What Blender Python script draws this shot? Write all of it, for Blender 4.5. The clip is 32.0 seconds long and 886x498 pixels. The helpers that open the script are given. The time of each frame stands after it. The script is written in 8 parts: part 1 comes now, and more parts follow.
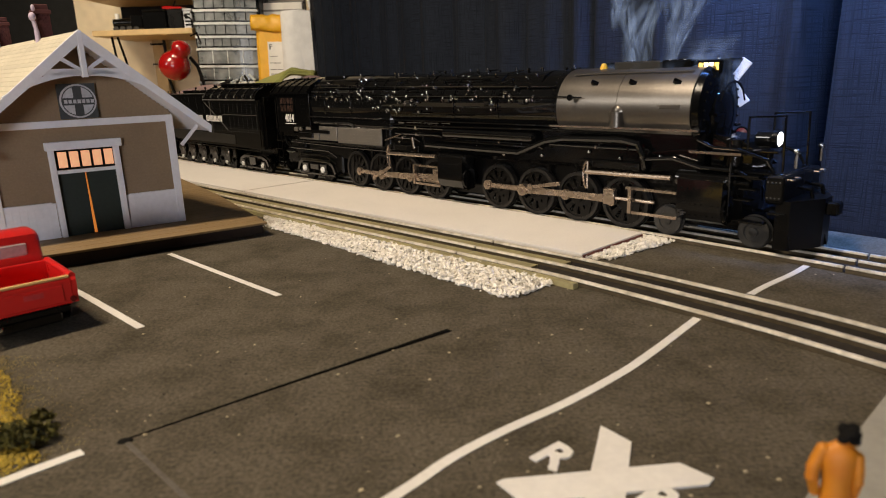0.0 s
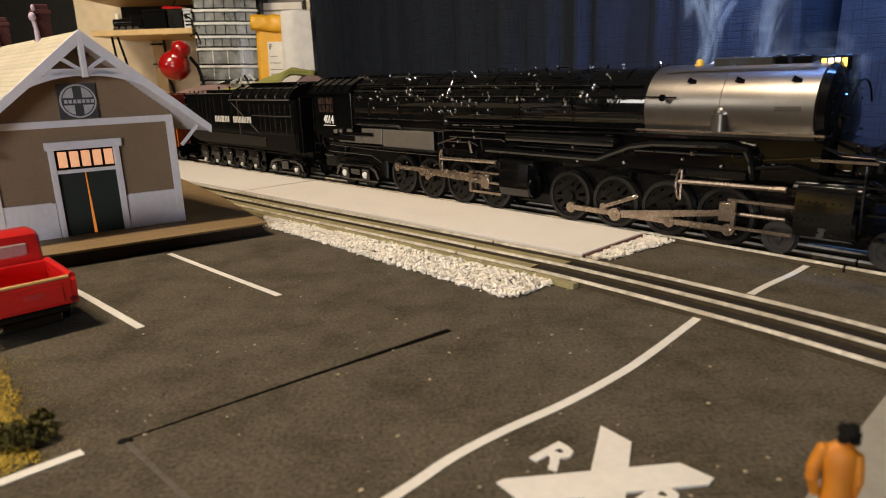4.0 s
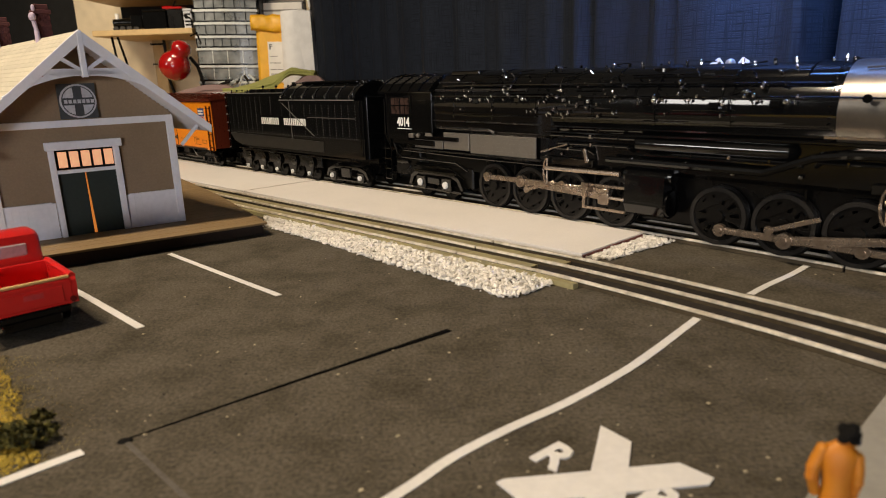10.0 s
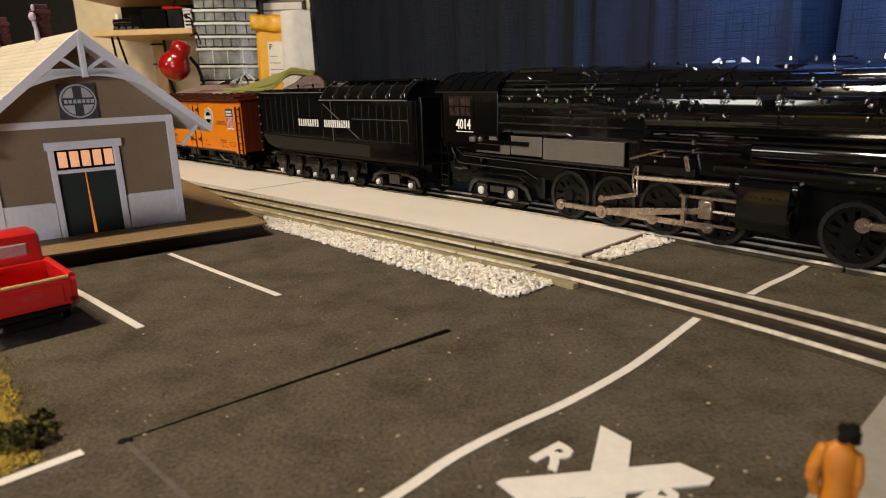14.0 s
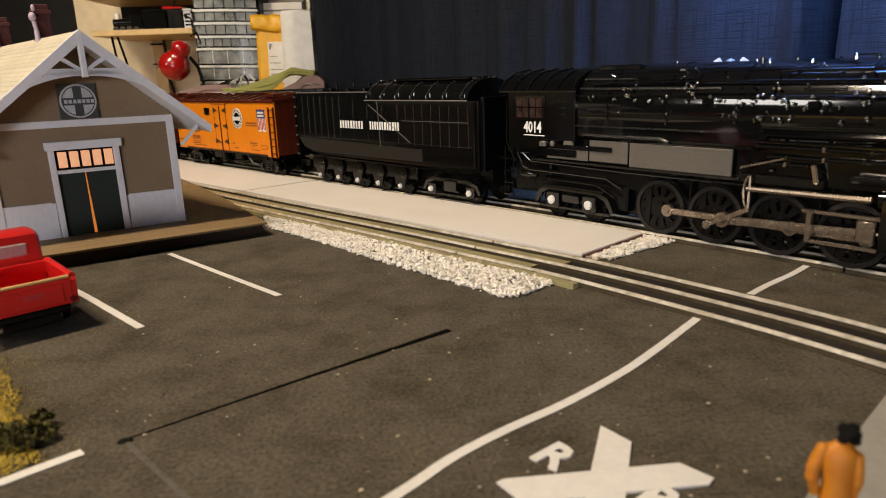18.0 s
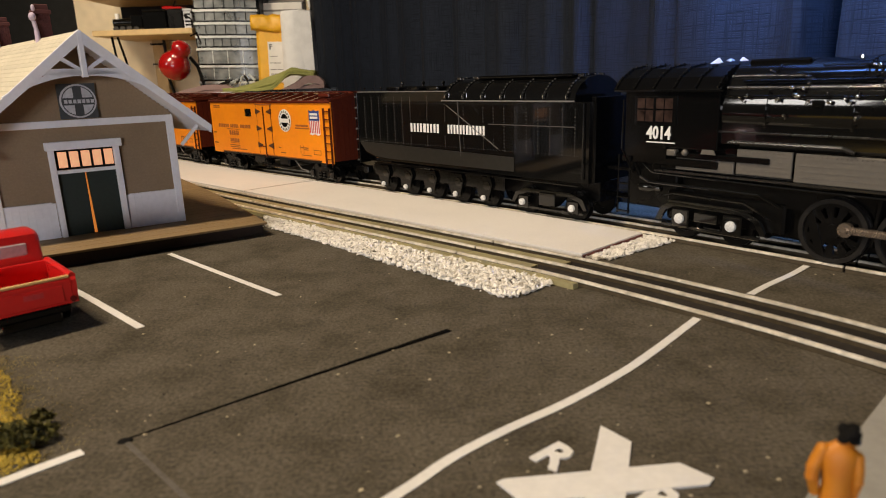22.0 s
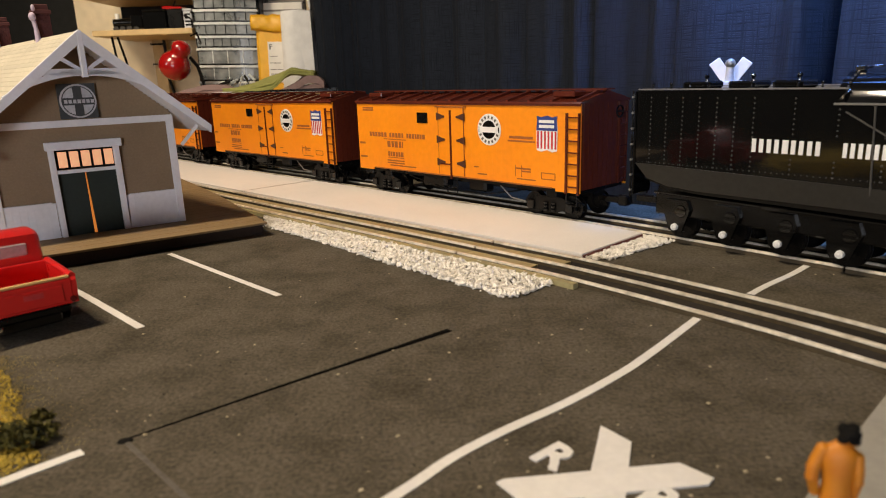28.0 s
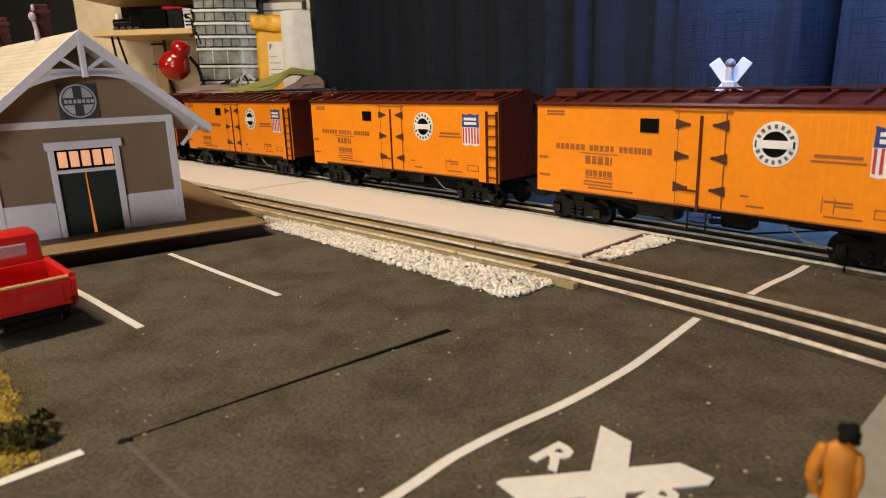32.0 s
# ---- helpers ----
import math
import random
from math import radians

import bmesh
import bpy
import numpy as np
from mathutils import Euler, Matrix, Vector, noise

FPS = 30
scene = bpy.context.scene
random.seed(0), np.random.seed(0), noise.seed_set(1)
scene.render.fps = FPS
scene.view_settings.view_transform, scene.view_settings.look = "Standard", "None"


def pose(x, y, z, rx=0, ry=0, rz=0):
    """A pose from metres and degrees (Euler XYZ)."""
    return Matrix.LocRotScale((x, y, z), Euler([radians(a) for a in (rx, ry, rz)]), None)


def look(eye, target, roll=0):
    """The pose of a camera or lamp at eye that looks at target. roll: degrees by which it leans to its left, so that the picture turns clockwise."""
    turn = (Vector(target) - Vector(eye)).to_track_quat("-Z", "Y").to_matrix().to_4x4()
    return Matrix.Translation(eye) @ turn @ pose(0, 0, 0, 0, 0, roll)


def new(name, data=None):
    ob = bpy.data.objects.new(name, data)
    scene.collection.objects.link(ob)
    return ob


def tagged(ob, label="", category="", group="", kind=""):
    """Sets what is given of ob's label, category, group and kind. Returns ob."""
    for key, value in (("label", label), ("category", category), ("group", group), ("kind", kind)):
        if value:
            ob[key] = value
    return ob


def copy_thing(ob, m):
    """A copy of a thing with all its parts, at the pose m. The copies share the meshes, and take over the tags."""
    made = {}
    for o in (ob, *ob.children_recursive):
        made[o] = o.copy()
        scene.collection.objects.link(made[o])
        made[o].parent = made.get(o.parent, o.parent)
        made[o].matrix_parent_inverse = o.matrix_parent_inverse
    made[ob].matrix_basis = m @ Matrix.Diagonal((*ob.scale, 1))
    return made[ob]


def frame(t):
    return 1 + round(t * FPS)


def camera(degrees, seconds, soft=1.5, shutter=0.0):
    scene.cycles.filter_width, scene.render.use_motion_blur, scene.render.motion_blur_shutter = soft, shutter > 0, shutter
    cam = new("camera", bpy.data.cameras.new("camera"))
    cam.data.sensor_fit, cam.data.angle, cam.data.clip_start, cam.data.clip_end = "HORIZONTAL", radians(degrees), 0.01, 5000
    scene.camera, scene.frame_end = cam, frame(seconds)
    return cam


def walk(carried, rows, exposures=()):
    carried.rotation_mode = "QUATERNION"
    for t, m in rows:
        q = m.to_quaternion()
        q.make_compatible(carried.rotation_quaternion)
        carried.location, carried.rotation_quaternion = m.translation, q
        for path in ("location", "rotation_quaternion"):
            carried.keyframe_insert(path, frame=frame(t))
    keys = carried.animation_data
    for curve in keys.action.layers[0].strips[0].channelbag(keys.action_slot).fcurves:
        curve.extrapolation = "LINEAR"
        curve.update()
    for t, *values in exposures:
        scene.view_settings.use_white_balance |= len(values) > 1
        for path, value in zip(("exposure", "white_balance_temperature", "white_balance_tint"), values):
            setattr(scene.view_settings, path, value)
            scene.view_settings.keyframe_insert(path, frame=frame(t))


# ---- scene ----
cam = camera(67.26, 32.0, soft=1.0)
CAM = pose(0, 0, 0.1112, 75.416, 0, 0) @ pose(0, 0, 0, 0, 0, -1.913)
cam.data.dof.use_dof, cam.data.dof.focus_distance, cam.data.dof.aperture_fstop = True, 0.62, 20.0
walk(cam, [(0.0, CAM), (32.0, CAM)], exposures=[(0.0, 0.0), (32.0, 0.0)])

# ---- light: warm room lamps overhead, one cool lamp above the far end of the track ----
world = bpy.data.worlds.new("room_dark")
world.use_nodes = True
world.node_tree.nodes["Background"].inputs[0].default_value = (0.9, 0.75, 0.6, 1)
world.node_tree.nodes["Background"].inputs[1].default_value = 0.008
scene.world = world


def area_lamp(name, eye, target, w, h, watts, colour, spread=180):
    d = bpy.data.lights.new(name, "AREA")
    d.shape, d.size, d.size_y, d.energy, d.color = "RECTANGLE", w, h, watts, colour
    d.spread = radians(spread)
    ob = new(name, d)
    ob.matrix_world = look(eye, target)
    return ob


for k in (-1, 0, 1):
    area_lamp("ceiling_lamp_light", (-0.62 + 0.10 * k, 0.15 + 0.07 * k, 1.14), (-0.10 + 0.10 * k, 0.36 + 0.07 * k, 0.0), 0.070, 0.070, 5.9, (1.0, 0.82, 0.61))
area_lamp("window_light", (-2.95, -0.28, 1.18), (0.0, 0.4, 0.1), 0.60, 0.62, 15.0, (1.0, 0.95, 0.88))
# unseen fill added low behind the camera to brighten the depot front
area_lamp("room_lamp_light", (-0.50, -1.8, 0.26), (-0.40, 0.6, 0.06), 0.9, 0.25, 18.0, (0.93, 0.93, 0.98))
# unseen fill added above the bench, narrowed to stay off the curtain
area_lamp("bench_lamp_light", (-1.20, 1.35, 1.15), (-1.00, 2.85, 0.15), 0.35, 0.35, 4.2, (1.0, 0.82, 0.58), 76)

# ---- the railway's line: heading at knots along its length, gliding between them ----
KNOT_S = (-0.9, -0.45, -0.15, 0.15, 0.6)
KNOT_H = (-0.8684, -0.8269, -0.7854, -0.8074, -0.9240)
LINE_S = np.linspace(-2.4, 1.6, 801)
_h = np.interp(LINE_S, KNOT_S, KNOT_H)
_m = (_h[1:] + _h[:-1]) / 2
_x = np.concatenate([[0], np.cumsum(np.cos(_m)) * 0.005])
_y = np.concatenate([[0], np.cumsum(np.sin(_m)) * 0.005])
LINE_X = _x - _x[480] - 0.08821
LINE_Y = _y - _y[480] + 0.71053
RAIL_TOP = 0.004


def line(s, lat=0.0):
    """A point of the train's line, lat metres to the side that faces the road."""
    x, y, h = np.interp(s, LINE_S, LINE_X), np.interp(s, LINE_S, LINE_Y), np.interp(s, LINE_S, _h)
    return Vector((float(x + lat * math.sin(h)), float(y - lat * math.cos(h)), 0.0))


RUN_T = (0, 1, 2, 3, 6, 7, 8, 9, 12, 15, 17, 19, 20, 21, 22, 23, 24, 25, 25.5, 27.5, 28, 29, 30, 31, 32)
RUN_S = (-0.573, -0.5565, -0.538, -0.5195, -0.4637, -0.4415, -0.4245, -0.4060, -0.348, -0.291, -0.2540, -0.2165, -0.1965, -0.169,
         -0.129, -0.089, -0.042, 0.0135, 0.041, 0.1455, 0.1745, 0.2310, 0.2875, 0.3415, 0.396)


def run(t):
    """How far the train has come at t seconds, by a smooth curve through the known times."""
    i = max(0, min(len(RUN_T) - 2, int(np.searchsorted(RUN_T, t, "right")) - 1))
    n = len(RUN_T)
    def slope(k):
        a, b = max(0, k - 1), min(n - 1, k + 1)
        return (RUN_S[b] - RUN_S[a]) / (RUN_T[b] - RUN_T[a])
    w = RUN_T[i + 1] - RUN_T[i]
    u = (t - RUN_T[i]) / w
    return ((2*u**3 - 3*u**2 + 1) * RUN_S[i] + (u**3 - 2*u**2 + u) * w * slope(i)
            + (-2*u**3 + 3*u**2) * RUN_S[i + 1] + (u**3 - u**2) * w * slope(i + 1))


def on_line(s, half):
    """The pose of a vehicle whose bogies ride half metres before and behind s."""
    a, b = line(s - half), line(s + half)
    d, m = b - a, (a + b) / 2
    return Matrix.Translation((m.x, m.y, RAIL_TOP)) @ Matrix.Rotation(math.atan2(d.y, d.x), 4, "Z")



# a cool strip light hangs over the gap between the train and the curtain
_d = bpy.data.lights.new("cool_strip_light", "AREA")
_d.shape, _d.size, _d.size_y, _d.energy, _d.color, _d.spread = "RECTANGLE", 0.24, 0.03, 4.9, (0.16, 0.36, 1.0), radians(104)
_p = line(0.425, -0.020)
new("cool_strip_light", _d).matrix_world = Matrix.Translation((_p.x, _p.y, 0.42)) @ Matrix.Rotation(-0.92, 4, "Z") @ Matrix.Rotation(radians(42), 4, "X")


# ---- mesh helpers ----
def box(bm, x0, x1, y0, y1, z0, z1, bevel=0.0, m=None):
    vs = bmesh.ops.create_cube(bm, size=1.0)["verts"]
    for v in vs:
        v.co = Vector((x0 + (v.co.x + 0.5) * (x1 - x0), y0 + (v.co.y + 0.5) * (y1 - y0), z0 + (v.co.z + 0.5) * (z1 - z0)))
    if bevel:
        es = list({e for v in vs for e in v.link_edges})
        r = bmesh.ops.bevel(bm, geom=es, offset=bevel, segments=1, affect="EDGES", profile=0.6)
        vs = list({v for f in r["faces"] for v in f.verts} | {v for v in vs if v.is_valid})
    if m:
        bmesh.ops.transform(bm, matrix=m, verts=[v for v in vs if v.is_valid])
    return bm


def rod(bm, p0, p1, r, seg=10, r1=None):
    p0, p1 = Vector(p0), Vector(p1)
    d = p1 - p0
    q = d.to_track_quat("Z", "Y").to_matrix().to_4x4()
    bmesh.ops.create_cone(bm, cap_ends=True, segments=seg, radius1=r, radius2=r if r1 is None else r1, depth=d.length,
                          matrix=Matrix.Translation((p0 + p1) / 2) @ q)
    return bm


def ball(bm, c, r, sx=1, sy=1, sz=1, u=10, v=6):
    bmesh.ops.create_uvsphere(bm, u_segments=u, v_segments=v, radius=r,
                              matrix=Matrix.Translation(c) @ Matrix.Diagonal((sx, sy, sz, 1)))
    return bm


def prism(bm, pts, axis, a0, a1):
    """A flat outline pushed along an axis. For x the outline is (y, z), for y (x, z), for z (x, y)."""
    def at(p, a):
        return {"x": (a, p[0], p[1]), "y": (p[0], a, p[1]), "z": (p[0], p[1], a)}[axis]
    lo = [bm.verts.new(at(p, a0)) for p in pts]
    hi = [bm.verts.new(at(p, a1)) for p in pts]
    n = len(pts)
    fs = [bm.faces.new(lo), bm.faces.new(list(reversed(hi)))]
    for i in range(n):
        j = (i + 1) % n
        fs.append(bm.faces.new((lo[i], hi[i], hi[j], lo[j])))
    bmesh.ops.recalc_face_normals(bm, faces=fs)
    return bm


def ribbon(bm, pts, w, z0, z1):
    """A strip of width w along a list of (x, y) points, from z0 up to z1."""
    rows = []
    n = len(pts)
    for i, p in enumerate(pts):
        a, b = Vector(pts[max(0, i - 1)][:2]), Vector(pts[min(n - 1, i + 1)][:2])
        d = (b - a).normalized()
        o = Vector((-d.y, d.x)) * w / 2
        c = Vector(p[:2])
        rows.append([bm.verts.new((c.x + s * o.x, c.y + s * o.y, z)) for s, z in ((1, z0), (1, z1), (-1, z1), (-1, z0))])
    fs = []
    for a, b in zip(rows, rows[1:]):
        for k in range(4):
            fs.append(bm.faces.new((a[k], a[(k + 1) % 4], b[(k + 1) % 4], b[k])))
    fs += [bm.faces.new(rows[0]), bm.faces.new(list(reversed(rows[-1])))]
    bmesh.ops.recalc_face_normals(bm, faces=fs)
    return bm


def pipe(bm, pts, r, seg=6):
    for a, b in zip(pts, pts[1:]):
        rod(bm, a, b, r, seg)
    for p in pts[1:-1]:
        ball(bm, p, r, u=seg, v=4)
    return bm


def lathe(bm, prof, axis="x", seg=32, c=(0, 0, 0), arc=None):
    """Turns (along, radius) pairs about an axis through c."""
    rings = []
    for a, r in prof:
        ring = []
        for k in range(seg):
            t = 2 * math.pi * k / seg
            u, v = r * math.cos(t), r * math.sin(t)
            o = {"x": (a, u, v), "y": (u, a, v), "z": (u, v, a)}[axis]
            ring.append(bm.verts.new((o[0] + c[0], o[1] + c[1], o[2] + c[2])))
        rings.append(ring)
    fs = []
    for p, q in zip(rings, rings[1:]):
        for k in range(seg):
            fs.append(bm.faces.new((p[k], p[(k + 1) % seg], q[(k + 1) % seg], q[k])))
    fs += [bm.faces.new(rings[0]), bm.faces.new(rings[-1])]
    bmesh.ops.recalc_face_normals(bm, faces=fs)
    return bm


def finish(bm, name, material, smooth=False):
    me = bpy.data.meshes.new(name)
    bm.to_mesh(me)
    bm.free()
    me.materials.append(material)
    if smooth:
        me.polygons.foreach_set("use_smooth", [True] * len(me.polygons))
        me.set_sharp_from_angle(angle=radians(38))
    return me


def part(name, bm, material, parent=None, label="", smooth=False):
    ob = new(name, finish(bm, name, material, smooth))
    if parent is not None:
        ob.parent = parent
    if label:
        tagged(ob, label)
    return ob


def thing(name, label, category, group="", kind="", m=None):
    ob = new(name)
    ob.empty_display_size = 0.01
    tagged(ob, label, category, group, kind)
    if m is not None:
        ob.matrix_world = m
    return ob


def words(text, size, material, parent, m, label="", depth=0.0002, wide=1.0, bold=0.0):
    """Raised lettering as a mesh part; m puts its lower left corner, with the text along x and up along y."""
    cu = bpy.data.curves.new("lettering", "FONT")
    cu.body, cu.size, cu.extrude, cu.resolution_u = text, size, depth, 2
    cu.offset = bold
    tmp = bpy.data.objects.new("lettering", cu)
    scene.collection.objects.link(tmp)
    dg = bpy.context.evaluated_depsgraph_get()
    me = bpy.data.meshes.new_from_object(tmp.evaluated_get(dg))
    bpy.data.objects.remove(tmp)
    me.transform(Matrix.Diagonal((wide, 1, 1, 1)))
    me.materials.clear()
    me.materials.append(material)
    ob = new("lettering", me)
    ob.parent = parent
    ob.matrix_local = m
    if label:
        tagged(ob, label)
    return ob


# ---- materials ----
def mat(name, colour, rough=0.5, metal=0.0, var=0.15, scale=400.0, bump=0.0, stain=None, stain_scale=30.0, stain_amt=0.5,
        coat=0.0, emit=None, glow=0.0, alpha=1.0, trans=0.0, vary=0.0, spec=0.5, bump_scale=None, rough_var=0.1, stain_rough=0.5):
    """A procedural surface: base colour with fine grain, larger stains and a little relief."""
    m = bpy.data.materials.new(name)
    m.use_nodes = True
    nt = m.node_tree
    n, l = nt.nodes, nt.links
    b = n["Principled BSDF"]
    b.inputs["Roughness"].default_value, b.inputs["Metallic"].default_value = rough, metal
    b.inputs["Coat Weight"].default_value, b.inputs["Specular IOR Level"].default_value = coat, spec
    b.inputs["Alpha"].default_value, b.inputs["Transmission Weight"].default_value = alpha, trans
    co = n.new("ShaderNodeTexCoord")
    src = co.outputs["Object"]
    fine = n.new("ShaderNodeTexNoise")
    fine.inputs["Scale"].default_value, fine.inputs["Detail"].default_value = scale, 4
    l.new(src, fine.inputs["Vector"])
    big = n.new("ShaderNodeTexNoise")
    big.inputs["Scale"].default_value, big.inputs["Detail"].default_value = stain_scale, 5
    big.inputs["Roughness"].default_value = stain_rough
    l.new(src, big.inputs["Vector"])
    hsv = n.new("ShaderNodeHueSaturation")
    mp = n.new("ShaderNodeMapRange")
    mp.inputs[1].default_value, mp.inputs[2].default_value = 0.25, 0.75
    mp.inputs[3].default_value, mp.inputs[4].default_value = 1 - var, 1 + var
    l.new(fine.outputs["Fac"], mp.inputs[0])
    mix = n.new("ShaderNodeMix")
    mix.data_type = "RGBA"
    st = stain or tuple(c * 0.75 for c in colour)
    mix.inputs[6].default_value, mix.inputs[7].default_value = (*colour, 1), (*st, 1)
    rmp = n.new("ShaderNodeMapRange")
    rmp.inputs[1].default_value, rmp.inputs[2].default_value = 0.42, 0.72
    rmp.inputs[3].default_value, rmp.inputs[4].default_value = 0.0, stain_amt
    l.new(big.outputs["Fac"], rmp.inputs[0])
    l.new(rmp.outputs[0], mix.inputs[0])
    l.new(mix.outputs[2], hsv.inputs["Color"])
    val = mp.outputs[0]
    if vary:
        info = n.new("ShaderNodeObjectInfo")
        vm = n.new("ShaderNodeMapRange")
        vm.inputs[3].default_value, vm.inputs[4].default_value = 1 - vary, 1 + vary
        l.new(info.outputs["Random"], vm.inputs[0])
        mul = n.new("ShaderNodeMath")
        mul.operation = "MULTIPLY"
        l.new(val, mul.inputs[0]), l.new(vm.outputs[0], mul.inputs[1])
        val = mul.outputs[0]
    l.new(val, hsv.inputs["Value"])
    l.new(hsv.outputs[0], b.inputs["Base Color"])
    rr = n.new("ShaderNodeMapRange")
    rr.inputs[3].default_value, rr.inputs[4].default_value = max(0.02, rough - rough_var), min(1, rough + rough_var)
    l.new(big.outputs["Fac"], rr.inputs[0])
    l.new(rr.outputs[0], b.inputs["Roughness"])
    if bump:
        bp = n.new("ShaderNodeBump")
        bp.inputs["Strength"].default_value, bp.inputs["Distance"].default_value = 1.0, bump
        hsrc = fine.outputs["Fac"]
        if bump_scale:
            bt = n.new("ShaderNodeTexNoise")
            bt.inputs["Scale"].default_value, bt.inputs["Detail"].default_value = bump_scale, 3
            l.new(src, bt.inputs["Vector"])
            hsrc = bt.outputs["Fac"]
        l.new(hsrc, bp.inputs["Height"])
        l.new(bp.outputs[0], b.inputs["Normal"])
    if emit:
        b.inputs["Emission Color"].default_value, b.inputs["Emission Strength"].default_value = (*emit, 1), glow
    return m


M_ASPHALT = mat("asphalt_paint", (0.108, 0.092, 0.067), 0.85, spec=0.12, var=0.50, scale=650, bump=0.0005, stain=(0.040, 0.033, 0.020), stain_scale=30, stain_amt=0.82, stain_rough=0.72, bump_scale=800)
M_STRIP = mat("white_board", (0.82, 0.77, 0.71), 0.85, var=0.08, scale=1500, bump=0.0002, stain_amt=0.15)
M_BOARD_EDGE = mat("board_edge", (0.20, 0.07, 0.05), 0.8)
M_LINE = mat("road_paint", (0.80, 0.77, 0.72), 0.7, var=0.05, stain=(0.6, 0.57, 0.52), stain_amt=0.4)
M_RAIL = mat("rail_steel", (0.86, 0.79, 0.66), 0.34, 0.25, var=0.25, scale=260, stain=(0.36, 0.28, 0.16), stain_scale=45, stain_amt=0.75, stain_rough=0.72)
# darker brown for the web below the rail head
M_RAIL_WEB = mat("rail_web_dark", (0.085, 0.062, 0.034), 0.6, 0.2, var=0.3, scale=300)
M_RAIL_SIDE = mat("rail_brass", (0.46, 0.40, 0.20), 0.5, 0.3, var=0.2, stain=(0.20, 0.17, 0.09), stain_scale=50, stain_amt=0.6)
M_TIE = mat("tie_dark", (0.030, 0.025, 0.020), 0.8, spec=0.15, var=0.3, scale=300, vary=0.2)
M_BLACK = mat("black_gloss", (0.004, 0.004, 0.004), 0.09, var=0.1, coat=0.4, stain=(0.006, 0.006, 0.005), rough_var=0.03)
M_BLACK2 = mat("black_satin", (0.003, 0.003, 0.003), 0.15, var=0.2, rough_var=0.05, spec=0.4)
M_FRAME = mat("black_frame", (0.004, 0.0036, 0.0033), 0.28, var=0.3, spec=0.25)
M_GRAPH = mat("graphite_metal", (0.17, 0.152, 0.130), 0.33, 0.85, var=0.06, stain=(0.24, 0.22, 0.20), rough_var=0.06)
M_SLOPE = mat("dark_grey_enamel", (0.062, 0.059, 0.052), 0.36, 0.75, var=0.08)
M_DGREY = mat("dark_graphite", (0.165, 0.148, 0.125), 0.42, 0.3, var=0.08)
M_STEEL = mat("worn_steel", (0.50, 0.41, 0.33), 0.27, 0.9, var=0.15, stain=(0.22, 0.16, 0.11), stain_scale=80, stain_amt=0.6)
M_WHITE = mat("white_paint", (0.82, 0.80, 0.77), 0.5, var=0.04)
M_ORANGE = mat("reefer_orange", (0.90, 0.28, 0.008), 0.34, var=0.05, scale=250, stain=(0.78, 0.21, 0.01), stain_amt=0.3)
M_BROWN = mat("boxcar_brown", (0.105, 0.021, 0.011), 0.18, var=0.1)
M_PRINT = mat("brown_print", (0.34, 0.10, 0.018), 0.6, var=0.1)
M_WALLBR = mat("depot_brown", (0.27, 0.19, 0.115), 0.75, var=0.08, scale=700)
M_TRIM = mat("depot_trim", (0.80, 0.80, 0.84), 0.6, var=0.04)
M_ROOF = mat("depot_shingle", (0.56, 0.50, 0.37), 0.8, var=0.1, vary=0.07)
M_PLAT = mat("platform_wood", (0.23, 0.150, 0.066), 0.65, var=0.15, vary=0.08)
M_RED = mat("truck_red", (0.62, 0.016, 0.014), 0.3, var=0.04, coat=0.3)
M_WALL = mat("room_wall", (0.76, 0.64, 0.45), 0.85, var=0.05, scale=60, bump=0.0008)
M_WOOD = mat("pine_plank", (0.54, 0.38, 0.18), 0.55, var=0.1, scale=40)
# near-black base colour with the shade painted in
M_PAINTED_SHADE = mat("painted_shade_black", (0.005, 0.005, 0.005), 0.9)
# for the unseen walls, coloured dark to cut bounce light and reflections
M_ROOMWALL = mat("unseen_dark_wall", (0.055, 0.048, 0.042), 0.8)
M_PANE = mat("cab_glass", (0.036, 0.022, 0.018), 0.10, var=0.7, scale=160, spec=0.4)
M_RODGREY = mat("dull_rod_grey", (0.085, 0.080, 0.072), 0.45, 0.3)
M_OILED = mat("oiled_steel", (0.10, 0.097, 0.093), 0.26, 0.9, var=0.3)
M_RIM = mat("dull_rim", (0.30, 0.29, 0.27), 0.35, 0.6)
M_RIVET = mat("rivet_black", (0.07, 0.068, 0.065), 0.22)
M_HINGE = mat("hinge_brown", (0.07, 0.022, 0.012), 0.5)
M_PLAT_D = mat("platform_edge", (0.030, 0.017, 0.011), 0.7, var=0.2)
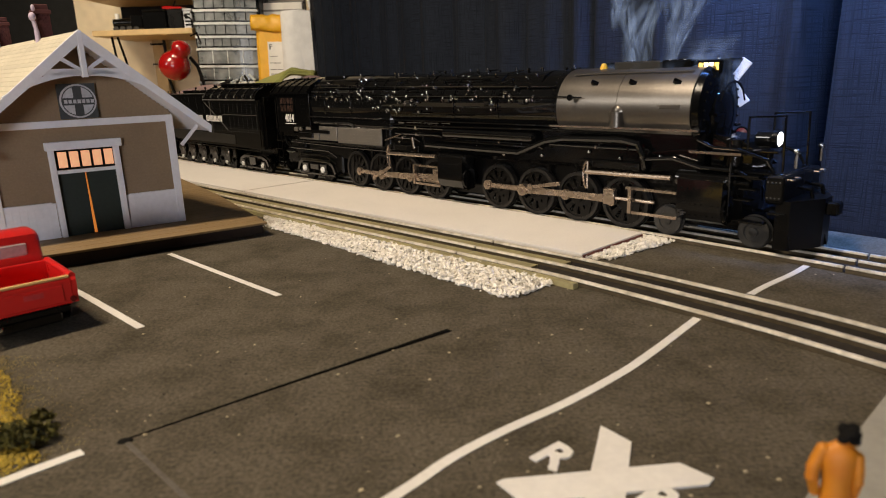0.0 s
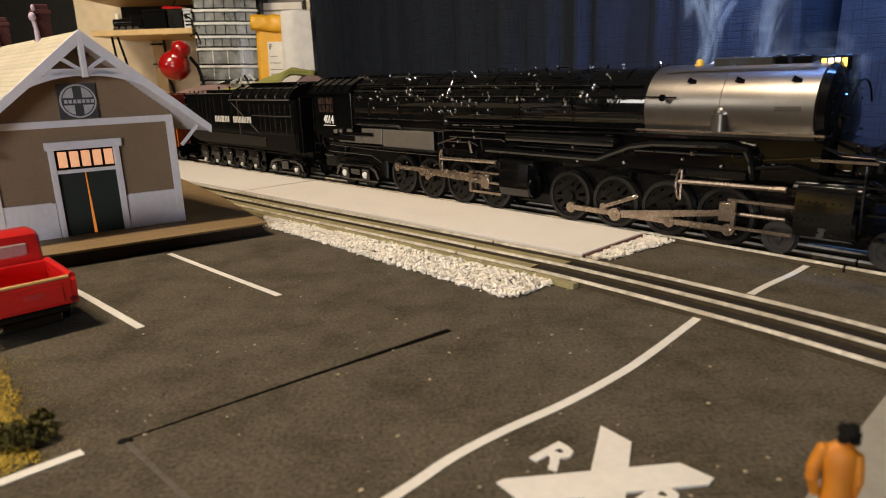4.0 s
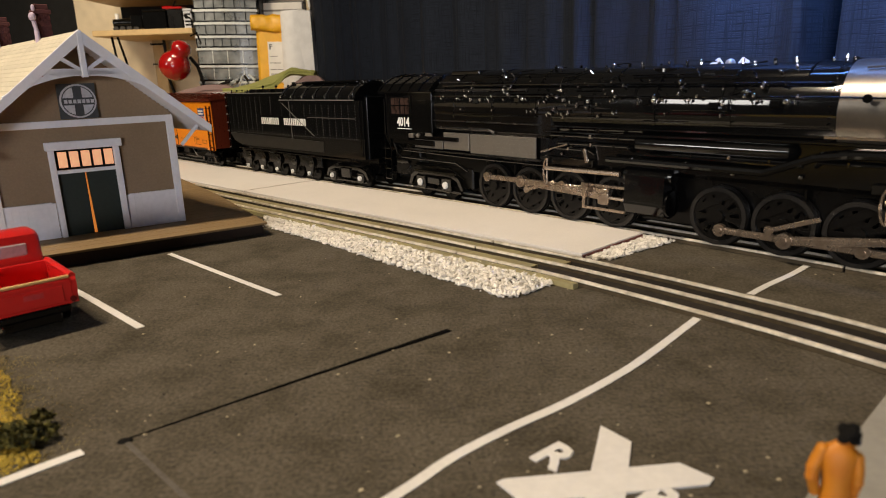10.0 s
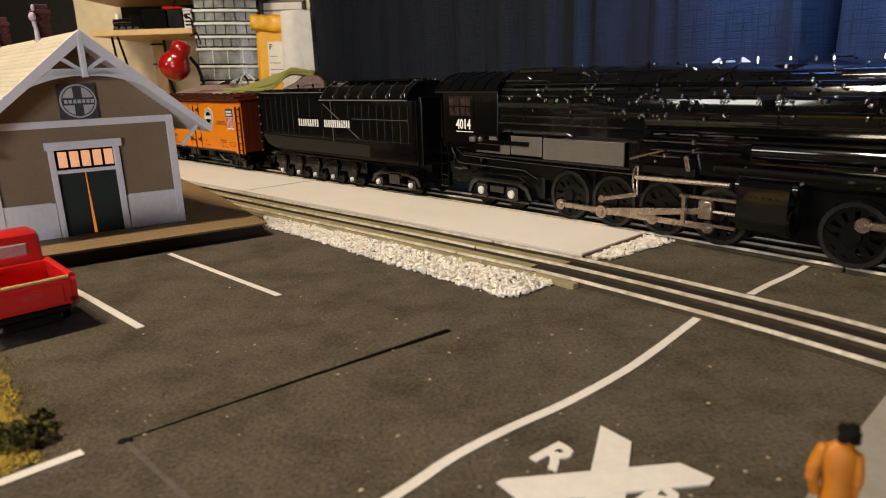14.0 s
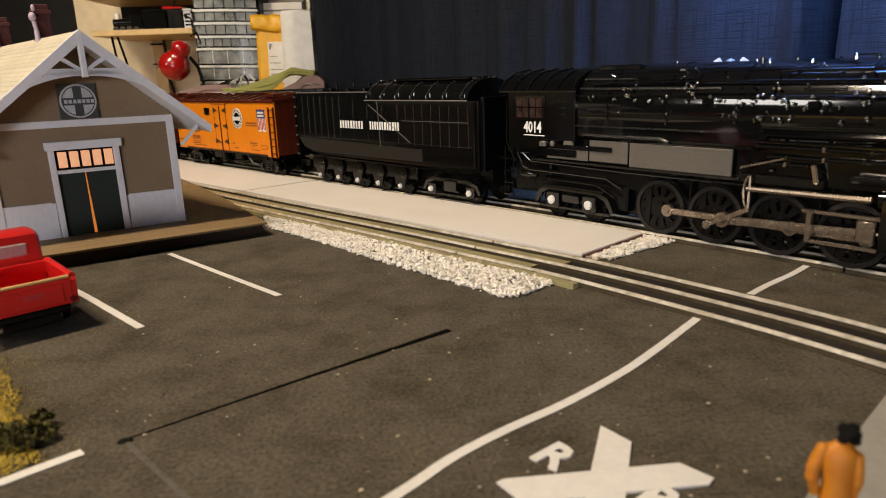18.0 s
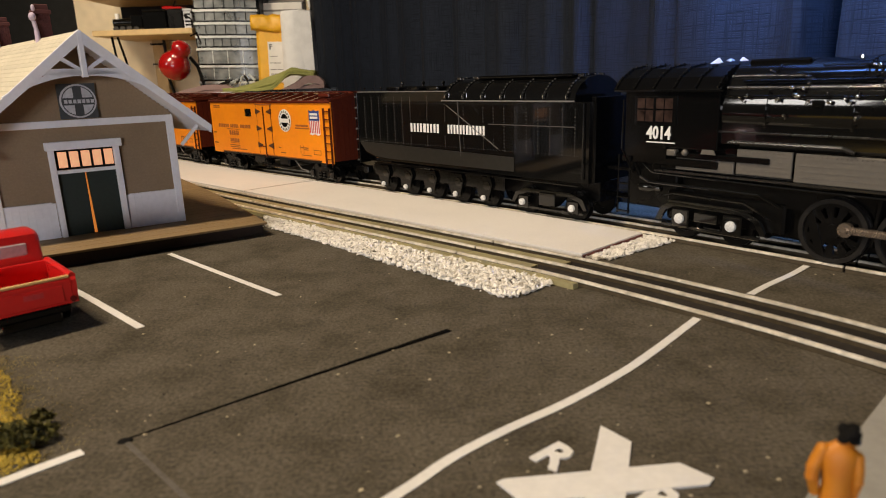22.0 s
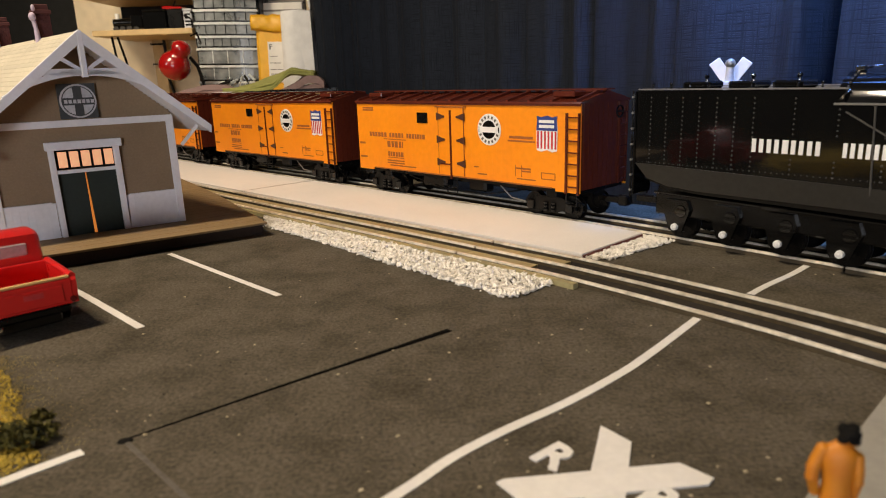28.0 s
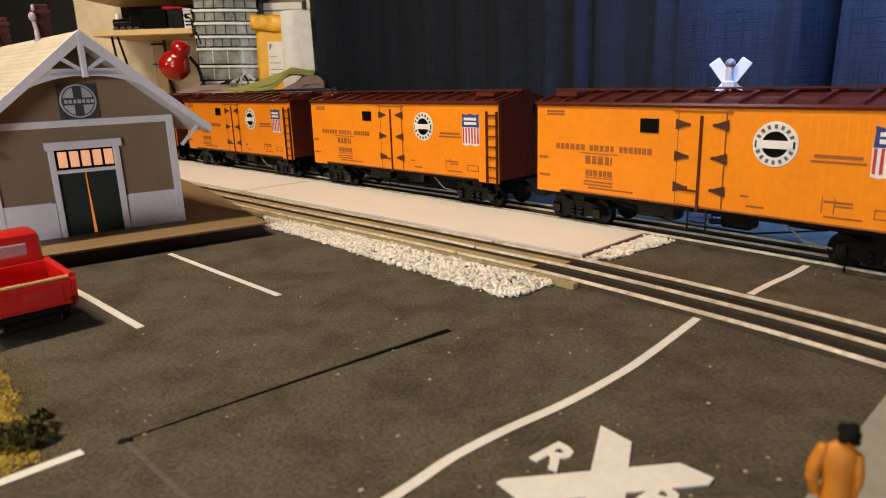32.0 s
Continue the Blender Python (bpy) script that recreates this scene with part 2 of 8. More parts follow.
# ---- more materials ----
def cloth(name, colour, dark):
    """A coarse woven cloth: uneven threads across and along, in the sheet's own measure."""
    m = bpy.data.materials.new(name)
    m.use_nodes = True
    n, l = m.node_tree.nodes, m.node_tree.links
    b = n["Principled BSDF"]
    b.inputs["Roughness"].default_value = 0.85
    b.inputs["Specular IOR Level"].default_value = 0.15
    uv = n.new("ShaderNodeUVMap")
    outs = []
    for sx, sy in ((34.0, 900.0), (820.0, 26.0)):
        mp = n.new("ShaderNodeMapping")
        mp.inputs["Scale"].default_value = (sx, sy, 1)
        t = n.new("ShaderNodeTexNoise")
        t.inputs["Scale"].default_value, t.inputs["Detail"].default_value = 1.0, 3
        l.new(uv.outputs[0], mp.inputs[0]), l.new(mp.outputs[0], t.inputs["Vector"])
        outs.append(t.outputs["Fac"])
    mul = n.new("ShaderNodeMath")
    mul.operation = "MINIMUM"
    l.new(outs[0], mul.inputs[0]), l.new(outs[1], mul.inputs[1])
    r = n.new("ShaderNodeMapRange")
    r.inputs[1].default_value, r.inputs[2].default_value = 0.28, 0.54
    l.new(mul.outputs[0], r.inputs[0])
    mix = n.new("ShaderNodeMix")
    mix.data_type = "RGBA"
    mix.inputs[6].default_value, mix.inputs[7].default_value = (*dark, 1), (*colour, 1)
    l.new(r.outputs[0], mix.inputs[0]), l.new(mix.outputs[2], b.inputs["Base Color"])
    bp = n.new("ShaderNodeBump")
    bp.inputs["Distance"].default_value = 0.0006
    l.new(mul.outputs[0], bp.inputs["Height"]), l.new(bp.outputs[0], b.inputs["Normal"])
    return m


M_CURTAIN = cloth("woven_blue_cloth", (0.0175, 0.0215, 0.0310), (0.0058, 0.0078, 0.0113))
M_CURTAIN_DARK = cloth("woven_dark_cloth", (0.03, 0.03, 0.034), (0.01, 0.01, 0.012))
M_GLOW = mat("warm_window_glow", (0.9, 0.5, 0.3), 0.6, emit=(1.0, 0.46, 0.22), glow=0.48)
M_GLOW2 = mat("warm_gap_glow", (0.9, 0.4, 0.15), 0.6, emit=(1.0, 0.30, 0.05), glow=0.55)
M_GREEN = mat("dark_green_door", (0.010, 0.020, 0.016), 0.6)
M_HERALD = mat("dark_sign", (0.05, 0.055, 0.06), 0.5)
M_SIGNGREY = mat("pale_sign", (0.55, 0.56, 0.60), 0.5)
M_CHIM = mat("chimney_brick", (0.085, 0.020, 0.018), 0.8, var=0.2, scale=200, vary=0.12)
M_PINK = mat("pale_pink_paint", (0.62, 0.50, 0.60), 0.5)
M_GRASS = mat("yellow_turf", (0.50, 0.35, 0.045), 0.9, var=0.4, scale=700, stain=(0.24, 0.20, 0.03), stain_scale=120, stain_amt=0.7)
M_GRASS2 = mat("seam_grey", (0.115, 0.100, 0.080), 0.9, var=0.3, scale=500)
M_FIGURE = mat("orange_figure", (0.54, 0.19, 0.006), 0.55, var=0.05, stain=(0.5, 0.12, 0.01), stain_scale=150)
M_CONC = mat("pale_concrete", (0.34, 0.32, 0.275), 0.85, var=0.08, scale=300)
M_GROOVE = mat("black_groove", (0.005, 0.0045, 0.004), 0.95, spec=0.03)
M_SPECK = mat("dry_specks", (0.45, 0.38, 0.24), 0.8, var=0.4, scale=60)
M_SPECKD = mat("dark_specks", (0.010, 0.009, 0.008), 0.9, spec=0.08)
M_CARPET = mat("room_floor", (0.08, 0.07, 0.06), 0.9)
# unseen ceiling, darkened for less bounce light
M_CEIL = mat("room_ceiling", (0.14, 0.13, 0.12), 0.9)
M_CLEAR = mat("clear_plastic", (0.26, 0.28, 0.285), 0.20, var=0.3, scale=28, stain=(0.48, 0.50, 0.50), stain_scale=24, stain_amt=0.8, alpha=0.58)
M_CLEAR_RIM = mat("plastic_rim", (0.62, 0.65, 0.64), 0.35)
M_YELLOW = mat("yellow_padded_paper", (0.80, 0.42, 0.02), 0.45, var=0.08, bump=0.0012, bump_scale=60)
M_PAPER = mat("white_paper", (0.80, 0.77, 0.72), 0.7, var=0.03)
M_TOWEL = mat("white_towel_paper", (0.86, 0.85, 0.84), 0.9, var=0.02, bump=0.0004, bump_scale=160)
M_GREENCLOTH = mat("olive_green_cloth", (0.42, 0.42, 0.13), 0.9, var=0.15, scale=300)
M_PINKCLOTH = mat("dusty_pink_cloth", (0.36, 0.24, 0.22), 0.9, var=0.15, scale=300)
M_LAMPRED = mat("red_enamel", (0.34, 0.006, 0.006), 0.22, coat=0.5, var=0.03)
M_BLUEP = mat("emblem_blue", (0.03, 0.05, 0.22), 0.5)
M_REDP = mat("emblem_red", (0.55, 0.04, 0.04), 0.5)
M_TAN = mat("tan_wood_bed", (0.60, 0.36, 0.13), 0.6, var=0.1)
# pale base colour stands in for a reflection on the glass
M_GLASSD = mat("pale_reflection_glass", (0.55, 0.50, 0.48), 0.12, alpha=0.6)
M_CHROME = mat("chrome", (0.62, 0.61, 0.60), 0.12, 1.0)
M_AMBER = mat("amber_lamp", (0.9, 0.55, 0.1), 0.4, emit=(1.0, 0.62, 0.12), glow=2.2)
M_HOT = mat("lit_number", (1, 0.9, 0.6), 0.4, emit=(1.0, 0.86, 0.50), glow=6.0)
M_YELLOWP = mat("yellow_paint", (0.75, 0.42, 0.02), 0.4)
M_HEADLIGHT = mat("lit_headlight", (1, 0.95, 0.85), 0.3, emit=(1.0, 0.93, 0.80), glow=9.0)
M_REDLENS = mat("red_lens", (0.12, 0.006, 0.006), 0.25)
M_HUB = mat("white_hub", (0.72, 0.72, 0.70), 0.4, var=0.25, scale=900)
M_TYRE = mat("worn_tyre_steel", (0.026, 0.024, 0.022), 0.32, 0.4, var=0.2)
M_PONY = mat("dull_grey_disc", (0.055, 0.052, 0.047), 0.38, 0.4, var=0.2)
M_DISC = mat("worn_disc_grey", (0.05, 0.045, 0.04), 0.42, 0.5, var=0.2)
M_MAGENTA = mat("blue_cover", (0.010, 0.014, 0.035), 0.5)

# ---- the setting ----
def table_outline():
    edge = [tuple(line(s, -0.079)[:2]) for s in np.linspace(-0.05, 1.3, 28)]
    return [(-1.9, 2.04), (-0.38, 2.04), (-0.18, 1.35)] + edge + [(0.85, -0.75), (-0.41, -0.75), (-0.41, 0.40), (-0.56, 0.64), (-1.9, 1.80)]


bm = prism(bmesh.new(), table_outline(), "z", -0.04, 0.0)
tagged(part("ground", bm, M_ASPHALT), "dark grey painted asphalt ground of a model railway layout", "ground", kind="structure")
for nm, lab, ext in (("floor", "brown carpet floor of the room", (-3.2, 2.6, -2.6, 3.0, -1.0, -0.95)),
                     ("ceiling", "plain unseen room ceiling, kept dark to cut bounce light", (-3.2, 2.6, -2.6, 3.0, 1.55, 1.6))):
    tagged(part(nm, box(bmesh.new(), *ext), M_CARPET if nm == "floor" else M_CEIL), lab, nm, kind="structure")
for nm, ext in (("wall_north", (-1.455, 2.6, 2.86, 2.96, -0.95, 1.55)), ("wall_south", (-3.2, 2.6, -2.6, -2.5, -0.95, 1.55)),
                ("wall_east", (2.5, 2.6, -2.5, 2.86, -0.95, 1.55)), ("wall_west", (-3.2, -3.1, -2.5, 2.86, -0.95, 1.55))):
    tagged(part(nm, box(bmesh.new(), *ext), M_WALL if nm == "wall_north" else M_ROOMWALL), "beige painted wall of the room" if nm == "wall_north" else "unseen wall of the room, kept dark to cut bounce light", "wall", kind="structure")
# same plane as wall_north; its near-black colour stands for shade
tagged(part("wall_recess", box(bmesh.new(), -3.2, -1.455, 2.86, 2.96, -0.95, 1.55), M_PAINTED_SHADE), "wall beside the work bench, coloured near-black for shade", "wall", kind="structure")


def curtain_sheet(name, pts, material, label, creases, wave, seed):
    """A hanging cloth that follows pts in plan: soft waves, with creases at (along, half width, depth) that run back from the face; 2 mm thick."""
    base, along = [], []
    s = 0.0
    for (x0, y0), (x1, y1) in zip(pts, pts[1:]):
        reach = math.hypot(x1 - x0, y1 - y0)
        n = max(2, int(reach / 0.003))
        for k in range(n):
            base.append((x0 + (x1 - x0) * k / n, y0 + (y1 - y0) * k / n))
            along.append(s + reach * k / n)
        s += reach
    base.append(pts[-1])
    along.append(s)
    bm = bmesh.new()
    uvl = bm.loops.layers.uv.new("UVMap")
    zs = (-0.9, -0.3, -0.05, 0.05, 0.12, 0.20, 0.30, 0.5, 0.9, 1.5)
    grid, run_u, u = [], [], 0.0
    for i, (x, y) in enumerate(base):
        a, b = base[max(0, i - 4)], base[min(len(base) - 1, i + 4)]
        d = Vector((b[0] - a[0], b[1] - a[1])).normalized()
        nrm = Vector((d.y, -d.x))
        col = []
        for z in zs:
            q = along[i] + 0.010 * noise.noise(Vector((z * 2.2, along[i] * 3, seed)))
            k = wave * noise.noise(Vector((q * 11, z * 0.5, seed))) + 0.35 * wave * noise.noise(Vector((q * 34, z * 0.8, seed + 5)))
            for at, half, deep in creases:
                e = (q - at) / half
                if abs(e) < 4:
                    k += deep * math.exp(-e * e) - 0.35 * deep * math.exp(-((e - 2.0) / 1.2) ** 2)
            col.append(bm.verts.new((x + nrm.x * k, y + nrm.y * k, z)))
        if grid:
            u += (col[5].co - grid[-1][5].co).length
        grid.append(col)
        run_u.append(u)
    for i in range(len(grid) - 1):
        for j in range(len(zs) - 1):
            f = bm.faces.new((grid[i][j], grid[i + 1][j], grid[i + 1][j + 1], grid[i][j + 1]))
            for lp, (p, v) in zip(f.loops, ((run_u[i], zs[j]), (run_u[i + 1], zs[j]), (run_u[i + 1], zs[j + 1]), (run_u[i], zs[j + 1]))):
                lp[uvl].uv = (p, v)
    ob = part(name, bm, material, smooth=True)
    so = ob.modifiers.new("thickness", "SOLIDIFY")
    so.thickness = 0.002
    return tagged(ob, label, "curtain")


_right = [tuple(line(s, -0.106)[:2]) for s in (1.15, 0.9, 0.7, 0.55, 0.42, 0.35, 0.29)]
curtain_sheet("curtain", _right + [(0.208, 0.665), (0.150, 0.83), (0.03, 1.13), (-0.12, 1.55), (-0.27, 2.0), (-0.41, 2.42)], M_CURTAIN,
              "dark blue coarsely woven curtain hanging behind the tracks",
              ((0.20, 0.02, 0.02), (0.48, 0.012, 0.018), (0.672, 0.008, 0.012), (0.752, 0.0075, 0.034), (0.880, 0.010, 0.026), (0.93, 0.010, 0.012), (1.068, 0.010, 0.024), (1.150, 0.008, 0.010), (1.245, 0.016, 0.030), (1.376, 0.018, 0.022),
               (1.516, 0.022, 0.040), (1.66, 0.02, 0.016), (1.80, 0.02, 0.026), (1.93, 0.012, 0.012), (2.05, 0.03, 0.040), (2.16, 0.014, 0.018), (2.27, 0.016, 0.024), (2.40, 0.02, 0.03), (2.54, 0.03, 0.05), (2.70, 0.03, 0.04)), 0.014, 3)
curtain_sheet("curtain", [(-0.405, 2.46), (-0.425, 2.52), (-0.455, 2.60)], M_CURTAIN_DARK,
              "dark curtain edge hanging beside the work bench", ((0.05, 0.01, 0.01), (0.11, 0.012, 0.012)), 0.006, 5)

# ---- tracks ----
NEAR = [(0.36, -0.16), (0.30, -0.02), (0.2505, 0.107), (0.2055, 0.1872), (0.1712, 0.2395), (0.1525, 0.2670), (0.1265, 0.3005), (0.0955, 0.338),
        (0.0665, 0.371), (0.0220, 0.4165), (-0.0345, 0.474), (-0.142, 0.580), (-0.199, 0.637), (-0.35, 0.787), (-0.62, 1.05), (-0.9, 1.32)]


def resample(pts, step):
    """Evenly spaced points on a smooth curve through pts."""
    out = []
    P = [Vector(p) for p in pts]
    for i in range(len(P) - 1):
        a, b, c, d = P[max(0, i - 1)], P[i], P[i + 1], P[min(len(P) - 1, i + 2)]
        n = max(2, int((c - b).length / step))
        for k in range(n):
            t = k / n
            out.append(0.5 * ((2 * b) + (c - a) * t + (2 * a - 5 * b + 4 * c - d) * t * t + (3 * b - a - 3 * c + d) * t ** 3))
    out.append(P[-1])
    return out


NEAR_C = resample(NEAR, 0.012)


def beside(curve, lat):
    out = []
    for i, p in enumerate(curve):
        d = (curve[min(len(curve) - 1, i + 1)] - curve[max(0, i - 1)]).normalized()
        out.append((p.x + d.y * lat, p.y - d.x * lat))
    return out


def rail_mesh(pts, top, h, w):
    """A rail: rounded head on a thinner web."""
    bm = bmesh.new()
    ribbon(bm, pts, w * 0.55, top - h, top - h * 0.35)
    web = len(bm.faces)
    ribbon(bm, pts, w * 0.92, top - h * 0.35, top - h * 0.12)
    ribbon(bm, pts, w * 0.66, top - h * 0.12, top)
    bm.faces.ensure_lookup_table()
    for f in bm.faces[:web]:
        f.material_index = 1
    return bm


def track(label, curve, lats, mid_mat, first_tie, last_tie, sign):
    tr = thing("railway_track", label, "railway track", "railway tracks")
    for lat in lats:
        pts = beside(curve, lat * sign)
        # cut into sections with a small gap at each joint
        size = 22
        for k in range(-14 if sign < 0 else 0, len(pts) - 1, size):
            piece = pts[max(k, 0):k + size + 1]
            if len(piece) < 2:
                continue
            a, b = Vector(piece[0]), Vector(piece[1])
            piece[0] = tuple(a + (b - a) * 0.12)
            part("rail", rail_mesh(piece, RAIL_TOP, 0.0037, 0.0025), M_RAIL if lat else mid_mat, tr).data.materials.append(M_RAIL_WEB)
    for lat in (lats[0] / 2, lats[2] / 2):
        part("infill", ribbon(bmesh.new(), [q for q in beside(curve, lat * sign) if q[1] < 0.52], lats[2] - 0.0022, -0.001, 0.0007), M_TIE, tr, "dark infill between the rails")
    tie = finish(box(bmesh.new(), -0.024, 0.024, -0.0035, 0.0035, -0.0032, 0.0009, 0.0004), "tie", M_TIE)
    run_len = 0.0
    for i in range(1, len(curve) - 1):
        p = curve[i]
        if not (first_tie(p) and last_tie(p)):
            continue
        d = curve[i + 1] - curve[i - 1]
        ob = new("tie", tie)
        ob.parent = tr
        ob.matrix_local = Matrix.Translation((p.x, p.y, 0.0)) @ Matrix.Rotation(math.atan2(d.y, d.x) + math.pi / 2, 4, "Z")
    return tr


MAIN_C = [Vector(line(s)[:2]) for s in np.arange(-1.9, 1.35, 0.012)]
track("three-rail model railway track under the train", MAIN_C, (-0.0172, 0.0, 0.0172), M_RAIL, lambda p: p.y > 0.46, lambda p: p.y < 1.6, 1)
track("tarnished three-rail model railway track crossing the road", NEAR_C, (-0.0178, 0.0, 0.0178), M_RAIL, lambda p: p.y > 0.385, lambda p: p.y < 1.2, -1)
# brass-coloured guard strip along the road side of the near track
bm = ribbon(bmesh.new(), [q for q in beside(NEAR_C, -0.0225) if 0.33 < q[1] < 1.0], 0.0042, 0.0, 0.0030)
tagged(part("guard_strip", bm, M_RAIL_SIDE), "tarnished brass-coloured strip along the track", "track edging")
bm = ribbon(bmesh.new(), [q for q in beside(NEAR_C, 0.0085) if 0.37 < q[1] < 1.0], 0.0078, 0.0, 0.0022)
tagged(part("guard_strip", bm, M_RAIL_SIDE), "tarnished olive strip between the rails", "track edging")
bm = ribbon(bmesh.new(), [q for q in beside(NEAR_C, -0.0085) if 0.37 < q[1] < 1.0], 0.0078, 0.0, 0.0020)
tagged(part("guard_strip", bm, M_RAIL_SIDE), "tarnished olive strip between the rails", "track edging")

# white boards between the tracks, brown at their cut ends
def board(s0, s1, lab, slant):
    def outline(to_near, to_main, trim):
        near = beside(NEAR_C, to_near)
        back = [tuple(line(s, to_main)[:2]) for s in np.linspace(s1 - trim, s0 + trim, 24)]
        def nearest(q):
            return min(range(len(near)), key=lambda i: (near[i][0] - q[0]) ** 2 + (near[i][1] - q[1]) ** 2)
        i0, i1 = nearest(tuple(line(s1 - slant, 0.08)[:2])), nearest(tuple(line(s0, 0.08)[:2]))
        front = near[min(i0, i1):max(i0, i1) + 1]
        if (Vector(front[0]) - Vector(back[-1])).length > (Vector(front[-1]) - Vector(back[-1])).length:
            front = list(reversed(front))
        for end, other in ((0, 1), (-1, -2)):
            d = (Vector(front[other]) - Vector(front[end])).normalized() * trim
            front[end] = (front[end][0] + d.x, front[end][1] + d.y)
        return back + front
    b = thing("platform_board", lab, "board", "boards between the tracks")
    part("core", prism(bmesh.new(), outline(0.0251, 0.0241, 0.0), "z", 0.0005, 0.0033), M_BOARD_EDGE, b, "red-brown board edge")
    part("surface", prism(bmesh.new(), outline(0.0245, 0.0235, 0.0008), "z", 0.0009, 0.0043), M_STRIP, b)
    return b


board(-0.05, 0.354, "white textured board lying between the two tracks", -0.004)
board(-0.62, -0.0515, "white textured board lying between the two tracks", 0.0)


def stones(name, poly, n, size, label, seed, heap):
    """Loose chips scattered inside a polygon, heaped a little."""
    rnd = random.Random(seed)
    xs, ys = [p[0] for p in poly], [p[1] for p in poly]
    def inside(x, y):
        hit = False
        for (x0, y0), (x1, y1) in zip(poly, poly[1:] + poly[:1]):
            if (y0 > y) != (y1 > y) and x < (x1 - x0) * (y - y0) / (y1 - y0) + x0:
                hit = not hit
        return hit
    verts, faces, made = [], [], 0
    dirs = [Vector(v).normalized() for v in ((1, 0, 0), (-1, 0, 0), (0, 1, 0), (0, -1, 0), (0, 0, 1), (0, 0, -1))]
    tri = ((0, 2, 4), (2, 1, 4), (1, 3, 4), (3, 0, 4), (2, 0, 5), (1, 2, 5), (3, 1, 5), (0, 3, 5))
    while made < n:
        x, y = rnd.uniform(min(xs), max(xs)), rnd.uniform(min(ys), max(ys))
        if not inside(x, y):
            continue
        r = size * rnd.uniform(0.55, 1.35)
        rot = Euler((rnd.uniform(0, 6), rnd.uniform(0, 6), rnd.uniform(0, 6))).to_matrix()
        z = rnd.uniform(0.2, 1.0) * heap
        k = len(verts)
        for d in dirs:
            v = rot @ (d * r * rnd.uniform(0.65, 1.15))
            verts.append((x + v.x, y + v.y, max(0.0001, z + v.z * 0.8)))
        faces += [tuple(k + i for i in t) for t in tri]
        made += 1
    me = bpy.data.meshes.new(name)
    me.from_pydata(verts, [], faces)
    me.materials.append(M_STONE_ISL)
    return tagged(new(name, me), label, "gravel", kind="stuff")


def island_material(name, a, b, rough=0.85):
    m = bpy.data.materials.new(name)
    m.use_nodes = True
    n, l = m.node_tree.nodes, m.node_tree.links
    g = n.new("ShaderNodeNewGeometry")
    r = n.new("ShaderNodeValToRGB")
    r.color_ramp.elements[0].color, r.color_ramp.elements[1].color = (*a, 1), (*b, 1)
    r.color_ramp.elements[0].position, r.color_ramp.elements[1].position = 0.0, 0.55
    co = n.new("ShaderNodeTexCoord")
    t = n.new("ShaderNodeTexNoise")
    t.inputs["Scale"].default_value = 900
    l.new(co.outputs["Object"], t.inputs["Vector"])
    h = n.new("ShaderNodeHueSaturation")
    mp = n.new("ShaderNodeMapRange")
    mp.inputs[3].default_value, mp.inputs[4].default_value = 0.75, 1.2
    l.new(t.outputs["Fac"], mp.inputs[0]), l.new(mp.outputs[0], h.inputs["Value"])
    l.new(g.outputs["Random Per Island"], r.inputs[0]), l.new(r.outputs[0], h.inputs["Color"])
    l.new(h.outputs[0], n["Principled BSDF"].inputs["Base Color"])
    n["Principled BSDF"].inputs["Roughness"].default_value = rough
    return m


M_STONE_ISL = island_material("white_chips", (0.62, 0.57, 0.49), (0.90, 0.85, 0.76))
M_TURF_ISL = island_material("turf_tufts", (0.34, 0.25, 0.035), (0.58, 0.41, 0.055))
M_FRINGE_ISL = island_material("turf_dust", (0.12, 0.095, 0.055), (0.30, 0.23, 0.09))
M_BUSH_ISL = island_material("bush_leaves", (0.012, 0.014, 0.003), (0.11, 0.095, 0.012))
stones("gravel", [(0.0600, 0.3450), (0.0520, 0.3360), (0.0330, 0.3195), (-0.02, 0.378), (-0.08, 0.448), (-0.137, 0.512), (-0.150, 0.552), (-0.1, 0.508), (-0.045, 0.453), (0.008, 0.400)],
       3800, 0.0017, "white crushed stone ballast beside the near track", 11, 0.0022)
stones("gravel", [(0.1300, 0.4480), (0.1600, 0.4285), (0.148, 0.4215), (0.1000, 0.3865), (0.085, 0.390), (0.095, 0.402)], 900, 0.0018,
       "white crushed stone ballast beside the crossing", 12, 0.0018)
stones("gravel", [(-0.142, 0.525), (-0.130, 0.506), (-0.150, 0.515), (-0.24, 0.61), (-0.30, 0.68), (-0.29, 0.70)], 500, 0.0018,
       "grey and white ballast stones by the platform", 13, 0.001)
stones("gravel", [tuple(line(s, 0.035)[:2]) for s in np.linspace(-0.72, -0.62, 5)] + [tuple(line(s, 0.10)[:2]) for s in np.linspace(-0.62, -0.72, 5)], 300, 0.002,
       "loose pale stones past the white boards", 14, 0.001)


# ---- road markings ----
def paint(name, pts, w, label, h=0.00045, material=None):
    bm = ribbon(bmesh.new(), pts, w, 0.0002, h)
    return tagged(part(name, bm, material or M_LINE), label, "road marking", "road markings")


def smooth2(pts, step=0.006):
    return [tuple(p) for p in resample(pts, step)]


paint("stall_line", [(-0.1857, 0.4383), (-0.1365, 0.3880), (-0.0885, 0.3395)], 0.0034, "white painted parking stall line")
paint("stall_line", [(-0.2250, 0.3760), (-0.1975, 0.3500), (-0.1445, 0.2975)], 0.0038, "white painted parking stall line beside the truck")
paint("edge_line", smooth2([(-0.1700, 0.1350), (-0.1330, 0.1710), (-0.1155, 0.1878)]), 0.0042, "white painted road edge line ending at the lot")
